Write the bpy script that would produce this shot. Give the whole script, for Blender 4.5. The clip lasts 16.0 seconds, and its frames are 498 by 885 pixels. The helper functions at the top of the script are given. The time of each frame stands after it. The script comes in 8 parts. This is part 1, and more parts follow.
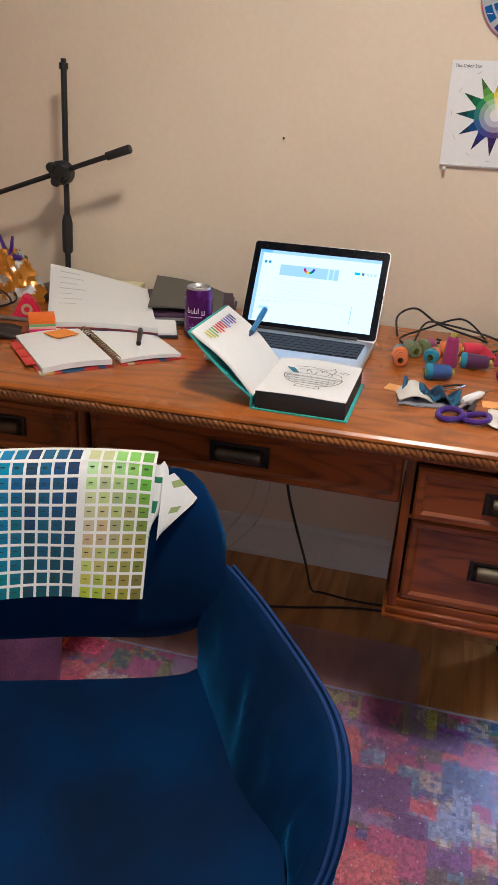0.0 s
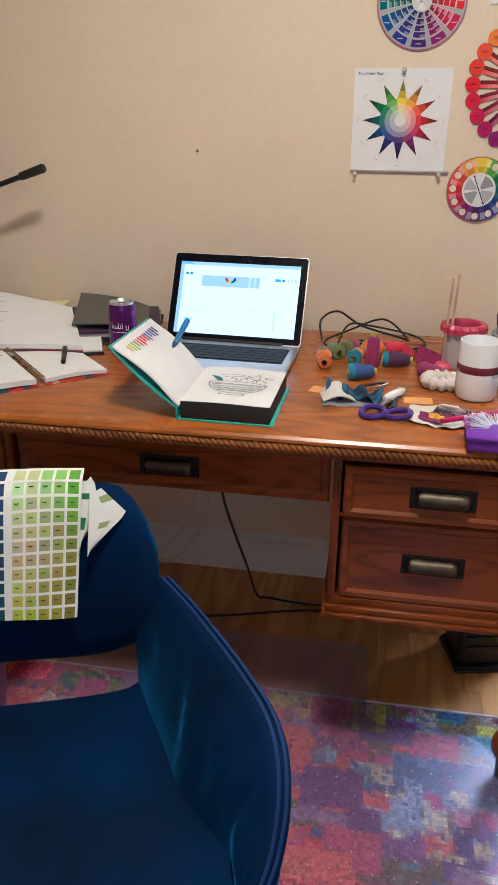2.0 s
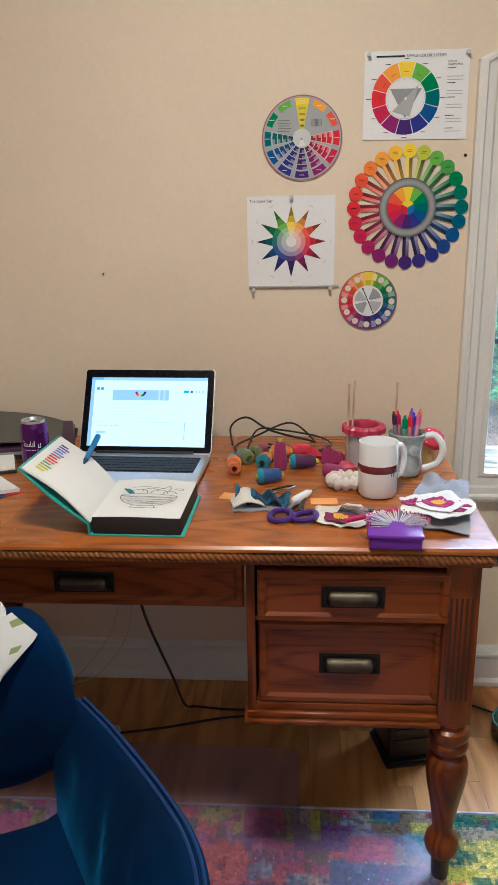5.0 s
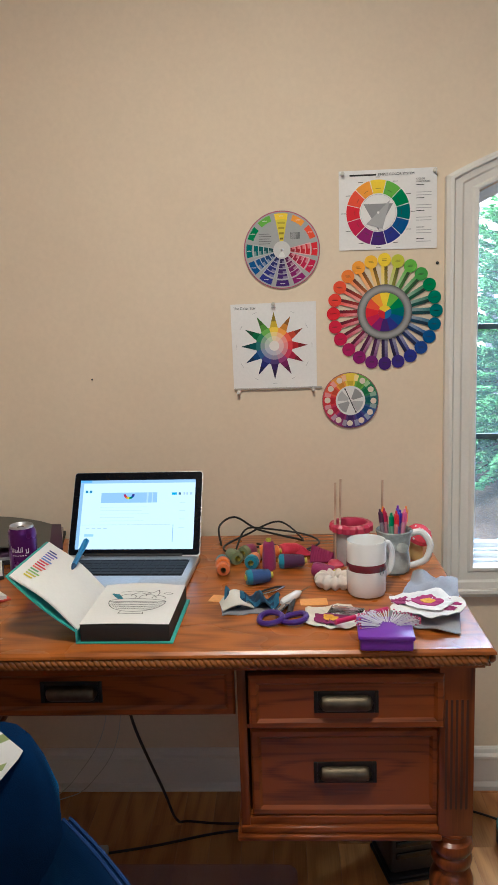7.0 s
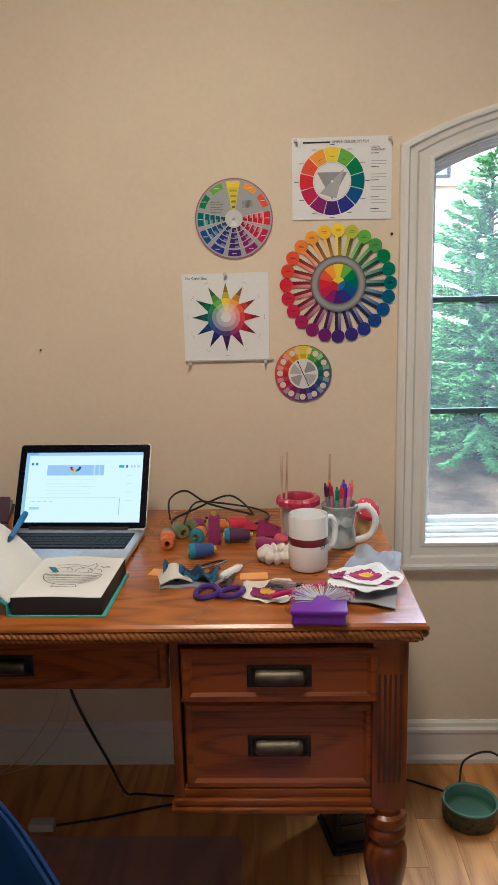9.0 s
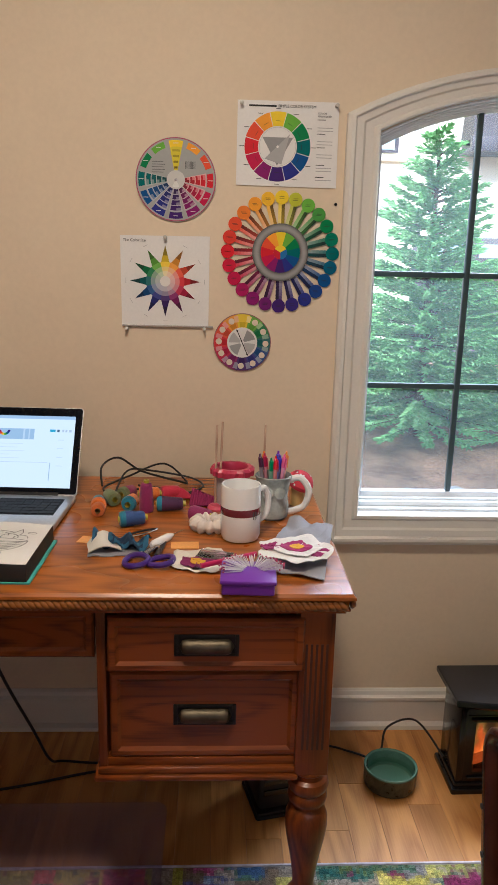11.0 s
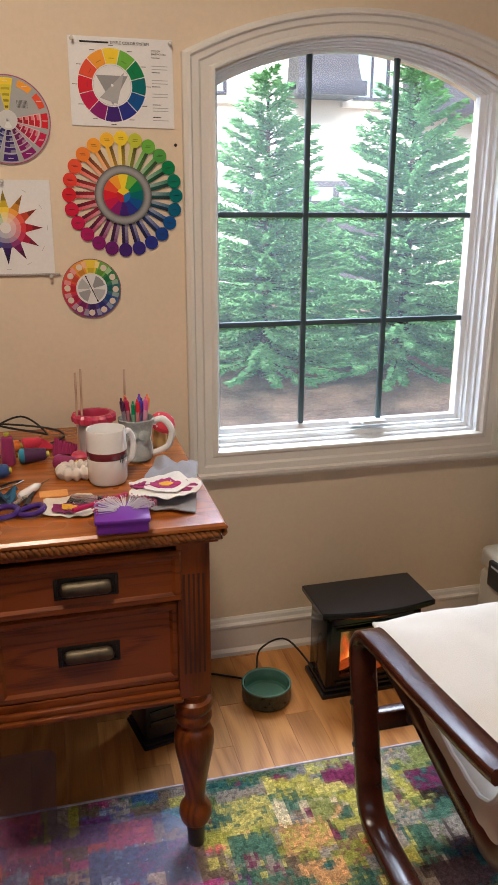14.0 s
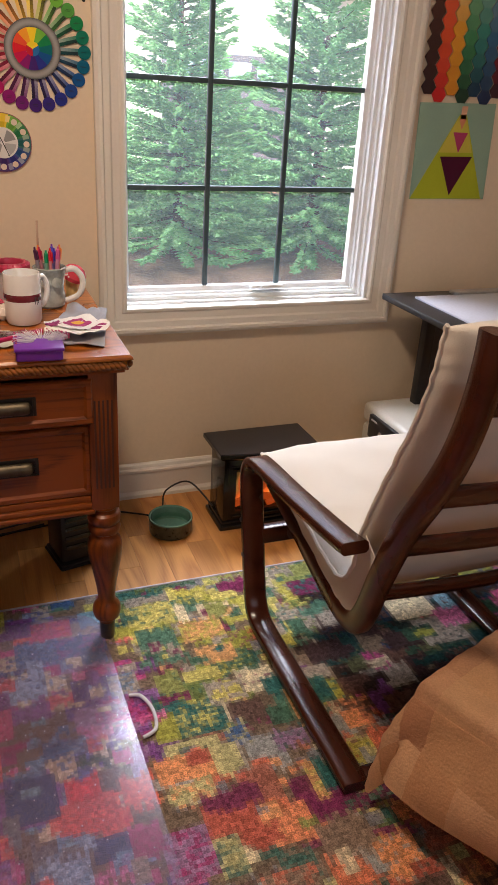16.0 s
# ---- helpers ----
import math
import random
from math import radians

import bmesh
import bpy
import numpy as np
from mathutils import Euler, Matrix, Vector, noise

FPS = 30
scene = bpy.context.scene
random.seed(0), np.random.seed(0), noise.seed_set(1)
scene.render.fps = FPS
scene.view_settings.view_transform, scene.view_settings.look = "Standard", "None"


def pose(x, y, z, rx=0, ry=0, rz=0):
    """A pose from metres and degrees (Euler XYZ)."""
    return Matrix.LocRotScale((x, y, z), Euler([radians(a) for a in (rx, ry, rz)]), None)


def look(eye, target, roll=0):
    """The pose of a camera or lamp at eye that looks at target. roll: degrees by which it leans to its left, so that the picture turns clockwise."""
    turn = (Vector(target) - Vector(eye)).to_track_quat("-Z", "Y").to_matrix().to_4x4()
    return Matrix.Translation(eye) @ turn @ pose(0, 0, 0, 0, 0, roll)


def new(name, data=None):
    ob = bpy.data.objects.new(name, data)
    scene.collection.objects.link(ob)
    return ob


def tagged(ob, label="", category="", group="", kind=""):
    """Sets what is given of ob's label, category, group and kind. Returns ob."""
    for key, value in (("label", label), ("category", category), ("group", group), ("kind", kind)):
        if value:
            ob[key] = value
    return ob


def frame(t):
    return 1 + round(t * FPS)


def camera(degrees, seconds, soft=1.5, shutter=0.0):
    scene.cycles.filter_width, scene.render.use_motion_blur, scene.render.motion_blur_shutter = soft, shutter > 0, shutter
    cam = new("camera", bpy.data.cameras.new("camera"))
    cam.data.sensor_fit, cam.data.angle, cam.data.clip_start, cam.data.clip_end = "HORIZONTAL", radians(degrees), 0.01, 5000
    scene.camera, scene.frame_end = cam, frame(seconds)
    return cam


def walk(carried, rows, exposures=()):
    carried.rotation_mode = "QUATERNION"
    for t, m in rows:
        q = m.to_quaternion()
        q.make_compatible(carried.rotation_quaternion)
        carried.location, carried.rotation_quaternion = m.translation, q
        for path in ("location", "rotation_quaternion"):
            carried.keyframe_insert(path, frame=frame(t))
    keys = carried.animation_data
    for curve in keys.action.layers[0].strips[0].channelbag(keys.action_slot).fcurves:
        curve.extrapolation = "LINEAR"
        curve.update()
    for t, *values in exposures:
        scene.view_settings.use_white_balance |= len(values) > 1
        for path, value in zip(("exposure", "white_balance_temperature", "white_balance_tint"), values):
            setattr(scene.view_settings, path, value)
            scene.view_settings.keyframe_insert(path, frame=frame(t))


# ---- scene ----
cam = camera(36.6, 16.0)
PATH = [
    (0, (0.114, 0.157, 1.275), (-0.314, 1.924, 0.442), 2.8),
    (0.5, (0.141, 0.149, 1.279), (-0.242, 1.922, 0.436), 2.1),
    (1, (0.139, 0.15, 1.278), (-0.212, 1.938, 0.452), 1.8),
    (1.5, (0.147, 0.151, 1.281), (-0.176, 1.948, 0.465), 1.4),
    (2, (0.154, 0.153, 1.276), (-0.146, 1.96, 0.473), 0.6),
    (2.5, (0.169, 0.148, 1.28), (-0.082, 1.974, 0.503), 0.2),
    (3, (0.178, 0.139, 1.284), (-0.019, 1.984, 0.536), 0.1),
    (3.5, (0.186, 0.131, 1.283), (0.016, 1.984, 0.549), 0.1),
    (4, (0.185, 0.13, 1.285), (0.018, 1.987, 0.562), 0.2),
    (4.5, (0.188, 0.129, 1.295), (0.029, 1.999, 0.603), -0.2),
    (5, (0.197, 0.125, 1.316), (0.07, 2.039, 0.749), -0.9),
    (5.2, (0.197, 0.123, 1.333), (0.074, 2.053, 0.824), -1.1),
    (7.3, (0.206, 0.111, 1.339), (0.113, 2.082, 1.012), -2.1),
    (7.5, (0.213, 0.111, 1.349), (0.114, 2.081, 1.016), -2.4),
    (8, (0.228, 0.119, 1.343), (0.126, 2.091, 1.025), -1.8),
    (8.5, (0.27, 0.137, 1.33), (0.169, 2.104, 0.986), -1.3),
    (9, (0.293, 0.138, 1.322), (0.232, 2.098, 0.932), -1.3),
    (9.5, (0.29, 0.136, 1.315), (0.306, 2.094, 0.906), -0.1),
    (9.7, (0.287, 0.136, 1.323), (0.32, 2.094, 0.915), 0.2),
    (12, (0.315, 0.17, 1.31), (0.462, 2.098, 0.801), 1.6),
    (12.5, (0.312, 0.163, 1.309), (0.49, 2.09, 0.802), 1.2),
    (13, (0.316, 0.161, 1.31), (0.521, 2.088, 0.814), 0.4),
    (13.5, (0.324, 0.154, 1.31), (0.615, 2.064, 0.792), -0.2),
    (14, (0.274, 0.112, 1.305), (0.757, 1.961, 0.715), 0.2),
    (14.5, (0.182, 0.07, 1.3), (0.813, 1.852, 0.647), 0.6),
    (15, (0.14, 0.01, 1.299), (0.9, 1.726, 0.608), 1.8),
    (15.5, (0.17, -0.062, 1.294), (0.934, 1.622, 0.533), 3.7),
    (16, (0.236, -0.133, 1.275), (0.91, 1.549, 0.428), 3.5),
]
walk(cam, [(t, look(eye, target, roll)) for t, eye, target, roll in PATH],
     exposures=[(0, 1.95, 4850, 8), (5, 1.82, 4800, 3), (8, 1.62, 4950, 3), (12, 1.47, 5500, 11), (14.5, 1.50, 5750, 12), (16, 1.54, 6100, 17)])

# ---------------------------------------------------------------- world and lamps
world = bpy.data.worlds.new("world")
scene.world = world
world.use_nodes = True
wn = world.node_tree
sky = wn.nodes.new("ShaderNodeTexSky")
sky.sky_type, sky.sun_disc = "NISHITA", False
sky.sun_elevation, sky.sun_rotation = radians(48), radians(150)
sky.dust_density = 3.0
wn.links.new(sky.outputs[0], wn.nodes["Background"].inputs[0])
wn.nodes["Background"].inputs[1].default_value = 0.15
sun = new("sun", bpy.data.lights.new("sun", "SUN"))
sun.data.energy, sun.data.angle, sun.data.color = 4.6, radians(20), (1.0, 0.96, 0.9)
sun.matrix_world = look((-4, -6, 9), (2, 8, 0))
LAMP = (0.14, 0.82, 2.42)
bulb = new("room_lamp", bpy.data.lights.new("room_lamp", "AREA"))
bulb.data.shape, bulb.data.size, bulb.data.energy, bulb.data.color = "DISK", 0.30, 9.0, (1.0, 0.77, 0.52)
bulb.matrix_world = look(LAMP, (LAMP[0], LAMP[1], 0.0))
bulb.data.spread = radians(180)
# unseen area lamp added above the arched window to boost the overcast sky's light
over = new("sky_light", bpy.data.lights.new("sky_light", "AREA"))
over.data.shape, over.data.size, over.data.size_y, over.data.energy, over.data.color = "RECTANGLE", 1.6, 1.0, 58.0, (0.96, 0.98, 1.0)
over.matrix_world = look((1.15, 3.0, 2.55), (1.0, 1.1, 0.2))
# added fill lamp before the rear wall, for assumed daylight behind the camera
back = new("rear_daylight", bpy.data.lights.new("rear_daylight", "AREA"))
back.data.shape, back.data.size, back.data.size_y, back.data.energy, back.data.color = "RECTANGLE", 1.9, 1.25, 3.8, (0.95, 0.95, 1.0)
back.matrix_world = look((0.9, -1.68, 1.55), (0.9, 2.0, 1.2))

# ---------------------------------------------------------------- helpers
WHERE = {}


def thing(name, at, label, category, group="", kind=""):
    ob = new(name)
    ob.empty_display_size = 0.05
    ob.location = at
    WHERE[ob.name] = Vector(at)
    return tagged(ob, label, category, group, kind)


def finish(bm, name, sharp=0.6):
    bmesh.ops.recalc_face_normals(bm, faces=bm.faces)
    for f in bm.faces:
        f.smooth = True
    for e in bm.edges:
        if len(e.link_faces) == 2 and e.calc_face_angle(0) > sharp:
            e.smooth = False
    me = bpy.data.meshes.new(name)
    bm.to_mesh(me)
    bm.free()
    return me


def part(name, bm, material, parent=None, label="", sharp=0.6):
    me = finish(bm, name, sharp)
    me.materials.append(material)
    ob = new(name, me)
    if parent:
        ob.parent = parent
        if parent.name in WHERE:
            ob.matrix_parent_inverse = Matrix.Translation(-WHERE[parent.name])
    if label:
        ob["label"] = label
    return ob


def solo(name, bm, material, label, category, group="", kind="", sharp=0.6):
    return tagged(part(name, bm, material, None, "", sharp), label, category, group, kind)


def nb():
    return bmesh.new()


def box(bm, x0, x1, y0, y1, z0, z1, r=0.0, m=None, seg=2):
    made = bmesh.ops.create_cube(bm, size=1)["verts"]
    t = Matrix.Translation(((x0 + x1) / 2, (y0 + y1) / 2, (z0 + z1) / 2)) @ Matrix.Diagonal((x1 - x0, y1 - y0, z1 - z0, 1))
    bmesh.ops.transform(bm, matrix=t, verts=made)
    if r:
        es = list({e for v in made for e in v.link_edges})
        out = bmesh.ops.bevel(bm, geom=es, offset=r, segments=seg, affect="EDGES", profile=0.5)
        made = list({v for f in out["faces"] for v in f.verts} | {v for v in made if v.is_valid})
    if m is not None:
        bmesh.ops.transform(bm, matrix=m, verts=made)
    return made


def lathe(bm, prof, seg=24, m=None, closed=False):
    rings = []
    for r, z in prof:
        rings.append([bm.verts.new((max(r, 1e-5) * math.cos(2 * math.pi * i / seg), max(r, 1e-5) * math.sin(2 * math.pi * i / seg), z)) for i in range(seg)])
    for a, b in zip(rings, rings[1:]):
        for i in range(seg):
            bm.faces.new((a[i], a[(i + 1) % seg], b[(i + 1) % seg], b[i]))
    if not closed:
        for ring in (rings[0], rings[-1]):
            try:
                bm.faces.new(ring)
            except ValueError:
                pass
    vs = [v for ring in rings for v in ring]
    if m is not None:
        bmesh.ops.transform(bm, matrix=m, verts=vs)
    return vs


def spline(pts, n=8):
    pts = [Vector(p) for p in pts]
    out = []
    for i in range(len(pts) - 1):
        p0, p1, p2, p3 = pts[max(i - 1, 0)], pts[i], pts[i + 1], pts[min(i + 2, len(pts) - 1)]
        for k in range(n):
            t = k / n
            out.append(0.5 * (2 * p1 + (p2 - p0) * t + (2 * p0 - 5 * p1 + 4 * p2 - p3) * t * t + (3 * p1 - p0 - 3 * p2 + p3) * t ** 3))
    out.append(pts[-1])
    return out


def tube(bm, pts, r, seg=8, cap=True):
    """A round rod along a line of points; r may be a list."""
    pts = [Vector(p) for p in pts]
    rings, side = [], None
    for i, p in enumerate(pts):
        d = (pts[min(i + 1, len(pts) - 1)] - pts[max(i - 1, 0)]).normalized()
        if side is None:
            side = d.orthogonal().normalized()
        side = (side - d * side.dot(d)).normalized()
        up = d.cross(side)
        rr = r[i] if isinstance(r, (list, tuple)) else r
        rings.append([bm.verts.new(p + (side * math.cos(2 * math.pi * k / seg) + up * math.sin(2 * math.pi * k / seg)) * rr) for k in range(seg)])
    for a, b in zip(rings, rings[1:]):
        for k in range(seg):
            bm.faces.new((a[k], a[(k + 1) % seg], b[(k + 1) % seg], b[k]))
    if cap:
        bm.faces.new(rings[0]), bm.faces.new(rings[-1])
    return [v for ring in rings for v in ring]


def strap(bm, pts, width, thick, across):
    """A flat bent-wood bar: pts along its middle, across its width direction."""
    pts = [Vector(p) for p in pts]
    a = Vector(across).normalized()
    rings = []
    for i, p in enumerate(pts):
        d = (pts[min(i + 1, len(pts) - 1)] - pts[max(i - 1, 0)]).normalized()
        nrm = a.cross(d).normalized()
        w, t, c = width / 2, thick / 2, min(width, thick) * 0.22
        sec = [(-w + c, -t), (w - c, -t), (w, -t + c), (w, t - c), (w - c, t), (-w + c, t), (-w, t - c), (-w, -t + c)]
        rings.append([bm.verts.new(p + a * u + nrm * v) for u, v in sec])
    for r0, r1 in zip(rings, rings[1:]):
        for k in range(8):
            bm.faces.new((r0[k], r0[(k + 1) % 8], r1[(k + 1) % 8], r1[k]))
    bm.faces.new(rings[0]), bm.faces.new(rings[-1])


def grid(bm, fn, nu, nv):
    """A sheet from fn(u, v), with u and v from 0 to 1."""
    vs = [[bm.verts.new(fn(i / nu, j / nv)) for j in range(nv + 1)] for i in range(nu + 1)]
    for i in range(nu):
        for j in range(nv):
            bm.faces.new((vs[i][j], vs[i + 1][j], vs[i + 1][j + 1], vs[i][j + 1]))
    return vs


def thicken(bm, t):
    bmesh.ops.recalc_face_normals(bm, faces=bm.faces)
    bmesh.ops.solidify(bm, geom=bm.faces[:], thickness=t)


def paint(bm, faces, rgb):
    lay = bm.loops.layers.float_color.get("Col") or bm.loops.layers.float_color.new("Col")
    for f in faces:
        for lp in f.loops:
            lp[lay] = (*rgb, 1)


def hexrgb(h):
    c = [int(h[i:i + 2], 16) / 255 for i in (0, 2, 4)]
    return tuple(v / 12.92 if v <= 0.04045 else ((v + 0.055) / 1.055) ** 2.4 for v in c)


def mixrgb(a, b, t):
    return tuple(x + (y - x) * t for x, y in zip(a, b))


def rot(at, rz=0, rx=0, ry=0):
    return pose(at[0], at[1], at[2], rx, ry, rz)


# ---------------------------------------------------------------- materials
def mat(name, base, rough=0.5, metal=0.0, var=0.12, vscale=9.0, fine=0.06, fscale=180.0, bump=0.02, bscale=250.0, coat=0.0, attr=False,
        sheen=0.0, spec=0.5, trans=0.0, emit=None, estr=0.0, second=None, random_var=0.0, rvar=0.1, stretch=(1, 1, 1), alpha=1.0, sub=0.0):
    """Base colour varied at two scales, with grain in the relief and the gloss."""
    m = bpy.data.materials.new(name)
    m.use_nodes = True
    n, l = m.node_tree.nodes, m.node_tree.links
    p = n["Principled BSDF"]
    tc, mp = n.new("ShaderNodeTexCoord"), n.new("ShaderNodeMapping")
    mp.inputs["Scale"].default_value = stretch
    l.new(tc.outputs["Object"], mp.inputs[0])
    big, small = n.new("ShaderNodeTexNoise"), n.new("ShaderNodeTexNoise")
    big.inputs["Scale"].default_value, big.inputs["Detail"].default_value = vscale, 5
    small.inputs["Scale"].default_value, small.inputs["Detail"].default_value = fscale, 3
    l.new(mp.outputs[0], big.inputs["Vector"]), l.new(mp.outputs[0], small.inputs["Vector"])
    if attr:
        a = n.new("ShaderNodeAttribute")
        a.attribute_name = "Col"
        src = a.outputs["Color"]
    else:
        a = n.new("ShaderNodeMix")
        a.data_type = "RGBA"
        a.inputs[6].default_value, a.inputs[7].default_value = (*base, 1), (*(second or base), 1)
        l.new(big.outputs["Fac"], a.inputs[0])
        src = a.outputs[2]

    def value(sock, noise_out, amount):
        mr = n.new("ShaderNodeMapRange")
        mr.inputs[1].default_value, mr.inputs[2].default_value = 0.3, 0.7
        mr.inputs[3].default_value, mr.inputs[4].default_value = 1 - amount, 1 + amount
        l.new(noise_out, mr.inputs[0])
        hs = n.new("ShaderNodeHueSaturation")
        l.new(sock, hs.inputs["Color"]), l.new(mr.outputs[0], hs.inputs["Value"])
        return hs.outputs[0]

    src = value(src, big.outputs["Fac"], var)
    src = value(src, small.outputs["Fac"], fine)
    if random_var:
        oi = n.new("ShaderNodeObjectInfo")
        mr = n.new("ShaderNodeMapRange")
        mr.inputs[3].default_value, mr.inputs[4].default_value = 1 - random_var, 1 + random_var
        l.new(oi.outputs["Random"], mr.inputs[0])
        hs = n.new("ShaderNodeHueSaturation")
        l.new(src, hs.inputs["Color"]), l.new(mr.outputs[0], hs.inputs["Value"])
        src = hs.outputs[0]
    l.new(src, p.inputs["Base Color"])
    rr = n.new("ShaderNodeMapRange")
    rr.inputs[3].default_value, rr.inputs[4].default_value = max(rough - rvar, 0.02), min(rough + rvar, 1)
    l.new(big.outputs["Fac"], rr.inputs[0]), l.new(rr.outputs[0], p.inputs["Roughness"])
    p.inputs["Metallic"].default_value = metal
    p.inputs["Coat Weight"].default_value, p.inputs["Coat Roughness"].default_value = coat, 0.15
    p.inputs["Sheen Weight"].default_value = sheen
    p.inputs["Specular IOR Level"].default_value = spec
    p.inputs["Transmission Weight"].default_value = trans
    p.inputs["Subsurface Weight"].default_value = sub
    if emit:
        p.inputs["Emission Color"].default_value, p.inputs["Emission Strength"].default_value = (*emit, 1), estr
    if bump:
        bn, b = n.new("ShaderNodeTexNoise"), n.new("ShaderNodeBump")
        bn.inputs["Scale"].default_value, bn.inputs["Detail"].default_value = bscale, 4
        l.new(mp.outputs[0], bn.inputs["Vector"]), l.new(bn.outputs["Fac"], b.inputs["Height"])
        b.inputs["Strength"].default_value, b.inputs["Distance"].default_value = 0.6, bump * 0.02
        l.new(b.outputs[0], p.inputs["Normal"])
    return m


def wood(name, dark, light, axis="x", rough=0.35, coat=0.2, ring=15.0, random_var=0.0, contrast=1.25, squeeze=6.0, pore=0.5):
    """Sawn wood: cathedral figure from warped bands along the grain, fine dark pores, a varnish."""
    m = bpy.data.materials.new(name)
    m.use_nodes = True
    n, l = m.node_tree.nodes, m.node_tree.links
    p = n["Principled BSDF"]
    tc, mp = n.new("ShaderNodeTexCoord"), n.new("ShaderNodeMapping")
    s = [squeeze] * 3
    s["xyz".index(axis)] = 1.0
    mp.inputs["Scale"].default_value = s
    vec = tc.outputs["Object"]
    if random_var:
        oi, add = n.new("ShaderNodeObjectInfo"), n.new("ShaderNodeVectorMath")
        mul = n.new("ShaderNodeMath")
        mul.operation, mul.inputs[1].default_value = "MULTIPLY", 37.0
        l.new(oi.outputs["Random"], mul.inputs[0])
        l.new(vec, add.inputs[0]), l.new(mul.outputs[0], add.inputs[1])
        vec = add.outputs[0]
    l.new(vec, mp.inputs[0])
    warp = n.new("ShaderNodeTexNoise")
    warp.inputs["Scale"].default_value, warp.inputs["Detail"].default_value = 1.5, 1.2
    l.new(mp.outputs[0], warp.inputs["Vector"])
    band = n.new("ShaderNodeMath")
    band.operation, band.inputs[1].default_value = "MULTIPLY", ring
    l.new(warp.outputs["Fac"], band.inputs[0])
    saw = n.new("ShaderNodeMath")
    saw.operation = "PINGPONG"
    saw.inputs[1].default_value = 0.5
    l.new(band.outputs[0], saw.inputs[0])
    mp2 = n.new("ShaderNodeMapping")
    s2 = [260.0] * 3
    s2["xyz".index(axis)] = 9.0
    mp2.inputs["Scale"].default_value = s2
    l.new(vec, mp2.inputs[0])
    pores = n.new("ShaderNodeTexNoise")
    pores.inputs["Scale"].default_value, pores.inputs["Detail"].default_value = 1.0, 4
    l.new(mp2.outputs[0], pores.inputs["Vector"])
    blot = n.new("ShaderNodeTexNoise")
    blot.inputs["Scale"].default_value = 5
    l.new(vec, blot.inputs["Vector"])
    sm = n.new("ShaderNodeMath")
    sm.operation, sm.inputs[1].default_value = "MULTIPLY_ADD", pore
    l.new(pores.outputs["Fac"], sm.inputs[0]), l.new(saw.outputs[0], sm.inputs[2])
    sm2 = n.new("ShaderNodeMath")
    sm2.operation, sm2.inputs[1].default_value = "MULTIPLY_ADD", 0.35
    l.new(blot.outputs["Fac"], sm2.inputs[0]), l.new(sm.outputs[0], sm2.inputs[2])
    mr = n.new("ShaderNodeMapRange")
    mr.inputs[1].default_value, mr.inputs[2].default_value = 0.55 - 0.35 / contrast, 0.55 + 0.35 / contrast
    l.new(sm2.outputs[0], mr.inputs[0])
    mx = n.new("ShaderNodeMix")
    mx.data_type = "RGBA"
    mx.inputs[6].default_value, mx.inputs[7].default_value = (*dark, 1), (*light, 1)
    l.new(mr.outputs[0], mx.inputs[0])
    src = mx.outputs[2]
    if random_var:
        mv = n.new("ShaderNodeMapRange")
        mv.inputs[3].default_value, mv.inputs[4].default_value = 1 - random_var, 1 + random_var
        l.new(oi.outputs["Random"], mv.inputs[0])
        hs = n.new("ShaderNodeHueSaturation")
        l.new(src, hs.inputs["Color"]), l.new(mv.outputs[0], hs.inputs["Value"])
        src = hs.outputs[0]
    l.new(src, p.inputs["Base Color"])
    ro = n.new("ShaderNodeMapRange")
    ro.inputs[3].default_value, ro.inputs[4].default_value = rough - 0.08, rough + 0.12
    l.new(blot.outputs["Fac"], ro.inputs[0]), l.new(ro.outputs[0], p.inputs["Roughness"])
    p.inputs["Coat Weight"].default_value, p.inputs["Coat Roughness"].default_value = coat, 0.22
    p.inputs["Specular IOR Level"].default_value = 0.3
    b = n.new("ShaderNodeBump")
    b.inputs["Strength"].default_value, b.inputs["Distance"].default_value = 0.35, 0.0006
    l.new(pores.outputs["Fac"], b.inputs["Height"]), l.new(b.outputs[0], p.inputs["Normal"])
    return m


OAK_D, OAK_L = (0.030, 0.0056, 0.0010), (0.205, 0.049, 0.0055)
M_OAKX = wood("desk oak along x", OAK_D, OAK_L, "x", ring=14.0, contrast=1.35, rough=0.3, coat=0.35, pore=0.8)
# lighter copy of the desk oak; light on the desktop put into its colour
M_OAKLIT = wood("lit desktop oak", (0.105, 0.025, 0.0035), (0.40, 0.118, 0.0135), "x", ring=10.0, contrast=1.0, rough=0.26, coat=0.4, pore=0.7)
M_OAKZ = wood("desk oak upright", OAK_D, OAK_L, "z", ring=9.0, contrast=0.9, pore=0.6)
M_ROPE = wood("desk oak carved", (0.06, 0.016, 0.003), (0.30, 0.105, 0.018), "x", rough=0.34)
M_FLOOR = wood("floor oak", (0.34, 0.135, 0.034), (0.58, 0.275, 0.078), "y", rough=0.38, coat=0.10, random_var=0.15, ring=6.0)
M_JOINT = mat("floor joint", (0.20, 0.085, 0.028), 0.8)
M_DARKWOOD = wood("dark stained beech", (0.026, 0.006, 0.003), (0.075, 0.018, 0.008), "y", rough=0.24, coat=0.5, ring=4.0, contrast=0.6, pore=0.4)
M_WALL = mat("wall paint", (0.73, 0.61, 0.445), 0.75, var=0.025, vscale=2.5, fine=0.02, fscale=90, bump=0.018, bscale=160, second=(0.75, 0.63, 0.465))
M_CEIL = mat("ceiling paint", (0.78, 0.76, 0.70), 0.85, var=0.02, bump=0.05)
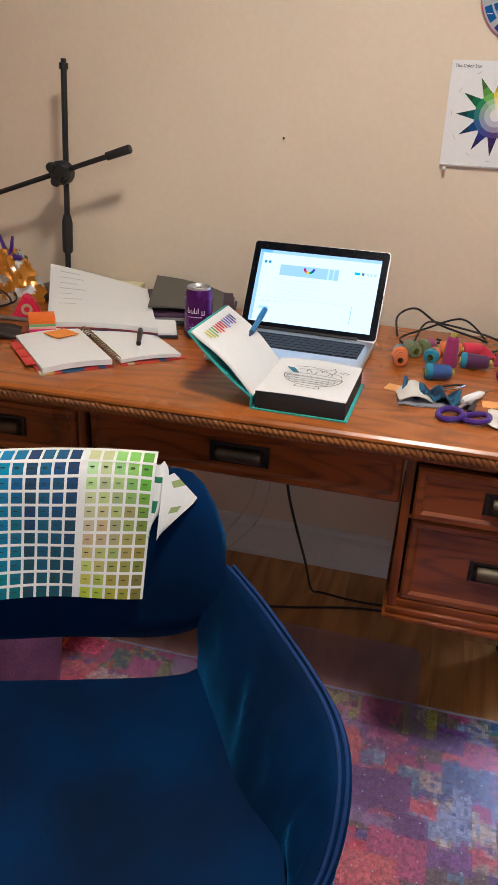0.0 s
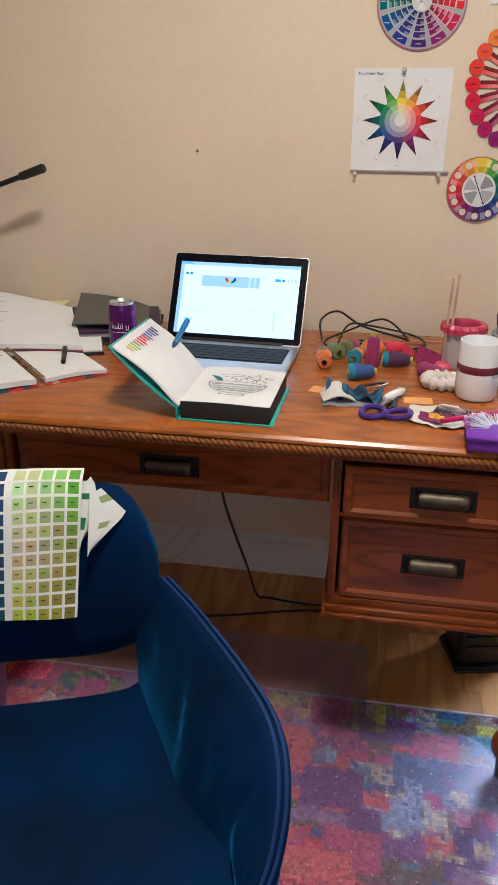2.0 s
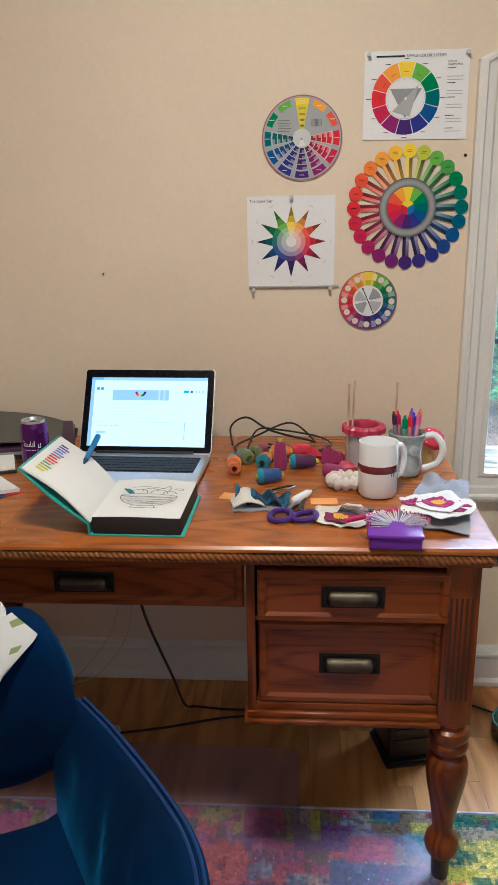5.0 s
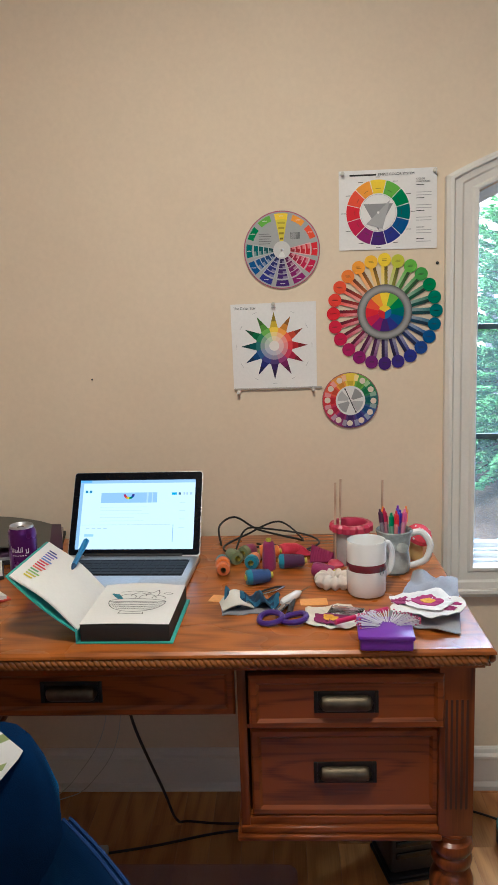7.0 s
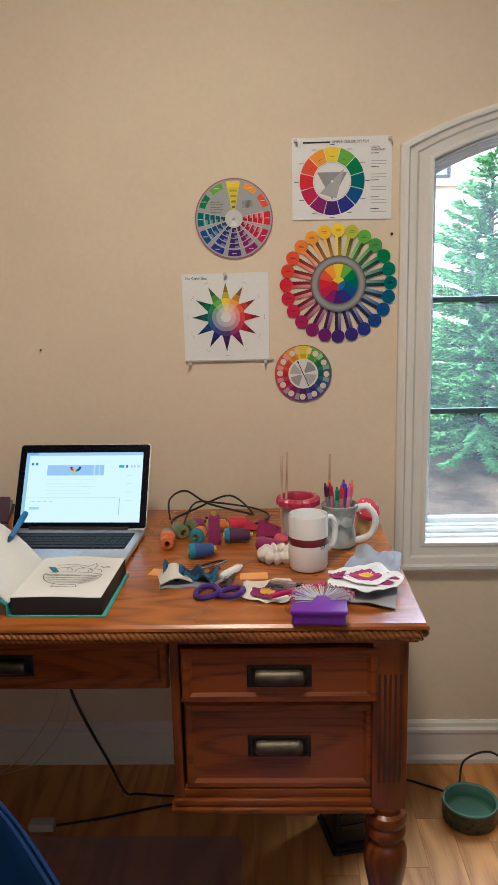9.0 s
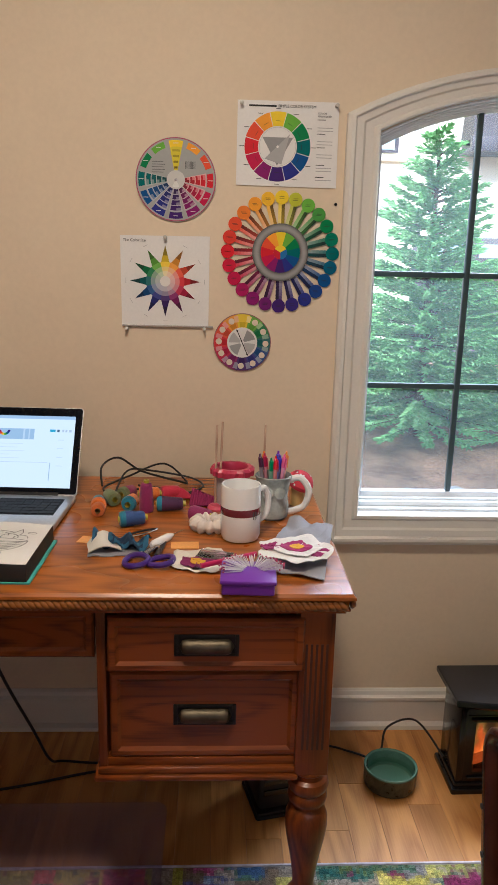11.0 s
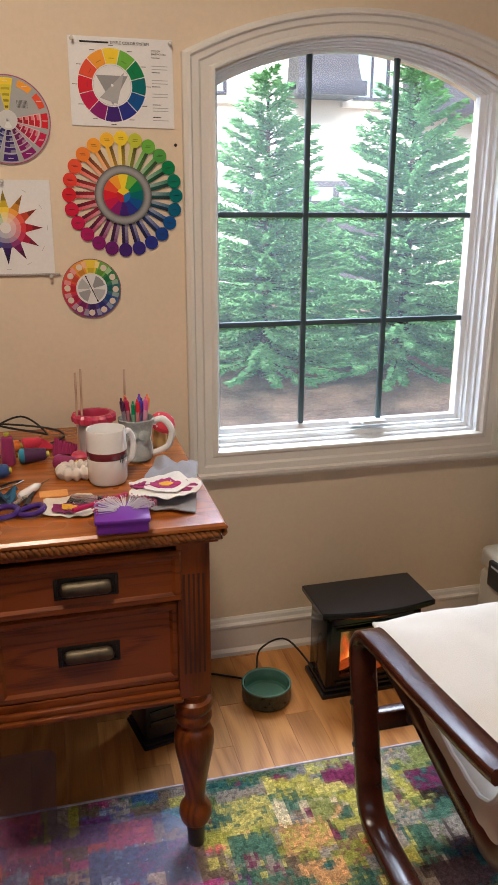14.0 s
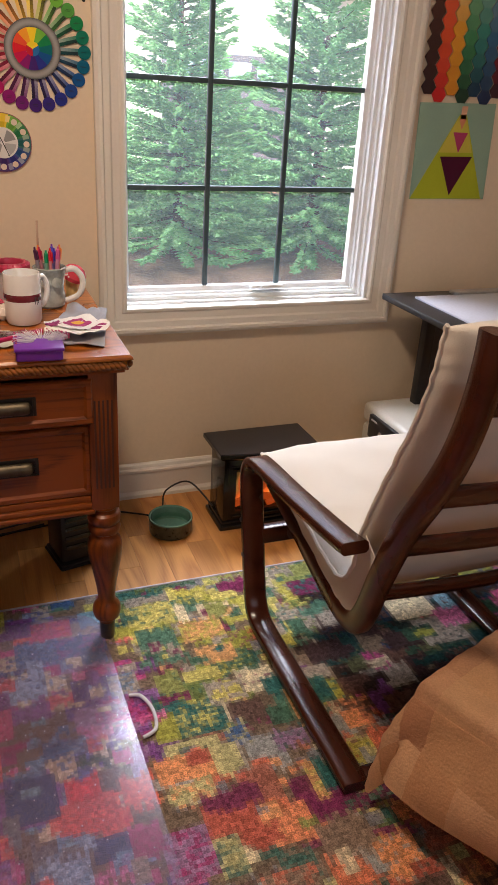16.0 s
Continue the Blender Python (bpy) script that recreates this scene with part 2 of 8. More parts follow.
M_TRIM = mat("trim paint", (0.74, 0.71, 0.64), 0.35, var=0.03, vscale=4, fine=0.02, bump=0.015, bscale=60, coat=0.15)
M_SASH = mat("sash paint", (0.80, 0.82, 0.82), 0.3, var=0.03, vscale=4, fine=0.02, bump=0.01)
M_MUNTIN = mat("muntin dark green", (0.042, 0.072, 0.076), 0.45, var=0.1)
M_BLACK = mat("black plastic", (0.012, 0.012, 0.013), 0.4, var=0.2, bump=0.01)
M_GLOSSBLACK = mat("gloss black lacquer", (0.008, 0.007, 0.007), 0.16, var=0.2, bump=0.0, coat=0.15, spec=0.35)
M_CABLE = mat("cable rubber", (0.010, 0.010, 0.011), 0.5, bump=0.0)
M_CORD = mat("pale cord", (0.5, 0.48, 0.42), 0.5, bump=0.0)
M_BRASS = mat("antique bronze", (0.12, 0.098, 0.066), 0.5, metal=1.0, var=0.3, vscale=40, bump=0.03, bscale=120, second=(0.10, 0.082, 0.055))
M_PLATE = mat("blackened plate", (0.020, 0.018, 0.016), 0.45, metal=0.6, var=0.3, vscale=60)
M_VELVET = mat("blue velvet", (0.0004, 0.0075, 0.031), 0.75, var=0.3, vscale=6, fine=0.1, fscale=400, bump=0.05, bscale=500, sheen=1.0, second=(0.0009, 0.017, 0.068), spec=0.12)
M_VELVET.node_tree.nodes["Principled BSDF"].inputs["Sheen Tint"].default_value = (0.05, 0.30, 0.68, 1)
M_VELVET.node_tree.nodes["Principled BSDF"].inputs["Sheen Roughness"].default_value = 0.30
# lighter than the velvet: light on the arm crests painted into the piping
M_PIPING = mat("blue piping", (0.002, 0.030, 0.135), 0.7, var=0.1, bump=0.02)
M_PRINT = mat("printed card", (1, 1, 1), 0.5, attr=True, spec=0.2, var=0.02, fine=0.02, bump=0.004)
M_CLOTH = mat("printed cotton", (1, 1, 1), 0.85, attr=True, var=0.05, fine=0.08, fscale=900, bump=0.04, bscale=900)
M_PILE = mat("rug pile", (1, 1, 1), 0.95, attr=True, var=0.10, vscale=25, fine=0.45, fscale=330, bump=0.5, bscale=330, spec=0.1)
M_THREAD = mat("thread", (1, 1, 1), 0.7, attr=True, var=0.06, fine=0.2, fscale=700, bump=0.06, bscale=800, sheen=0.2)
M_PLASTIC = mat("coloured plastic", (1, 1, 1), 0.32, attr=True, var=0.04, fine=0.02, bump=0.004)
M_PAPER = mat("paper", (0.78, 0.77, 0.74), 0.8, var=0.02, fine=0.015, bump=0.006)
M_CANVAS = mat("white cotton canvas", (0.76, 0.72, 0.65), 0.9, var=0.05, vscale=12, fine=0.05, fscale=700, bump=0.10, bscale=600, second=(0.66, 0.61, 0.53))
M_ALU = mat("brushed aluminium", (0.62, 0.62, 0.63), 0.38, metal=0.85, var=0.03, bump=0.003)
M_KEY = mat("black key", (0.007, 0.008, 0.012), 0.55, var=0.05, bump=0.0, spec=0.25)
M_BEZEL = mat("dark bezel glass", (0.004, 0.005, 0.008), 0.2, var=0.05, bump=0.0, spec=0.2)
M_CERAMIC = mat("white glazed ceramic", (0.80, 0.79, 0.76), 0.12, var=0.015, vscale=3, fine=0.01, bump=0, coat=0.4, rvar=0.03)
M_MAROON = mat("maroon glaze", (0.14, 0.012, 0.022), 0.15, var=0.08, coat=0.4, bump=0)
M_GREYGLAZE = mat("grey green glaze", (0.30, 0.33, 0.31), 0.2, var=0.3, vscale=40, coat=0.3, second=(0.42, 0.45, 0.42))
M_GREENGLAZE = mat("green glaze", (0.10, 0.20, 0.15), 0.12, var=0.15, vscale=20, coat=0.4)
M_DARKGLAZE = mat("dark speckled glaze", (0.020, 0.028, 0.020), 0.3, var=0.5, vscale=60, bump=0.1, bscale=90, second=(0.05, 0.05, 0.03))
M_MESHBIN = mat("purple mesh", (0.20, 0.07, 0.22), 0.6, var=0.2, fine=0.3, fscale=300, bump=0.1, bscale=300, second=(0.27, 0.12, 0.28))
M_SAFE = mat("cream enamel", (0.62, 0.60, 0.53), 0.4, var=0.03, bump=0.03, bscale=200)
M_CHARCOAL = mat("charcoal laminate", (0.025, 0.025, 0.028), 0.35, var=0.08)
M_STEEL = mat("polished steel", (0.6, 0.6, 0.6), 0.22, metal=1.0, var=0.05, bump=0.0)
M_DOWEL = wood("pale dowel", (0.42, 0.26, 0.17), (0.60, 0.42, 0.30), "z", rough=0.55, coat=0.0)
M_QUILT = mat("tan patchwork", (1, 1, 1), 0.9, attr=True, var=0.08, vscale=20, fine=0.12, fscale=350, bump=0.25, bscale=160)


def glass_mat(name, tint, gloss, rough, haze=0.0, haze_rgb=(0.5, 0.5, 0.5), veil=False):
    """Thin clear sheet: straight through, with a Fresnel gloss and a little haze."""
    m = bpy.data.materials.new(name)
    m.use_nodes = True
    n, l = m.node_tree.nodes, m.node_tree.links
    n.remove(n["Principled BSDF"])
    tr, gl, df, fr = n.new("ShaderNodeBsdfTransparent"), n.new("ShaderNodeBsdfGlossy"), n.new("ShaderNodeBsdfTranslucent" if veil else "ShaderNodeBsdfDiffuse"), n.new("ShaderNodeFresnel")
    tr.inputs[0].default_value = (*tint, 1)
    gl.inputs["Roughness"].default_value = rough
    df.inputs[0].default_value = (*haze_rgb, 1)
    fr.inputs[0].default_value = 1.45
    mul = n.new("ShaderNodeMath")
    mul.operation, mul.inputs[1].default_value = "MULTIPLY", gloss
    l.new(fr.outputs[0], mul.inputs[0])
    a, b = n.new("ShaderNodeMixShader"), n.new("ShaderNodeMixShader")
    a.inputs[0].default_value = haze
    l.new(tr.outputs[0], a.inputs[1]), l.new(df.outputs[0], a.inputs[2])
    l.new(mul.outputs[0], b.inputs[0]), l.new(a.outputs[0], b.inputs[1]), l.new(gl.outputs[0], b.inputs[2])
    l.new(b.outputs[0], n["Material Output"].inputs[0])
    return m


# veil mixes a pale blue haze into the glass to imitate window glare
M_GLASS = glass_mat("window glass", (0.95, 0.98, 0.97), 0.6, 0.02, 0.060, (0.70, 0.86, 0.88), True)
M_MAT = glass_mat("clear vinyl", (0.98, 0.95, 1.0), 0.26, 0.22, 0.12, (0.46, 0.42, 0.60))
M_WATER = glass_mat("water", (0.85, 0.92, 0.88), 1.0, 0.02)


def glow(name, rgb, strength):
    m = bpy.data.materials.new(name)
    m.use_nodes = True
    p = m.node_tree.nodes["Principled BSDF"]
    p.inputs["Base Color"].default_value = (0, 0, 0, 1)
    p.inputs["Emission Color"].default_value, p.inputs["Emission Strength"].default_value = (*rgb, 1), strength
    return m


def glow_attr(name, strength):
    m = glow(name, (1, 1, 1), strength)
    n, l = m.node_tree.nodes, m.node_tree.links
    a = n.new("ShaderNodeAttribute")
    a.attribute_name = "Col"
    l.new(a.outputs["Color"], n["Principled BSDF"].inputs["Emission Color"])
    n["Principled BSDF"].inputs["Roughness"].default_value = 0.15
    return m


M_SCREEN = glow_attr("lit screen", 0.33)

# ---------------------------------------------------------------- the room
WY = 2.095                      # inner face of the window wall
X0, X1, Y0, ZC = -2.0, 2.75, -1.7, 2.5


def arch(x0, x1, z0, zs, rise, n=18):
    """Bottom left, bottom right, then over the arch from right to left."""
    w, cx = (x1 - x0) / 2, (x0 + x1) / 2
    rad = (w * w + rise * rise) / (2 * rise)
    half = math.asin(w / rad)
    pts = [(x0, z0), (x1, z0)]
    for i in range(n + 1):
        a = half - 2 * half * i / n
        pts.append((cx + rad * math.sin(a), zs + rise - rad + rad * math.cos(a)))
    return pts


def ring(bm, a, ya, b, yb):
    va, vb = [bm.verts.new((x, ya, z)) for x, z in a], [bm.verts.new((x, yb, z)) for x, z in b]
    for i in range(len(a)):
        j = (i + 1) % len(a)
        bm.faces.new((va[i], va[j], vb[j], vb[i]))


HOLE = arch(0.683, 1.531, 0.645, 1.616, 0.108)


def window_wall():
    bm = nb()
    for y in (WY, WY + 0.2):
        def face(p):
            bm.faces.new([bm.verts.new((x, y, z)) for x, z in p])
        face([(X0, 0), (0.683, 0), (0.683, ZC), (X0, ZC)])
        face([(1.531, 0), (X1, 0), (X1, ZC), (1.531, ZC)])
        face([(0.683, 0), (1.531, 0), (1.531, 0.645), (0.683, 0.645)])
        for (xa, za), (xb, zb) in zip(HOLE[2:], HOLE[3:]):
            face([(xa, za), (xa, ZC), (xb, ZC), (xb, zb)])
    ring(bm, HOLE, WY, HOLE, WY + 0.2)
    bmesh.ops.remove_doubles(bm, verts=bm.verts, dist=1e-4)
    ob = solo("wall_north", bm, M_WALL, "warm cream painted wall with an arched window opening", "wall", kind="structure")
    for f in ob.data.polygons:
        f.use_smooth = False
    return ob


window_wall()
for nm, c in (("wall_west", (X0 - 0.12, X0, Y0 - 0.12, WY, 0, ZC)), ("wall_east", (X1, X1 + 0.12, Y0 - 0.12, WY, 0, ZC)), ("wall_south", (X0, X1, Y0 - 0.12, Y0, 0, ZC))):
    bm = nb()
    box(bm, *c)
    solo(nm, bm, M_WALL, "plain warm cream painted wall", "wall", kind="structure")
bm = nb()
box(bm, X0 - 0.12, X1 + 0.12, Y0 - 0.12, WY + 0.2, ZC, ZC + 0.1)
solo("ceiling", bm, M_CEIL, "plain off-white painted ceiling", "ceiling", kind="structure")
floor_bm = nb()
box(floor_bm, X0 - 0.12, X1 + 0.12, Y0 - 0.12, WY + 0.2, -0.12, -0.008)
FLOOR = solo("floor", floor_bm, M_JOINT, "honey oak strip floor with a satin varnish", "floor", kind="structure")


def baseboard(x0, x1):
    bm = nb()
    prof = [(0.0, 0.0), (0.026, 0.0), (0.026, 0.012), (0.016, 0.022), (0.016, 0.088), (0.020, 0.092), (0.020, 0.100), (0.012, 0.106), (0.009, 0.116), (0.004, 0.122), (0.0, 0.122)]
    ends = [[bm.verts.new((x, WY - d, z)) for d, z in prof] for x in (x0, x1)]
    for i in range(len(prof)):
        j = (i + 1) % len(prof)
        bm.faces.new((ends[0][i], ends[0][j], ends[1][j], ends[1][i]))
    bm.faces.new(ends[0]), bm.faces.new(ends[1])
    return solo("baseboard", bm, M_TRIM, "white painted moulded baseboard with a rounded cap", "baseboard", kind="structure", sharp=0.35)


baseboard(X0, X1)


def window():
    w = thing("window_1", (1.12, WY, 0.58), "white arched window with dark muntins and moulded casing", "window", kind="structure")
    bm = nb()
    step = [  # inset from the outer edge, how far it stands out of the wall
        (0.0, 0.0), (0.0, 0.024), (0.010, 0.030), (0.018, 0.030), (0.023, 0.022), (0.040, 0.020), (0.046, 0.015), (0.066, 0.013), (0.072, 0.018), (0.080, 0.018), (0.084, 0.010), (0.084, -0.01)]

    def outline(i):
        return arch(0.618 + i, 1.607 - i, 0.573 + i, 1.666 - 0.42 * i, 0.120 - 0.3 * i)
    for (i0, d0), (i1, d1) in zip(step, step[1:]):
        ring(bm, outline(i0), WY - d0, outline(i1), WY - d1)
    part("casing", bm, M_TRIM, w, "white moulded casing", sharp=0.25)
    bm = nb()
    deep = [(0.0, -0.004), (0.0, 0.020), (0.005, 0.020), (0.005, 0.038), (0.013, 0.038), (0.013, 0.054), (0.017, 0.054), (0.017, 0.067), (0.026, 0.070), (0.026, 0.095)]

    def inner(i):
        return arch(0.697 + i, 1.512 + i * -1.4, 0.655 + i * 1.6, 1.620 - 0.4 * i, 0.100 - 0.25 * i)
    for (i0, d0), (i1, d1) in zip(deep, deep[1:]):
        ring(bm, inner(i0), WY + d0, inner(i1), WY + d1)
    ring(bm, inner(0), WY - 0.004, HOLE, WY - 0.004)
    part("window_frame", bm, M_SASH, w, "white stepped sash frame", sharp=0.25)
    gx = (0.724, 0.971, 1.220, 1.475)
    gz = (0.697, 0.996, 1.293, 1.71)
    GY = WY + 0.080
    top = inner(0.026)[2:]

    def arch_z(x):
        for (xa, za), (xb, zb) in zip(top, top[1:]):
            if xb <= x <= xa:
                return za + (zb - za) * (x - xa) / (xb - xa)
        return 1.61
    for i in (1, 2):
        bm = nb()
        box(bm, gx[i] - 0.0075, gx[i] + 0.0075, GY - 0.010, GY + 0.006, gz[0], arch_z(gx[i]) + 0.004, 0.003)
        part("muntin", bm, M_MUNTIN, w)
    for j in (1, 2):
        for i in range(3):
            bm = nb()
            box(bm, gx[i] + (0.0075 if i else 0), gx[i + 1] - (0.0075 if i < 2 else 0), GY - 0.009, GY + 0.006, gz[j] - 0.0075, gz[j] + 0.0075, 0.003)
            part("muntin", bm, M_MUNTIN, w)
    for i in range(3):
        for j in range(3):
            bm = nb()
            lo = [(gx[i], gz[j]), (gx[i + 1], gz[j])]
            if j < 2:
                hi = [(gx[i + 1], gz[j + 1]), (gx[i], gz[j + 1])]
            else:
                hi = [(x, arch_z(x) + 0.003) for x in np.linspace(gx[i + 1], gx[i], 8)]
            bm.faces.new([bm.verts.new((x, GY, z)) for x, z in lo + hi])
            pane = part("pane", bm, M_GLASS, w)
            pane.visible_shadow = False
    bm = nb()
    box(bm, 1.118, 1.230, WY + 0.030, WY + 0.062, 0.690, 0.702, 0.004)
    box(bm, 1.148, 1.208, WY + 0.018, WY + 0.038, 0.694, 0.706, 0.004)
    part("crank", bm, M_SASH, w, "white folded crank handle")
    return w


window()

# casings of an assumed unseen window on solid wall, around the rear fill lamp
rw = thing("window_2", (0.9, Y0, 0.9), "white casing boards of an assumed window on the rear wall", "window", kind="structure")
for c in ((-0.13, -0.05), (1.85, 1.93)):
    bm = nb()
    box(bm, c[0], c[1], Y0, Y0 + 0.03, 0.85, 2.25, 0.004)
    part("casing", bm, M_TRIM, rw)
for z in (0.85, 2.18):
    bm = nb()
    box(bm, -0.05, 1.85, Y0, Y0 + 0.03, z, z + 0.07, 0.004)
    part("casing", bm, M_TRIM, rw)

# ceiling lamp, out of view, that lights the room
cl = thing("ceiling_light", (LAMP[0], LAMP[1], 2.5), "round white ceiling light with a warm bulb", "ceiling light")
bm = nb()
lathe(bm, [(0.02, 2.5), (0.17, 2.5), (0.17, 2.455), (0.15, 2.44), (0.15, 2.47), (0.02, 2.475)], 32, Matrix.Translation((LAMP[0], LAMP[1], 0)))
part("rim", bm, M_TRIM, cl)

# ---------------------------------------------------------------- outdoors
M_MULCH = mat("red brown mulch", (0.17, 0.098, 0.060), 0.95, var=0.4, vscale=3, fine=0.5, fscale=60, bump=0.8, bscale=50, second=(0.27, 0.165, 0.105))
M_STONE = mat("pale field stone", (0.26, 0.25, 0.23), 0.8, var=0.2, vscale=14, bump=0.3, bscale=40, random_var=0.25)
M_STUCCO = mat("cream stucco", (0.80, 0.74, 0.62), 0.9, var=0.03, vscale=1, bump=0.1)
M_ROOF = mat("dark slate roof", (0.035, 0.030, 0.036), 0.6, var=0.2, vscale=6, bump=0.2, bscale=14, stretch=(1, 1, 6))
M_GUTTER = mat("dark gutter", (0.030, 0.024, 0.034), 0.5)
M_GARAGE = mat("dark garage door", (0.060, 0.050, 0.056), 0.5, var=0.1)
M_PANE = mat("far window pane", (0.30, 0.40, 0.44), 0.1, var=0.1, bump=0)
M_BARK = mat("bark", (0.07, 0.045, 0.03), 0.9, var=0.3, bump=0.5, bscale=60)


def leafy():
    m = mat("spruce needles", (0.135, 0.31, 0.11), 0.7, var=0.3, vscale=3, fine=0.2, bump=0.0, second=(0.23, 0.45, 0.18), spec=0.08)
    n, l = m.node_tree.nodes, m.node_tree.links
    p = n["Principled BSDF"]
    g = n.new("ShaderNodeNewGeometry")
    hs = n.new("ShaderNodeHueSaturation")
    mr = n.new("ShaderNodeMapRange")
    mr.inputs[3].default_value, mr.inputs[4].default_value = 0.65, 1.3
    l.new(g.outputs["Random Per Island"], mr.inputs[0])
    src = p.inputs["Base Color"].links[0].from_socket
    l.new(src, hs.inputs["Color"]), l.new(mr.outputs[0], hs.inputs["Value"]), l.new(hs.outputs[0], p.inputs["Base Color"])
    return m


M_NEEDLE = leafy()


def ground():
    bm = nb()
    xs = list(np.linspace(-12, 22, 70))
    ys = [2.3, 2.8, 3.3, 3.8, 4.2, 4.6, 5.0, 5.4, 5.8, 6.2, 6.6, 7.0, 7.5, 8, 9, 10, 12, 14, 20, 60, 400]

    def h(x, y):
        k = min(max((y - 4.9) / 2.0, 0), 1)
        return -0.195 + 0.14 * k * k * (3 - 2 * k) - 0.35 * min(max((y - 7.4) / 2.5, 0), 1) + 0.02 * noise.noise((x * 1.3, y * 1.3, 0))
    vs = [[bm.verts.new((x * (1 if y < 15 else y / 6), y, h(x, y))) for y in ys] for x in xs]
    for i in range(len(xs) - 1):
        for j in range(len(ys) - 1):
            bm.faces.new((vs[i][j], vs[i + 1][j], vs[i + 1][j + 1], vs[i][j + 1]))
    solo("ground", bm, M_MULCH, "red brown mulch bed sloping up under the spruces", "ground", kind="structure")


ground()
rs = random.Random(4)
xx = 0.2
first = None
while xx < 5.2:
    wdt = rs.uniform(0.08, 0.20)
    bm = nb()
    vs = bmesh.ops.create_icosphere(bm, subdivisions=2, radius=1)["verts"]
    for v in vs:
        v.co *= 1 + 0.18 * noise.noise(v.co * 1.4 + Vector((xx * 9, 0, 0)))
    bmesh.ops.transform(bm, matrix=Matrix.Translation((xx - 0.14, 4.78 + rs.uniform(-0.04, 0.04), -0.142)) @ Matrix.Diagonal((wdt / 2, 0.09, rs.uniform(0.04, 0.065), 1)), verts=vs)
    solo("edging_stone", bm, M_STONE, "rounded pale stone edging the mulch bed", "stone", "edging stones")
    xx += wdt * 1.02


def spruce(at, height, radius, seed, label):
    t = thing("spruce_tree", at, label, "tree", "spruces")
    r = random.Random(seed)
    bx, by, bz = at
    bm = nb()
    tube(bm, [(bx, by, bz - 0.1), (bx + 0.01, by, bz + height * 0.5), (bx, by, bz + height * 0.97)], [0.06, 0.035, 0.006], 8)
    part("trunk", bm, M_BARK, t)
    limbs, verts, faces = nb(), [], []

    def sprig(p, d, ln, w):
        """A tapered twig of needles: two crossed narrow blades."""
        d = d.normalized()
        s = d.cross(Vector((0, 0, 1)))
        s = s.normalized() if s.length > 1e-3 else Vector((1, 0, 0))
        u = s.cross(d)
        for ax in (s, u * 0.7 + s * 0.4):
            k = len(verts)
            verts.extend([p, p + d * ln * 0.45 + ax * w, p + d * ln, p + d * ln * 0.45 - ax * w])
            faces.append((k, k + 1, k + 2, k + 3))
    levels = int(height / 0.064)
    for li in range(levels):
        f = li / levels
        z = bz + 0.20 + (height - 0.22) * f
        reach = radius * (1 - f) ** 0.75 * r.uniform(0.8, 1.08) + 0.03
        n = max(5, int(13 * (1 - f) + 4))
        a0 = r.uniform(0, 6.28)
        for k in range(n):
            a = a0 + 6.283 * k / n + r.uniform(-0.25, 0.25)
            ln = reach * r.uniform(0.72, 1.12)
            d = Vector((math.cos(a), math.sin(a), 0))
            droop = -0.22 + 0.57 * f
            p0 = Vector((bx, by, z + r.uniform(-0.05, 0.05)))
            pts = [p0 + d * ln * q + Vector((0, 0, droop * ln * q + 0.16 * ln * q * q)) for q in (0, 0.5, 1)]
            if li % 2 == 0:
                tube(limbs, pts, [0.008, 0.006, 0.002], 4, cap=False)
            steps = max(3, int(ln / 0.045))
            for q in range(1, steps + 1):
                qq = 0.15 + 0.85 * q / steps
                p = p0 + d * ln * qq + Vector((0, 0, droop * ln * qq + 0.16 * ln * qq * qq))
                side = Vector((-d.y, d.x, 0))
                wide = 0.5 + 0.7 * (1 - qq)
                for sgn in (-1, 1):
                    for _ in range(7):
                        dd = d * r.uniform(0.4, 1.0) + side * sgn * r.uniform(0.3, 1.0) * wide + Vector((0, 0, r.uniform(-0.25, 0.35)))
                        sprig(p + Vector((r.uniform(-0.02, 0.02), r.uniform(-0.02, 0.02), r.uniform(-0.016, 0.016))), dd, r.uniform(0.04, 0.085), r.uniform(0.0060, 0.0105))
            sprig(pts[2], d + Vector((0, 0, 0.25)), 0.09, 0.013)
    for k in range(10):
        sprig(Vector((bx, by, bz + height * (0.93 + 0.007 * k))), Vector((r.uniform(-0.5, 0.5), r.uniform(-0.5, 0.5), 0.8)), 0.09, 0.012)
    part("limbs", limbs, M_BARK, t)
    me = bpy.data.meshes.new("crown")
    me.from_pydata([tuple(v) for v in verts], [], faces)
    me.materials.append(M_NEEDLE)
    crown = new("crown", me)
    crown.parent = t
    crown.matrix_parent_inverse = Matrix.Translation(-Vector(at))


spruce((2.035, 6.3, -0.08), 2.42, 0.86, 11, "young blue-green spruce standing in the mulch bed")
spruce((3.30, 6.3, -0.11), 2.62, 1.02, 23, "taller full green spruce beside the driveway")


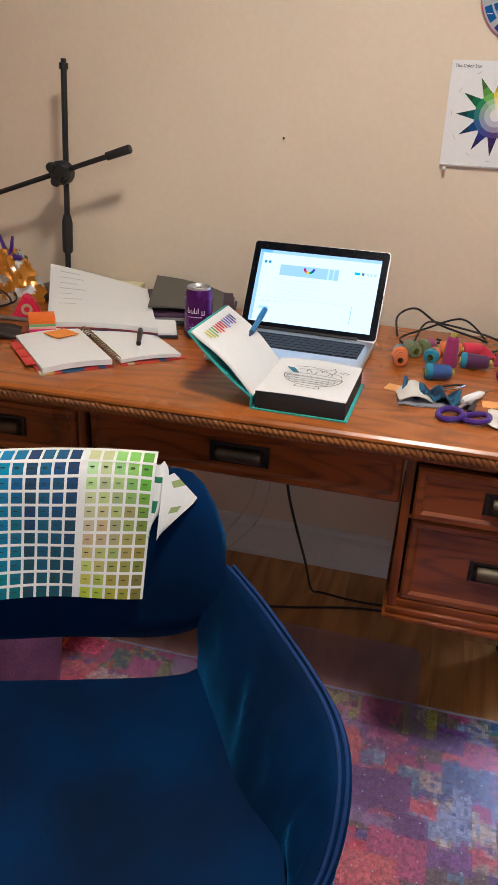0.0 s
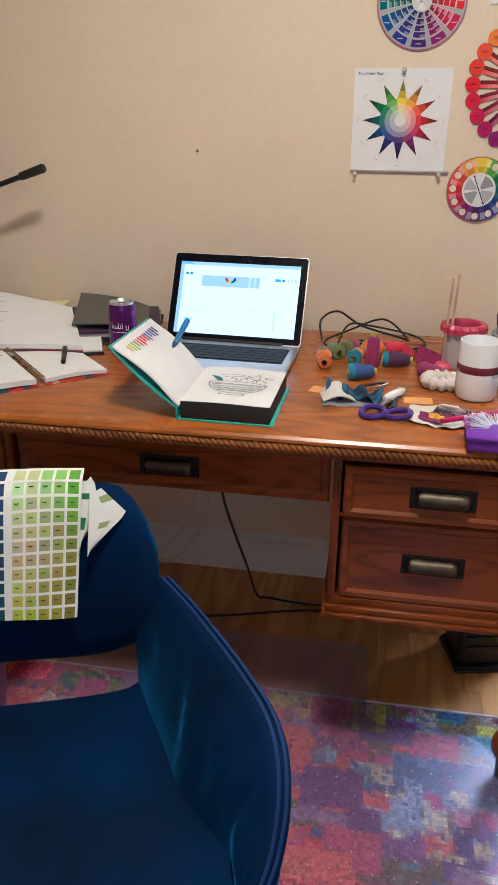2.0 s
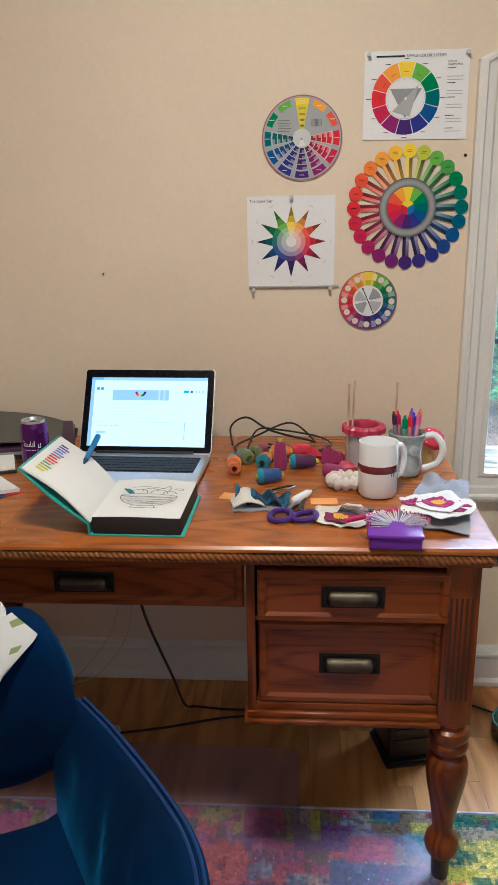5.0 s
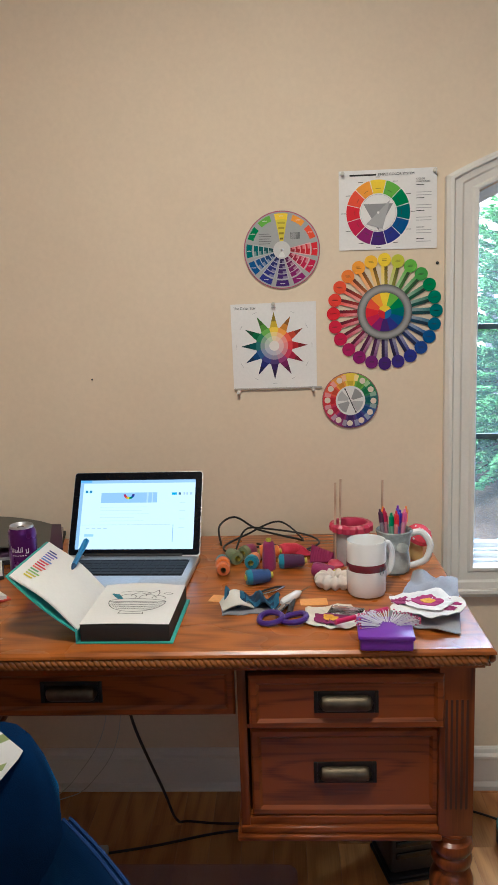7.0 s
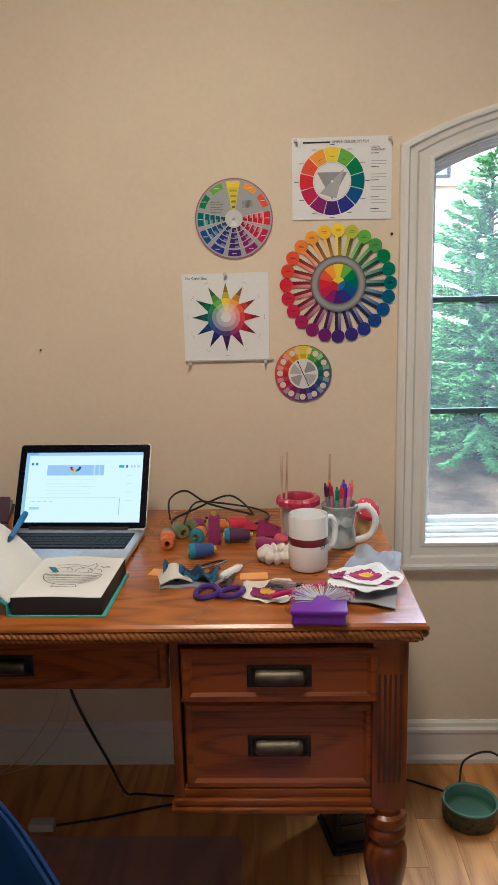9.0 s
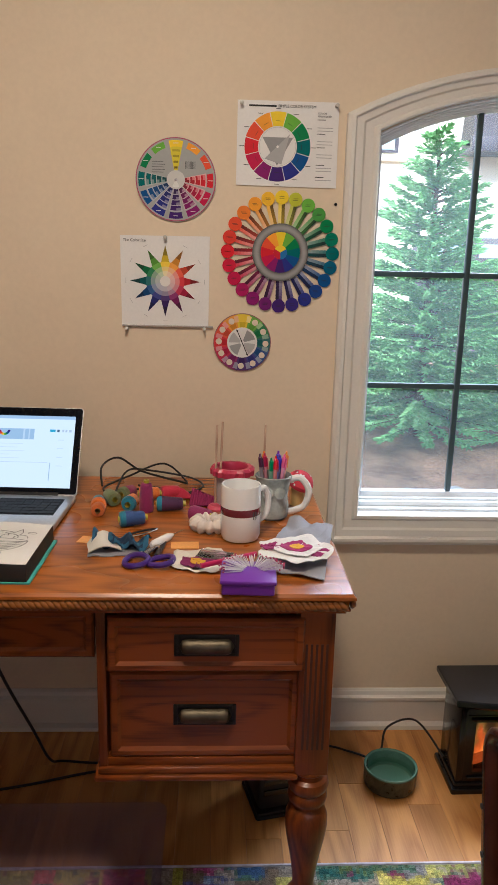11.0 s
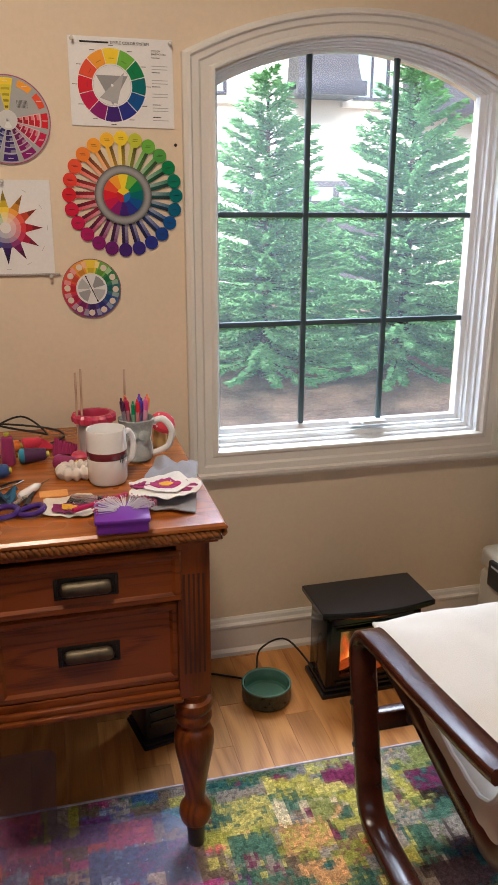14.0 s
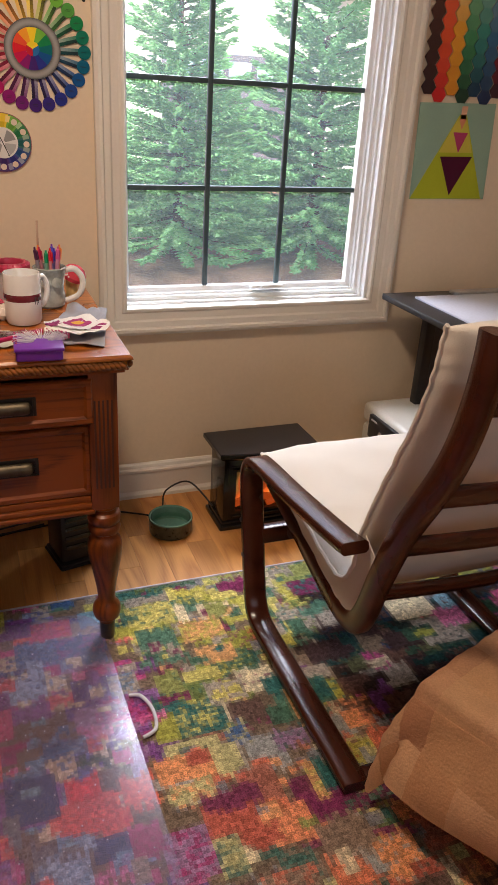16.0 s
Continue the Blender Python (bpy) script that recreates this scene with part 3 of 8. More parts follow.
def house():
    h = thing("neighbour_house", (6, 14, -0.4), "cream stucco house with dark slate roofs and garage", "house")
    HY = 14.0
    bm = nb()
    box(bm, -3, 9.6, HY, HY + 6, -0.5, 6.0, 0.02)
    part("wall", bm, M_STUCCO, h)
    for x0, x1, z0 in ((1.2, 2.4, 3.40), (4.90, 6.02, 3.38), (7.10, 9.3, 3.16), (-1.6, -0.5, 3.4)):
        bm = nb()
        vs = [bm.verts.new(c) for c in ((x0, HY - 0.75, z0 + 0.22), (x1, HY - 0.75, z0 + 0.22), (x1 - 0.12, HY - 0.02, z0 + 1.9), (x0 + 0.12, HY - 0.02, z0 + 1.9), (x0, HY - 0.02, z0 + 0.2), (x1, HY - 0.02, z0 + 0.2))]
        bm.faces.new(vs[:4]), bm.faces.new((vs[0], vs[1], vs[5], vs[4])), bm.faces.new((vs[0], vs[3], vs[4])), bm.faces.new((vs[1], vs[5], vs[2]))
        r = part("roof", bm, M_ROOF, h, "dark slate skirt roof")
        bm = nb()
        box(bm, x0 - 0.06, x1 + 0.06, HY - 0.86, HY - 0.74, z0, z0 + 0.24, 0.02)
        box(bm, x0 - 0.02, x1 + 0.02, HY - 0.74, HY - 0.02, z0 + 0.02, z0 + 0.10, 0.01)
        part("gutter", bm, M_GUTTER, r)
    for x0, x1, z0, z1 in ((6.22, 6.78, 3.42, 5.0), (3.1, 3.75, 3.42, 5.0)):
        bm = nb()
        for a, b, c, d in ((x0 - 0.06, x0, z0, z1), (x1, x1 + 0.06, z0, z1), (x0, x1, z1 - 0.06, z1), (x0, x1, z0, z0 + 0.05), ((x0 + x1) / 2 - 0.02, (x0 + x1) / 2 + 0.02, z0 + 0.05, z1 - 0.06)):
            box(bm, a, b, HY - 0.05, HY + 0.02, c, d)
        wnd = part("window", bm, M_GUTTER, h)
        bm = nb()
        box(bm, x0, x1, HY - 0.02, HY + 0.01, z0 + 0.05, z1 - 0.06)
        part("pane", bm, M_PANE, wnd)
        bm = nb()
        box(bm, x0 - 0.3, x1 + 0.3, HY - 0.12, HY + 0.01, z0 - 0.14, z0 - 0.04, 0.02)
        part("sill", bm, M_STUCCO, wnd)
    for gx0, gx1 in ((4.2, 7.0),):
        bm = nb()
        for k in range(5):
            box(bm, gx0, gx1, HY - 0.05, HY + 0.01, -0.4 + 0.49 * k, -0.4 + 0.49 * k + 0.475, 0.01)
        door = part("garage_door", bm, M_GARAGE, h, "dark panelled garage door")
        for k in range(5):
            bm = nb()
            wx = gx0 + 0.12 + k * 0.54
            box(bm, wx, wx + 0.42, HY - 0.07, HY - 0.04, 1.68, 1.92, 0.01)
            part("pane", bm, M_PANE, door)
    bm = nb()
    tube(bm, [(9.2, HY - 0.85, 3.2), (9.2, HY - 0.3, 2.9), (9.2, HY - 0.12, 2.6), (9.2, HY - 0.12, -0.3)], 0.05, 8)
    part("downpipe", bm, M_STUCCO, h)
    h.location += Vector((-0.34, 0, -0.21))


house()
bm = nb()
box(bm, 11.5, 20, 19, 25, -0.5, 4.2)
fh = thing("far_house", (15, 19, -0.5), "distant pale grey house with a slate roof", "house")
part("wall", bm, M_STUCCO, fh)
bm = nb()
vs = [bm.verts.new(c) for c in ((11, 18.5, 4.2), (20.5, 18.5, 4.2), (20.5, 22, 7), (11, 22, 7), (11, 25.5, 4.2), (20.5, 25.5, 4.2))]
for q in ((0, 1, 2, 3), (3, 2, 5, 4), (0, 3, 4), (1, 5, 2), (0, 1, 5, 4)):
    bm.faces.new([vs[i] for i in q])
part("roof", bm, M_ROOF, fh)

# ---------------------------------------------------------------- desk
DX0, DX1, DY0, DY1, DZ = -0.954, 0.556, 1.338, 2.045, 0.765
DC = (DX0 + DX1) / 2
FY = 1.372                      # plane of the drawer fronts


def pull(parent, cx, cz, y):
    """A bin pull: blackened plate, bronze cup half sunk into it."""
    bm = nb()
    w, h = 0.057, 0.0205
    for a, b, c, d in ((-w, -w + 0.007, -h, h), (w - 0.007, w, -h, h), (-w + 0.007, w - 0.007, h - 0.006, h), (-w + 0.007, w - 0.007, -h, -h + 0.005)):
        box(bm, cx + a, cx + b, y - 0.004, y, cz + c, cz + d, 0.0008)
    box(bm, cx - w + 0.006, cx + w - 0.006, y - 0.0015, y + 0.001, cz - h + 0.004, cz + h - 0.005)
    plate = part("pull_plate", bm, M_PLATE, parent, "blackened metal pull plate")
    bm = nb()
    n, k = 16, 8
    vs = []
    for i in range(n + 1):
        u = -1 + 2 * i / n
        hw = 0.0485
        end = math.sqrt(max(0.0, 1 - max(0.0, (abs(u) - 0.72) / 0.28) ** 2)) if abs(u) > 0.72 else 1.0
        row = []
        for j in range(k + 1):
            a = math.pi * (-0.5 + j / k)
            row.append(bm.verts.new((cx + hw * u, y - 0.002 - 0.015 * math.cos(a) * max(end, 0.05), cz - 0.002 + 0.0145 * math.sin(a) * max(end, 0.08))))
        vs.append(row)
    for i in range(n):
        for j in range(k):
            bm.faces.new((vs[i][j], vs[i + 1][j], vs[i + 1][j + 1], vs[i][j + 1]))
    part("cup", bm, M_BRASS, plate, "worn bronze cup pull")


def drawer(parent, x0, x1, z0, z1, y, wx=None, pulls=True):
    """A drawer: front with a bevelled border round a sunk panel, box sides behind."""
    bm = nb()
    b = 0.020
    steps = [(0, 0.018), (0, 0.004), (0.004, 0.0), (b - 0.007, 0.0), (b - 0.001, 0.005), (b + 0.002, 0.005)]
    def rect(i):
        return [(x0 + i, z0 + i), (x1 - i, z0 + i), (x1 - i, z1 - i), (x0 + i, z1 - i)]
    for (i0, d0), (i1, d1) in zip(steps, steps[1:]):
        ring(bm, rect(i0), y + d0, rect(i1), y + d1)
    bm.faces.new([bm.verts.new((x, y + 0.005, z)) for x, z in rect(b + 0.002)])
    bm.faces.new([bm.verts.new((x, y + 0.018, z)) for x, z in rect(0)])
    box(bm, x0 + 0.012, x0 + 0.024, y + 0.018, y + 0.45, z0 + 0.012, z1 - 0.012)
    box(bm, x1 - 0.024, x1 - 0.012, y + 0.018, y + 0.45, z0 + 0.012, z1 - 0.012)
    bmesh.ops.remove_doubles(bm, verts=bm.verts, dist=1e-5)
    d = part("drawer", bm, M_OAKX, parent, "oak drawer with a framed front", sharp=0.2)
    pull(d, (x0 + x1) / 2, (z0 + z1) / 2, y + 0.005)
    return d


def leg(parent, cx, cy, front=True):
    """Square fluted post above, turned baluster below."""
    h = 0.0315
    bm = nb()
    z0, z1 = 0.392, 0.735
    box(bm, cx - h, cx + h, cy - h, cy + h, z0, z1, 0.003)
    post = part("leg_post", bm, M_OAKZ, parent)
    # dark strips paint the shade of grooves that are not cut here
    bm = nb()
    for k in range(5):
        fx = cx - 0.0184 + 0.0092 * k
        box(bm, fx - 0.0021, fx + 0.0021, cy - h - 0.0006, cy - h + 0.002, z0 + 0.055, z1 - 0.075, 0.0)
    part("flute", bm, mat("flute shade paint", (0.05, 0.014, 0.004), 0.6), post, "dark strips painted for the shade in the flutes")
    bm = nb()
    prof = [(0.0, 0.002), (0.0150, 0.002), (0.0165, 0.012), (0.0185, 0.058), (0.0215, 0.064), (0.0310, 0.074), (0.0350, 0.090), (0.0325, 0.106), (0.0250, 0.117), (0.0215, 0.124), (0.0210, 0.136),
            (0.0235, 0.160), (0.0300, 0.200), (0.0375, 0.240), (0.0410, 0.268), (0.0405, 0.288), (0.0350, 0.304), (0.0285, 0.311), (0.0275, 0.316), (0.0355, 0.322), (0.0380, 0.331), (0.0360, 0.340), (0.0330, 0.344),
            (0.0370, 0.349), (0.0395, 0.359), (0.0370, 0.370), (0.0300, 0.375), (0.0295, 0.384), (0.0330, 0.388), (0.0330, 0.393), (0.0, 0.393)]
    lathe(bm, prof, 28, Matrix.Translation((cx, cy, 0)))
    part("leg", bm, M_OAKZ, parent, "turned oak baluster leg", sharp=0.5)
    bm = nb()
    lathe(bm, [(0.0, 0.0), (0.0155, 0.0), (0.0172, 0.012), (0.0192, 0.056), (0.0, 0.057)], 24, Matrix.Translation((cx, cy, 0)))
    part("foot", bm, mat("dark foot cup", (0.045, 0.035, 0.028), 0.4), parent, "dark cup under the leg")


def desk():
    d = thing("writing_desk", (DC, 1.7, 0), "brown oak kneehole desk with rope-carved edge and turned legs", "desk")
    bm = nb()
    # board with a rounded nose on the front and the sides
    sec = [(0.0, 0.0), (0.006, -0.0012), (0.011, -0.006), (0.012, -0.010)]
    def rect(o, back=0.0):
        return [(DX0 + 0.012 - o, DY0 + 0.012 - o), (DX1 - 0.012 + o, DY0 + 0.012 - o), (DX1 - 0.012 + o, DY1 + back), (DX0 + 0.012 - o, DY1 + back)]
    first = [bm.verts.new((x, y, DZ)) for x, y in rect(0)]
    bm.faces.new(first)
    prev = first
    for o, dz in sec[1:] + [(0.012, -0.011), (0.002, -0.013), (0.0, -0.030)]:
        cur = [bm.verts.new((x, y, DZ + dz)) for x, y in rect(o)]
        for i in range(4):
            bm.faces.new((prev[i], prev[(i + 1) % 4], cur[(i + 1) % 4], cur[i]))
        prev = cur
    bm.faces.new(prev)
    part("desktop", bm, M_OAKLIT, d, "varnished oak desktop with a rounded edge, in a lighter lit tone", sharp=0.5)
    # rope carving below the nose
    bm = nb()

    def bead(m):
        vs = []
        pr = [(0.0, -1.0), (0.6, -0.8), (1.0, -0.2), (1.0, 0.25), (0.62, 0.8), (0.0, 1.0)]
        vs = lathe(bm, pr, 6, None, closed=True)
        bmesh.ops.transform(bm, matrix=m @ Matrix.Diagonal((0.0068, 0.0060, 0.0135, 1)), verts=vs)
    step = 0.0108
    k = int((DX1 - DX0 - 0.01) / step)
    for i in range(k):
        bead(rot((DX0 + 0.008 + step * i, DY0 + 0.0045, DZ - 0.0225), 0, 0, -42))
    for i in range(int((DY1 - DY0 - 0.02) / step)):
        bead(rot((DX1 - 0.0045, DY0 + 0.012 + step * i, DZ - 0.0225), 90, 0, -42))
    part("rope_moulding", bm, M_ROPE, d, "golden rope-twist carved edge", sharp=1.2)
    bm = nb()
    box(bm, DX0 + 0.008, DX1 - 0.008, DY0 + 0.008, DY0 + 0.02, DZ - 0.036, DZ - 0.030, 0.002)
    box(bm, DX0 + 0.014, DX1 - 0.014, DY0 + 0.022, DY1 - 0.005, DZ - 0.045, DZ - 0.030, 0.0)
    part("sub_top", bm, M_OAKX, d)
    lx = 0.4945
    for sx in (1, -1):
        def X(v):
            return v if sx > 0 else 2 * DC - v
        def bx(bm, a, b, *rest, **kw):
            a, b = sorted((X(a), X(b)))
            box(bm, a, b, *rest, **kw)
        for cy in (1.392, 2.0):
            leg(d, X(lx), cy)
        bm = nb()   # pedestal carcass
        bx(bm, 0.105, 0.121, FY - 0.004, 2.0, 0.402, 0.722, r=0.001)
        bx(bm, 0.463, 0.478, 1.424, 1.97, 0.402, 0.722)
        bx(bm, 0.119, 0.463, 1.985, 2.0, 0.402, 0.722)
        bx(bm, 0.119, 0.463, FY + 0.022, 1.985, 0.402, 0.412)
        part("pedestal", bm, M_OAKZ, d)
        bm = nb()   # rails between the drawers
        bx(bm, 0.121, 0.463, FY + 0.004, FY + 0.02, 0.600, 0.608)
        part("rail", bm, M_OAKX, d)
        bm = nb()
        bx(bm, 0.121, 0.463, FY - 0.002, FY + 0.02, 0.410, 0.426, r=0.001)
        part("bottom_rail", bm, M_OAKX, d)
        bm = nb()
        bx(bm, 0.103, 0.470, FY - 0.010, 2.0, 0.396, 0.410, r=0.004)
        bx(bm, 0.097, 0.470, FY - 0.016, 2.0, 0.385, 0.396, r=0.004)
        part("base_moulding", bm, M_OAKX, d, "rounded double base moulding")
        a, b = sorted((X(0.126), X(0.468)))
        if sx > 0:
            drawer(d, a, b + 0.004, 0.609, 0.711, FY - 0.018)
        else:
            drawer(d, a, b, 0.609, 0.714, FY)
        drawer(d, a, b, 0.426, 0.598, FY)
    drawer(d, -0.498, 0.100, 0.626, 0.720, FY + 0.002)
    bm = nb()
    box(bm, -0.503, 0.105, FY + 0.022, 1.98, 0.7205, 0.728)
    box(bm, -0.503, 0.105, 1.96, 1.98, 0.60, 0.7205)
    part("apron", bm, M_OAKX, d)


desk()

# ---------------------------------------------------------------- rug and chair mat
RX0, RX1, RY0, RY1 = -1.30, 2.05, -0.55, 1.562
CREAM = ["b7a789", "8f8478", "c2b594", "6c6a6c"]
REGION = {
    "green": ["5d6a3a", "8b8a3d", "a39a48", "9a9440", "b3a85a", "3f5c4a", "2f5a55", "7d8048", "b0a55c", "4a6a58", "8a7f72", "b98a5a", "6a2a4a"],
    "warm": ["b86a4c", "c47c58", "a25444", "c98f62", "8f5a4a", "7a6656", "a8a070", "b4624a", "c7865a", "5a463f", "3c5a50", "6a3248", "8a8a86"],
    "purple": ["8f3560", "a0406e", "6a3f70", "ad5076", "56487c", "7a5484", "b8688a", "c05a5a", "8a6c88"],
    "blue": ["486484", "66849c", "3d567a", "66788e", "6f8f9c", "3a4468", "8a9cae", "5a5f88", "7a5080"],
    "red": ["b82a3c", "cc4444", "a82c50", "c65a50", "8f3058", "b04c68", "d0685a", "7a4470"],
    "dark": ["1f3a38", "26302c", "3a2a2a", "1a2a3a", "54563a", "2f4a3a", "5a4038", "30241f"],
}


def region(x, y):
    j = 0.16 * noise.noise((x * 5, y * 5, 3.0))
    j2 = 0.16 * noise.noise((x * 5, y * 5, 9.0))
    x, y = x + j, y + j2
    if y > 1.475 and x < 0.62:
        return "green" if noise.noise((x * 9, 0, 1)) > -0.15 else "purple"
    if x < -0.15:
        return "red" if y > 1.1 else "warm"
    if x < 0.50:
        if y > 1.42:
            return "blue" if x > 0.2 else "purple"
        if x < 0.12:
            return "red" if noise.noise((x * 4, y * 4, 7)) > -0.05 else "purple"
        return "purple" if noise.noise((x * 5, y * 5, 5)) > -0.02 else ("blue" if noise.noise((x * 6, y * 6, 15)) > -0.15 else "red")
    # darker palette over the strip beneath the lounge chair
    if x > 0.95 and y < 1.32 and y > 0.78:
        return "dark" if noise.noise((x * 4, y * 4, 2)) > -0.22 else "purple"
    if y > 0.98:
        return "green"
    return "warm" if noise.noise((x * 3, y * 3, 4)) > -0.28 else "green"


def rug():
    r = random.Random(21)
    c = 0.0075
    nx, ny = int((RX1 - RX0) / c), int((RY1 - RY0) / c)
    pal = {k: [hexrgb(h) for h in v] for k, v in REGION.items()}
    cream = [hexrgb(h) for h in CREAM]
    col = np.zeros((nx, ny, 3))
    col[:] = hexrgb("6a5a4a")

    def patch(i, j, w, h, rgb, rag, second=None, mixf=0.0):
        for a in range(max(i, 0), min(i + w, nx)):
            lo, hi = j + r.randint(0, rag), j + h - r.randint(0, rag)
            for b in range(max(lo, 0), min(hi, ny)):
                col[a, b] = second if second is not None and r.random() < mixf else rgb
    for _ in range(5600):
        i, j = r.randint(-8, nx), r.randint(-8, ny)
        x, y = RX0 + i * c, RY0 + j * c
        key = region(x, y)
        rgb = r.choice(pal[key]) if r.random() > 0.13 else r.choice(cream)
        if r.random() < 0.035:
            rgb = r.choice(pal[r.choice(list(pal))])
        w, h = r.randint(4, 17), r.randint(4, 14)
        if r.random() < 0.3:
            w, h = r.randint(2, 6), r.randint(2, 5)
        other = r.choice(pal[key]) if r.random() < 0.5 else None
        patch(i, j, w, h, rgb, r.randint(0, 3), other, r.uniform(0.10, 0.35))
    soft = (np.roll(col, 1, 0) + np.roll(col, -1, 0) + np.roll(col, 1, 1) + np.roll(col, -1, 1)) / 4
    col = 0.55 * col + 0.45 * soft
    col = np.clip(col * (1.32 + 0.8 * (np.random.RandomState(5).rand(nx, ny, 1) - 0.5)), 0, 1)
    xs, ys = RX0 + np.arange(nx + 1) * c, RY0 + np.arange(ny + 1) * c
    rs2 = np.random.RandomState(8)
    zz = 0.0085 + 0.0022 * (rs2.rand(nx + 1, ny + 1) - 0.5)
    gx, gy = np.meshgrid(xs, ys, indexing="ij")
    co = np.stack([gx + 0.0012 * (rs2.rand(nx + 1, ny + 1) - 0.5), gy, zz], -1).reshape(-1, 3)
    i, j = np.meshgrid(np.arange(nx), np.arange(ny), indexing="ij")
    a = (i * (ny + 1) + j).ravel()
    quads = np.stack([a, a + ny + 1, a + ny + 2, a + 1], -1)
    me = bpy.data.meshes.new("woven_field")
    me.vertices.add(len(co)), me.loops.add(quads.size), me.polygons.add(len(quads))
    me.vertices.foreach_set("co", co.ravel().astype(np.float32))
    me.loops.foreach_set("vertex_index", quads.ravel().astype(np.int32))
    me.polygons.foreach_set("loop_start", (np.arange(len(quads)) * 4).astype(np.int32))
    me.update(calc_edges=True)
    at = me.color_attributes.new("Col", "FLOAT_COLOR", "CORNER")
    full = np.ones((len(quads), 4, 4), np.float32)
    full[:, :, :3] = col.reshape(-1, 1, 3)
    at.data.foreach_set("color", full.ravel())
    me.materials.append(M_PILE)
    t = thing("rug", ((RX0 + RX1) / 2, (RY0 + RY1) / 2, 0), "multicoloured rug of ragged pixel-like patches", "rug")
    p = new("woven_field", me)
    p.parent, p.matrix_parent_inverse = t, Matrix.Translation(-WHERE[t.name])
    p["kind"] = "stuff"
    bm = nb()
    box(bm, RX0, RX1, RY0, RY1, 0.0005, 0.006)
    part("backing", bm, mat("rug backing", (0.3, 0.28, 0.25), 0.9), t)
    bm = nb()
    box(bm, RX0, RX1, RY1, RY1 + 0.006, 0.0005, 0.0085, 0.002)
    part("binding", bm, mat("pale rug binding", (0.55, 0.50, 0.55), 0.8, var=0.3, vscale=30), t, "pale bound edge")


rug()


def chair_mat():
    t = thing("chair_mat", (-0.15, 0.9, 0.012), "clear vinyl chair mat with a narrow lip and hanger loop", "chair mat")
    pts = [(0.232, 1.765), (-0.53, 1.765), (-0.53, 1.50)]
    def arc(cx, cy, r, a0, a1, n=8):
        return [(cx + r * math.cos(radians(a0 + (a1 - a0) * i / n)), cy + r * math.sin(radians(a0 + (a1 - a0) * i / n))) for i in range(n + 1)]
    out = arc(0.206, 1.755, 0.032, 0, 90) + arc(-0.50, 1.755, 0.03, 90, 180) + [(-0.53, 1.515)] + arc(-0.80, 1.445, 0.07, 90, 180) + [(-0.87, 0.3)] + [(0.537, 0.3)] + arc(0.437, 1.435, 0.08, 0, 90) + [(0.265, 1.515), (0.238, 1.54)]
    bm = nb()
    f = bm.faces.new([bm.verts.new((x, y, 0.0125)) for x, y in out])
    ex = bmesh.ops.extrude_face_region(bm, geom=[f])
    bmesh.ops.translate(bm, vec=(0, 0, 0.0025), verts=[v for v in ex["geom"] if isinstance(v, bmesh.types.BMVert)])
    part("sheet", bm, M_MAT, t, "hazy clear vinyl sheet")
    bm = nb()
    tube(bm, spline([(0.532, 1.19, 0.014), (0.556, 1.178, 0.017), (0.572, 1.13, 0.018), (0.566, 1.075, 0.017), (0.535, 1.06, 0.014)], 8), 0.0042, 8)
    part("hanger_loop", bm, mat("milky vinyl", (0.72, 0.72, 0.76), 0.25, var=0.03, bump=0), t, "milky white hanger loop")
    bm = nb()
    rr = random.Random(3)
    for i in range(26):
        for j in range(22):
            x, y = -0.48 + 0.039 * i, 0.55 + 0.042 * j
            if x > 0.51 or y > 1.48 or rr.random() < 0.25:
                continue
            box(bm, x - 0.0008, x + 0.0008, y - 0.0013, y + 0.0013, 0.0151, 0.0156)
    part("studs", bm, mat("pale stud", (0.6, 0.6, 0.66), 0.3, bump=0), t)["kind"] = "stuff"
    t.location += Vector((-0.032, -0.026, 0))


chair_mat()


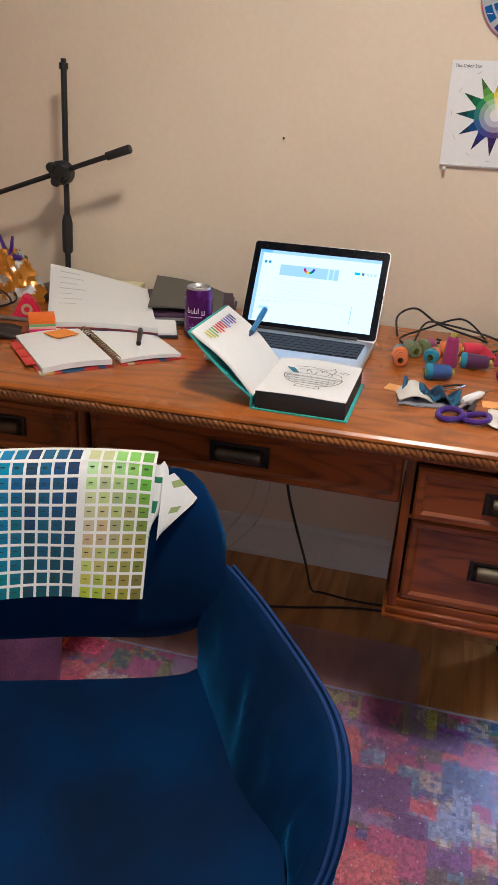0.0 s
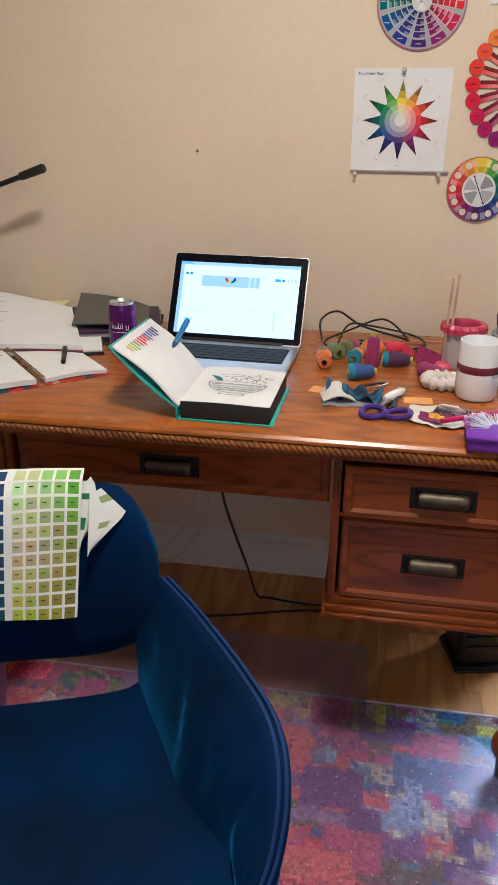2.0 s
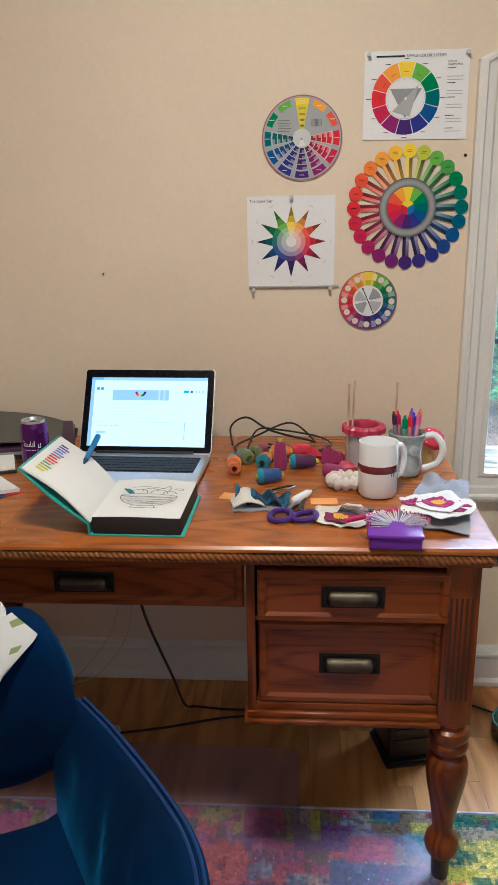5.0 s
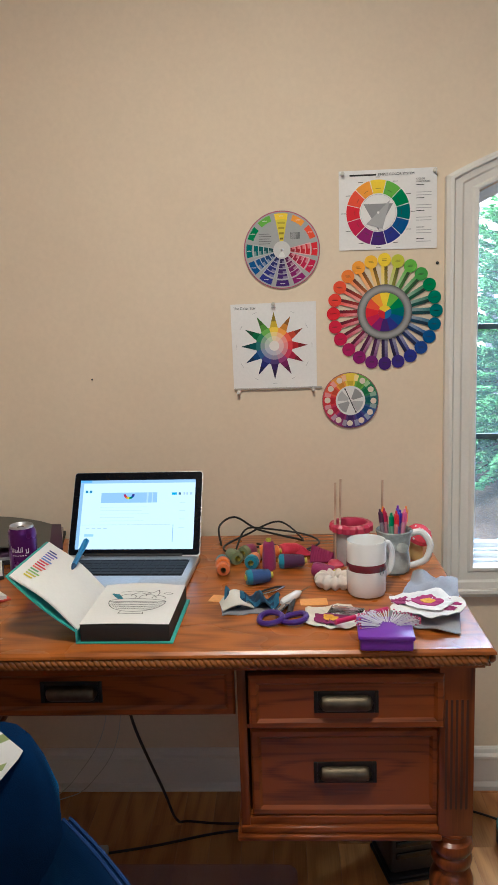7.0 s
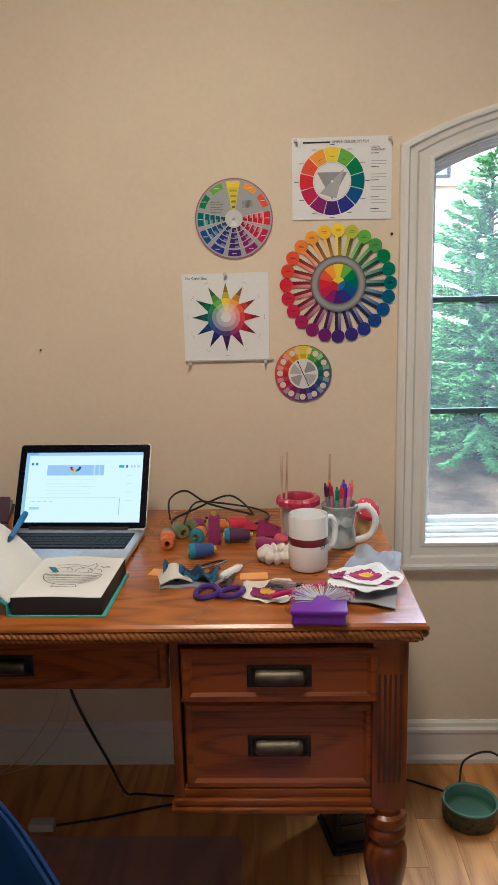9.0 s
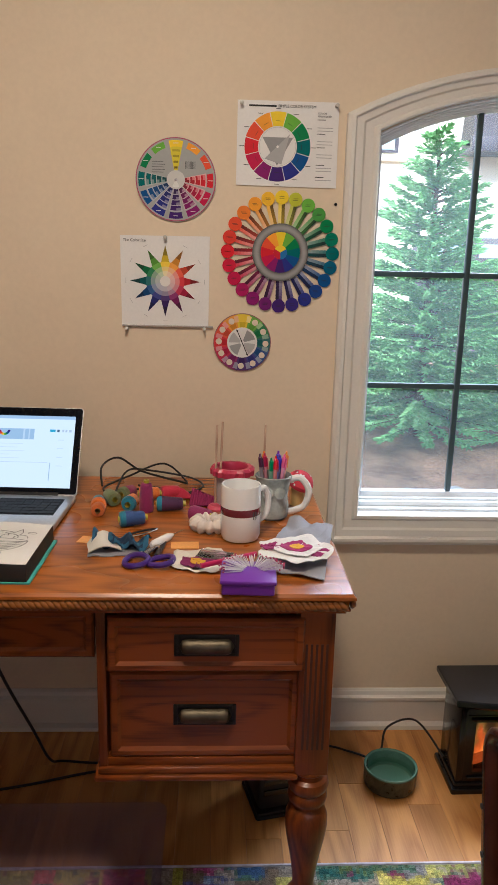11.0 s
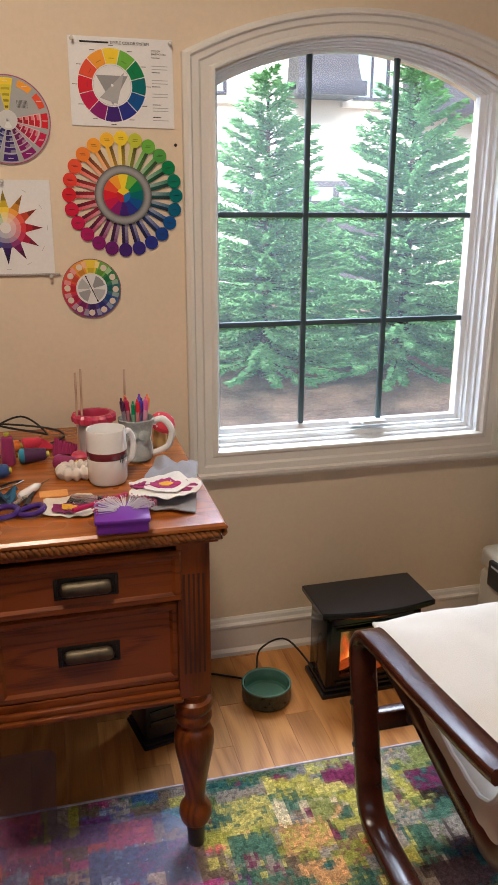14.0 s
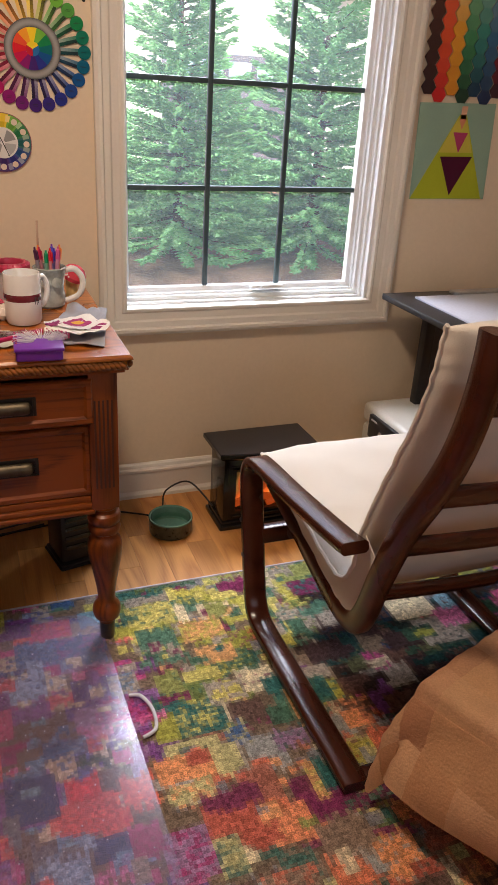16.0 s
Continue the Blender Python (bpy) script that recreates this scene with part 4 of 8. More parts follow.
# ---------------------------------------------------------------- blue shell chair
def shell_chair():
    base = Vector((-0.30, 0.72, 0))
    t = thing("desk_chair", base, "blue velvet shell armchair turned from the desk, fabric over its back", "chair")
    # plan: the right arm's crest and seat seam, mirrored over the chair's own axis
    fwd = Vector((0.33, -0.944, 0)).normalized()
    side = Vector((fwd.y, -fwd.x, 0)) * -1.0
    axis = Vector((-0.345, 0.98, 0))

    def mirror(p):
        p = Vector(p)
        q = p - axis
        u = q.dot(side)
        return p - side * (2 * u)
    crest = [(-0.128, 1.112, 0.600), (-0.070, 1.055, 0.593), (-0.010, 0.983, 0.590), (0.039, 0.919, 0.588), (0.074, 0.868, 0.583), (0.096, 0.820, 0.570), (0.105, 0.775, 0.535), (0.101, 0.735, 0.490), (0.085, 0.700, 0.450)]
    seam = [(-0.152, 1.050, 0.440), (-0.112, 0.985, 0.441), (-0.072, 0.920, 0.443), (-0.039, 0.861, 0.448), (-0.005, 0.822, 0.446), (0.028, 0.795, 0.444), (0.054, 0.765, 0.442), (0.064, 0.730, 0.440), (0.064, 0.695, 0.438)]
    cr, se = spline(crest, 5), spline(seam, 5)
    n = len(cr) - 1

    def arm_pt(i, v, off):
        a, b = cr[i], se[i]
        p = b.lerp(a, v)
        out = Vector(((a - b).x, (a - b).y, 0))
        out = side if out.length < 1e-3 else out.normalized()
        bow = math.sin(math.pi * v) * (0.012 + 0.010 * noise.noise((i * 0.30 + v * 1.5, v * 2.2, 4.0)) + 0.006 * noise.noise((i * 0.55 + v * 3.0, v * 1.2, 7.0)))
        return p + side * (off * (0.35 + 0.65 * math.sin(math.pi * min(v * 1.0, 1) * 0.5 + 0.5)) - bow) - Vector((0, 0, 0.004 * (1 if off else 0)))
    for flip in (False, True):
        f = mirror if flip else (lambda p: Vector(p))
        bm = nb()
        inner = [[bm.verts.new(f(arm_pt(i, j / 10, 0))) for j in range(11)] for i in range(n + 1)]
        outer = [[bm.verts.new(f(arm_pt(i, j / 10, 0.045 * (1 - 0.55 * (j / 10) ** 3)))) for j in range(11)] for i in range(n + 1)]
        for g in (inner, outer):
            for i in range(n):
                for j in range(10):
                    bm.faces.new((g[i][j], g[i + 1][j], g[i + 1][j + 1], g[i][j + 1]))
        for i in range(n):
            bm.faces.new((inner[i][10], inner[i + 1][10], outer[i + 1][10], outer[i][10]))
            bm.faces.new((inner[i][0], inner[i + 1][0], outer[i + 1][0], outer[i][0]))
        for i in (0, n):
            for j in range(10):
                bm.faces.new((inner[i][j], inner[i][j + 1], outer[i][j + 1], outer[i][j]))
        arm = part("armrest", bm, M_VELVET, t, "swept velvet arm panel", sharp=1.3)
        for k, o in enumerate((0.003, 0.0125)):
            bm = nb()
            tube(bm, [f(c + side * o + Vector((0, 0, 0.0010))) for c in cr], 0.0026, 6)
            part("piping", bm, M_PIPING, arm, "piped seam in a lighter blue for the light on the crest")
    # back band: a padded arc between the two arm joints
    left, right = mirror(crest[0]), Vector(crest[0])

    def back_pt(u, v, o):
        p = left.lerp(right, u)
        bow = math.sin(math.pi * u)
        cap = 1 - 0.75 * max(0, abs(2 * u - 1) - 0.80) / 0.20 * 1.0
        e = abs(2 * u - 1)
        top = 0.752 - 0.110 * max(0, (e - 0.70) / 0.30) ** 2.4
        low = 0.526 - 0.074 * (1 - e ** 4)
        z = low + (top - low) * v
        lean = 0.045 * (v - 0.4)
        puff = math.sqrt(max(0.0, 1 - (2 * v - 1) ** 4))
        return p - fwd * (0.035 * bow + lean + (0.026 * puff if o else -0.022 * puff)) + Vector((0, 0, z - p.z))
    bm = nb()
    gi = grid(bm, lambda u, v: back_pt(u, v, 0), 28, 12)
    go = grid(bm, lambda u, v: back_pt(u, v, 1), 28, 12)
    for i in (0, 28):
        for j in range(12):
            bm.faces.new((gi[i][j], gi[i][j + 1], go[i][j + 1], go[i][j]))
    bmesh.ops.remove_doubles(bm, verts=bm.verts, dist=0.001)
    part("backrest", bm, M_VELVET, t, "padded velvet back band", sharp=1.3)
    # seat shell
    sl = [mirror(p) for p in se]
    bm = nb()
    def seat_pt(u, v):
        k = v * n
        i = min(int(k), n - 1)
        a, b = se[i].lerp(se[i + 1], k - i), sl[i].lerp(sl[i + 1], k - i)
        p = a.lerp(b, u)
        dish = math.sin(math.pi * u)
        return p - Vector((0, 0, 0.045 * dish ** 0.6)) + fwd * (-0.03 * dish * (1 - v))
    grid(bm, seat_pt, 24, 24)
    thicken(bm, 0.03)
    part("seat", bm, M_VELVET, t, "deep navy velvet seat pan", sharp=1.3)
    bm = nb()
    a, b = se[-1], sl[-1]
    def front_pt(u, v):
        p = a.lerp(b, u)
        return p + fwd * (0.20 * v) - Vector((0, 0, 0.045 * math.sin(math.pi * u) ** 0.6 + 0.06 * v * v))
    grid(bm, front_pt, 16, 8)
    thicken(bm, 0.04)
    part("seat_front", bm, M_VELVET, t, sharp=1.3)
    # under-structure
    bm = nb()
    c = (base.x, base.y)
    lathe(bm, [(0.0, 0.062), (0.028, 0.062), (0.028, 0.20), (0.020, 0.21), (0.020, 0.345), (0.09, 0.352), (0.09, 0.362), (0.0, 0.362)], 20, Matrix.Translation((*c, 0)))
    part("column", bm, M_BLACK, t, "black gas column")
    for k in range(5):
        a = 0.5 + k * 2 * math.pi / 5
        d = Vector((math.cos(a), math.sin(a), 0))
        bm = nb()
        tube(bm, [Vector((*c, 0.09)), Vector((*c, 0.09)) + d * 0.15, Vector((*c, 0.075)) + d * 0.27], [0.022, 0.018, 0.013], 8)
        l = part("foot", bm, M_BLACK, t)
        bm = nb()
        q = Vector((*c, 0.0385)) + d * 0.27
        lathe(bm, [(0.0, -0.014), (0.020, -0.014), (0.023, -0.008), (0.023, 0.008), (0.020, 0.014), (0, 0.014)], 14, Matrix.Translation(q) @ pose(0, 0, 0, 90, 0, math.degrees(a)))
        part("caster", bm, M_BLACK, l)
    # printed fabric over the back
    sw = thing("swatch_fabric", back_pt(0.6, 1, 0), "cotton panel printed with named colour swatches, folded over the chair back", "fabric")
    bm = nb()
    ncol, nrow = 16, 10
    lay = bm.loops.layers.float_color.new("Col")
    U0, U1 = 0.10, 0.785
    def cloth(u, s):
        """s from 0 (hem on the inner side) to 1 (over the top)."""
        uu = U0 + (U1 - U0) * u - 0.045 * (1 - s) * u
        if s < 0.9:
            v = 0.36 + 0.66 * (s / 0.9)
            p = back_pt(uu, min(v, 1.0), 0)
            p = p + fwd * (0.012 + 0.003 * math.sin(u * 9 + s * 4) + 0.05 * (1 - s / 0.9) ** 1.5 * 0.5)
            p.z += max(0, v - 1.0) * 0.1 + 0.002 * (s / 0.9)
            return p
        k = (s - 0.9) / 0.1
        p = back_pt(uu, 1.0, 0)
        return p + fwd * (0.012 - 0.045 * k) + Vector((0, 0, 0.006))
    nu, nv = ncol * 5 + 2, nrow * 5 + 5
    vs = grid(bm, cloth, nu, nv)
    bm.faces.ensure_lookup_table()
    rr = random.Random(12)
    white = (0.80, 0.80, 0.76)
    dark = (0.02, 0.03, 0.02)
    def swatch(c, r):
        if c <= 10:
            f = (c % 4) / 3.0 if c % 8 > 3 else c / 10.0
            a = mixrgb(hexrgb("2f9fd0"), hexrgb("20406a"), f)
            b = mixrgb(hexrgb("158a9a"), hexrgb("1d4a58"), f)
            g = mixrgb(b, a, r / 10)
        else:
            f = (c - 11) / 4.0
            a = mixrgb(hexrgb("c9dc9a"), hexrgb("6fb62f"), f)
            b = mixrgb(hexrgb("cbb98c"), hexrgb("8d8a3a"), f)
            cc = mixrgb(hexrgb("c8cc2a"), hexrgb("7f7a2c"), f)
            g = mixrgb(b, a, min(1, (r - 4) / 5)) if r > 4 else (mixrgb(cc, b, r / 4))
        return tuple(min(1, max(0, x * rr.uniform(0.8, 1.15))) for x in g)
    table = {(c, r): swatch(c, r) for c in range(ncol) for r in range(nrow + 1)}
    k = 0
    for i in range(nu):
        for j in range(nv):
            f = bm.faces[k]
            k += 1
            gap = i in (55, 56)
            i2 = i if i < 55 else i - 2
            c, r = min(i2 // 5, ncol - 1), j // 5
            a, b = i2 % 5, j % 5
            rgb = table[(c, min(r, nrow))]
            if a == 4 or b == 4 or gap:
                rgb = white
            for lp in f.loops:
                lp[lay] = (*rgb, 1)
    thicken(bm, 0.0015)
    sheet = part("panel", bm, M_CLOTH, sw, sharp=1.5)
    # swatch names, too small to read: dark bars
    bm = nb()
    for c in range(ncol):
        for r in range(nrow):
            u0 = (c * 5 + (2 if c > 10 else 0) + 0.9) / nu
            s0 = (r * 5 + 2.3) / nv
            if s0 > 0.88:
                continue
            p, q = cloth(u0, s0), cloth(u0 + 1.7 / nu, s0)
            p2, q2 = cloth(u0, s0 + 0.32 / nv), cloth(u0 + 1.7 / nu, s0 + 0.32 / nv)
            bm.faces.new([bm.verts.new(w + fwd * 0.0028) for w in (p, q, q2, p2)])
    part("printing", bm, mat("print ink", (0.03, 0.04, 0.03), 0.8), sw, "rows of tiny dark lettering bars")["kind"] = "stuff"
    # rolled end and raw corner of the folded cloth
    bm = nb()
    e0 = cloth(1.0, 0.9)
    lay = bm.loops.layers.float_color.new("Col")
    down = cloth(1.0, 0.42)
    def fold(u, v):
        p = e0.lerp(down, v)
        w = 0.028 * math.sin(math.pi * min(1, 0.15 + v * 0.95))
        return p + (right - left).normalized() * (w * u) + fwd * (0.008 * math.sin(math.pi * u) - 0.012 * u)
    grid(bm, fold, 6, 12)
    def flap(u, v):
        p = e0.lerp(down, 0.15 + 0.85 * v)
        ext = 0.058 * (1 - abs(v - 0.42) / 0.60)
        return p + (right - left).normalized() * (0.012 + max(0, ext) * u) + fwd * (0.010 - 0.006 * u) + Vector((0, 0, 0.006 * u))
    grid(bm, flap, 6, 10)
    for f in bm.faces:
        z = f.calc_center_median()
        s = math.sin(z.z * 160) + 0.6 * math.sin(z.x * 190)
        rgb = white if s > -0.95 else (hexrgb("2f7a55") if z.x < e0.x + 0.03 else hexrgb("9aa86a"))
        for lp in f.loops:
            lp[lay] = (*rgb, 1)
    thicken(bm, 0.0015)
    part("folded_end", bm, M_CLOTH, sw, "folded white end with green prints", sharp=1.5)
    for ob in (t, sw):
        ob.location += Vector((-0.020, 0.010, 0.003 if ob is sw else 0.0))


shell_chair()

# ---------------------------------------------------------------- charts on the wall
HUES = ["f2d21c", "70b43a", "128048", "00686a", "0d5090", "28308a", "401e70", "86146a", "c01048", "d41c2a", "e2502a", "f0a024"]
RGB12 = [hexrgb(h) for h in HUES]
WHITE, GREY, INK = (0.80, 0.79, 0.77), (0.42, 0.42, 0.42), (0.03, 0.03, 0.03)


def hue(f):
    """f from 0 to 1 clockwise from yellow."""
    k = (f % 1) * 12
    i = int(k)
    return mixrgb(RGB12[i % 12], RGB12[(i + 1) % 12], k - i)


class Sheet:
    """Flat printed shapes on a wall at y, each layer a hair prouder."""

    def __init__(self, y):
        self.bm, self.y = nb(), y

    def poly(self, pts, rgb, lift=0):
        f = self.bm.faces.new([self.bm.verts.new((x, self.y - 0.0004 * lift, z)) for x, z in pts])
        paint(self.bm, [f], rgb)

    def wedge(self, c, r0, r1, a0, a1, rgb, lift=0, n=6):
        """Angles in degrees clockwise from the top."""
        def p(r, a):
            return (c[0] + r * math.sin(radians(a)), c[1] + r * math.cos(radians(a)))
        outer = [p(r1, a0 + (a1 - a0) * i / n) for i in range(n + 1)]
        inner = [p(r0, a1 + (a0 - a1) * i / n) for i in range(n + 1)] if r0 > 1e-5 else [c]
        self.poly(outer + inner, rgb, lift)

    def disc(self, c, r, rgb, lift=0, n=28):
        self.poly([(c[0] + r * math.cos(2 * math.pi * i / n), c[1] + r * math.sin(2 * math.pi * i / n)) for i in range(n)], rgb, lift)

    def bar(self, x0, x1, z0, z1, rgb, lift=0):
        self.poly([(x0, z0), (x1, z0), (x1, z1), (x0, z1)], rgb, lift)

    def done(self, name, parent, label=""):
        for f in self.bm.faces:
            f.normal_update()
            if f.normal.y > 0:
                f.normal_flip()
        me = bpy.data.meshes.new(name)
        self.bm.to_mesh(me)
        self.bm.free()
        me.materials.append(M_PRINT)
        ob = new(name, me)
        ob.parent, ob.matrix_parent_inverse = parent, Matrix.Translation(-WHERE[parent.name])
        if label:
            ob["label"] = label
        return ob


M_INK = mat("black ink", INK, 0.6, bump=0)


def words(text, x, z, size, y, parent, material=M_INK):
    cu = bpy.data.curves.new("lettering", "FONT")
    cu.body, cu.size, cu.extrude = text, size, 0.0001
    cu.materials.append(material)
    ob = new("lettering", cu)
    ob.matrix_basis = pose(x, y, z, 90, 0, 0)
    ob.parent, ob.matrix_parent_inverse = parent, Matrix.Translation(-WHERE[parent.name])
    return ob


def plate(parent, name, pts, y0, y1, rgb):
    bm = nb()
    a = [bm.verts.new((x, y0, z)) for x, z in pts]
    b = [bm.verts.new((x, y1, z)) for x, z in pts]
    bm.faces.new(a), bm.faces.new(b)
    for i in range(len(pts)):
        j = (i + 1) % len(pts)
        bm.faces.new((a[i], a[j], b[j], b[i]))
    paint(bm, bm.faces, rgb)
    return part(name, bm, M_PRINT, parent)


def circle(c, r, n=64):
    return [(c[0] + r * math.cos(2 * math.pi * i / n), c[1] + r * math.sin(2 * math.pi * i / n)) for i in range(n)]


def pin(parent, x, z, y):
    bm = nb()
    lathe(bm, [(0, 0), (0.0045, 0), (0.005, 0.004), (0.003, 0.006), (0.003, 0.012), (0.0045, 0.014), (0, 0.015)], 10, Matrix.Translation((x, y, z)) @ pose(0, 0, 0, 90))
    part("push_pin", bm, mat("clear pin plastic", (0.6, 0.58, 0.52), 0.15, bump=0), parent, "clear push pin")


CY = WY - 0.0015


def system_chart():
    x0, x1, z0, z1 = 0.353, 0.599, 1.495, 1.691
    t = thing("colour_system_poster", (x0, WY, z0), "white printed colour system poster with a twelve-part ring, pinned up", "poster")
    plate(t, "sheet", [(x0, z0 + 0.002), (x1, z0), (x1 - 0.001, z1), (x0 + 0.001, z1 - 0.001)], CY - 0.0012, CY, WHITE)
    s = Sheet(CY - 0.0016)
    c = (0.452, 1.587)
    for i in range(12):
        s.wedge(c, 0.047, 0.080, i * 30 - 14.3, i * 30 + 14.3, RGB12[i])
        a = radians(i * 30)
        s.bar(c[0] + 0.087 * math.sin(a) - 0.006, c[0] + 0.087 * math.sin(a) + 0.006, c[1] + 0.086 * math.cos(a) - 0.0007, c[1] + 0.086 * math.cos(a) + 0.0007, INK)
        s.wedge(c, 0.058, 0.0595, i * 30 - 6, i * 30 + 6, mixrgb(RGB12[i], INK, 0.55), 1, 2)
    s.wedge(c, 0.0440, 0.0446, 0, 360, GREY, 1, 40)
    def star(a, r, k):
        p = [(c[0] + r * math.sin(radians(a + q * 120)), c[1] + r * math.cos(radians(a + q * 120))) for q in range(3)]
        s.poly(p, k, 1)
    star(300, 0.043, (0.30, 0.30, 0.30))
    s.poly([(c[0] + 0.0415 * math.sin(radians(a)), c[1] + 0.0415 * math.cos(radians(a))) for a in (45, 165, 228)], (0.42, 0.42, 0.42), 2)
    s.disc(c, 0.003, WHITE, 3, 12)
    s.bar(x0 + 0.028, x0 + 0.094, 1.6765, 1.6805, INK)
    for k, z in enumerate((1.650, 1.632, 1.625, 1.618, 1.601, 1.594, 1.587, 1.571, 1.564, 1.547, 1.540, 1.533, 1.519, 1.512)):
        s.bar(0.547, 0.547 + (0.020 if k % 3 == 0 else 0.038), z, z + 0.0016, GREY if k % 3 else INK)
    s.done("print", t)
    words("SIMPLE COLOR SYSTEM", x0 + 0.098, 1.6760, 0.0088, CY - 0.0022, t)
    words("COLOR", 0.547, 1.6630, 0.0062, CY - 0.0022, t)
    words("HARMONIES", 0.547, 1.6565, 0.0062, CY - 0.0022, t)
    for x in (x0 + 0.010, x1 - 0.007):
        pin(t, x, z1 - 0.008, CY - 0.001)


def mixing_wheel():
    c, r = (0.207, 1.504), 0.0978
    t = thing("mixing_wheel", (c[0], WY, c[1] - r), "round grey card colour-mixing wheel with tinted fan segments", "colour wheel")
    plate(t, "disc", circle(c, r), CY - 0.002, CY, (0.38, 0.39, 0.38))
    s = Sheet(CY - 0.0024)
    s.wedge(c, r - 0.003, r - 0.0008, 0, 360, hexrgb("b0506a"), 0, 60)
    for i in range(12):
        a, col = i * 30, RGB12[-i % 12]
        s.wedge(c, 0.076, 0.091, a - 11, a + 11, col)
        s.bar(c[0] + 0.084 * math.sin(radians(a)) - 0.006, c[0] + 0.084 * math.sin(radians(a)) + 0.006, c[1] + 0.084 * math.cos(radians(a)) - 0.0008, c[1] + 0.084 * math.cos(radians(a)) + 0.0008, mixrgb(col, WHITE, 0.75), 1)
        if 85 < a < 275:
            s.wedge(c, 0.020, 0.0745, a - 13, a + 13, mixrgb(col, WHITE, 0.55))
            for k in range(4):
                r0 = 0.022 + 0.013 * k
                s.wedge(c, r0, r0 + 0.011, a - 11, a + 11, mixrgb(col, (0.02, 0.02, 0.03), 0.62 - 0.17 * k), 1, 3)
                s.wedge(c, r0 + 0.005, r0 + 0.011, a - 11, a - 1, mixrgb(col, WHITE, 0.25), 2, 2)
    s.wedge(c, 0.020, 0.076, -11, 11, hexrgb("dccb2c"), 0)
    for k in range(4):
        s.wedge(c, 0.026 + 0.013 * k, 0.031 + 0.013 * k, -8, 8, mixrgb(hexrgb("7a6a1a"), hexrgb("c8b82a"), k / 4), 1, 3)
    s.wedge(c, 0.0, 0.022, 0, 360, (0.6, 0.6, 0.58), 1, 24)
    s.wedge(c, 0.0, 0.018, 150, 210, (0.75, 0.75, 0.73), 2, 4)
    for k in range(5):
        s.bar(c[0] - 0.058, c[0] - 0.030 + 0.004 * (k % 2), c[1] + 0.040 - 0.006 * k, c[1] + 0.0415 - 0.006 * k, (0.16, 0.16, 0.16))
    for k in range(9):
        s.bar(c[0] + 0.023 + 0.0028 * k, c[0] + 0.0242 + 0.0028 * k, c[1] + 0.026, c[1] + 0.043, (0.06, 0.06, 0.06))
    s.done("print", t)
    bm = nb()
    lathe(bm, [(0, 0), (0.004, 0), (0.003, 0.003), (0, 0.0035)], 12, Matrix.Translation((c[0], CY - 0.002, c[1])) @ pose(0, 0, 0, 90))
    part("rivet", bm, M_STEEL, t)


def star_chart():
    x0, x1, z0, z1 = 0.070, 0.290, 1.152, 1.371
    t = thing("colour_star_poster", (x0, WY, z0), "white card with a twelve-pointed colour star, bar-pinned below", "poster")
    plate(t, "sheet", [(x0 + 0.002, z0), (x1, z0), (x1 + 0.001, z1 + 0.002), (x0, z1)], CY - 0.003, CY, WHITE)
    s = Sheet(CY - 0.0034)
    c = (0.181, 1.262)
    for i in range(12):
        a, col = i * 30, RGB12[-i % 12]
        tip = (c[0] + 0.0875 * math.sin(radians(a)), c[1] + 0.0875 * math.cos(radians(a)))
        mid = [(c[0] + 0.046 * math.sin(radians(a + d)), c[1] + 0.046 * math.cos(radians(a + d))) for d in (-13.5, 13.5)]
        s.poly([mid[0], tip, mid[1]], mixrgb(col, (0.015, 0.015, 0.015), 0.72))
        q = 0.42
        m2 = [(m[0] + (tip[0] - m[0]) * q, m[1] + (tip[1] - m[1]) * q) for m in mid]
        s.poly([mid[0], m2[0], m2[1], mid[1]], mixrgb(col, (0.02, 0.02, 0.02), 0.35), 1)
        for k, (r0, r1) in enumerate(((0.036, 0.048), (0.025, 0.036), (0.013, 0.025))):
            s.wedge(c, r0, r1, a - 15, a + 15, mixrgb(col, WHITE, 0.05 + 0.27 * k), 2, 3)
        g = 0.098
        d = Vector((math.sin(radians(a)), math.cos(radians(a))))
        n = Vector((d.y, -d.x))
        p = Vector(c) + d * g
        if abs(p.x - c[0]) < 0.1:
            s.poly([tuple(p + n * 0.006 + d * 0.0005), tuple(p - n * 0.006 + d * 0.0005), tuple(p - n * 0.006 - d * 0.0005), tuple(p + n * 0.006 - d * 0.0005)], GREY)
    s.disc(c, 0.013, (0.78, 0.74, 0.70), 3, 20)
    s.done("print", t)
    words("The Color Star", x0 + 0.007, z1 - 0.014, 0.0095, CY - 0.0036, t)
    bm = nb()
    box(bm, x0 + 0.003, x1 + 0.012, CY - 0.006, CY - 0.002, z0 - 0.003, z0 + 0.001, 0.001)
    part("hanging_bar", bm, mat("clear bar", (0.45, 0.42, 0.38), 0.2, bump=0), t, "thin clear bar along the bottom")
    for x, z in ((x0 + 0.014, z0 - 0.008), (x1 - 0.010, z0 - 0.006), ((x0 + x1) / 2 + 0.001, z1 - 0.002)):
        pin(t, x, z, CY - 0.002)


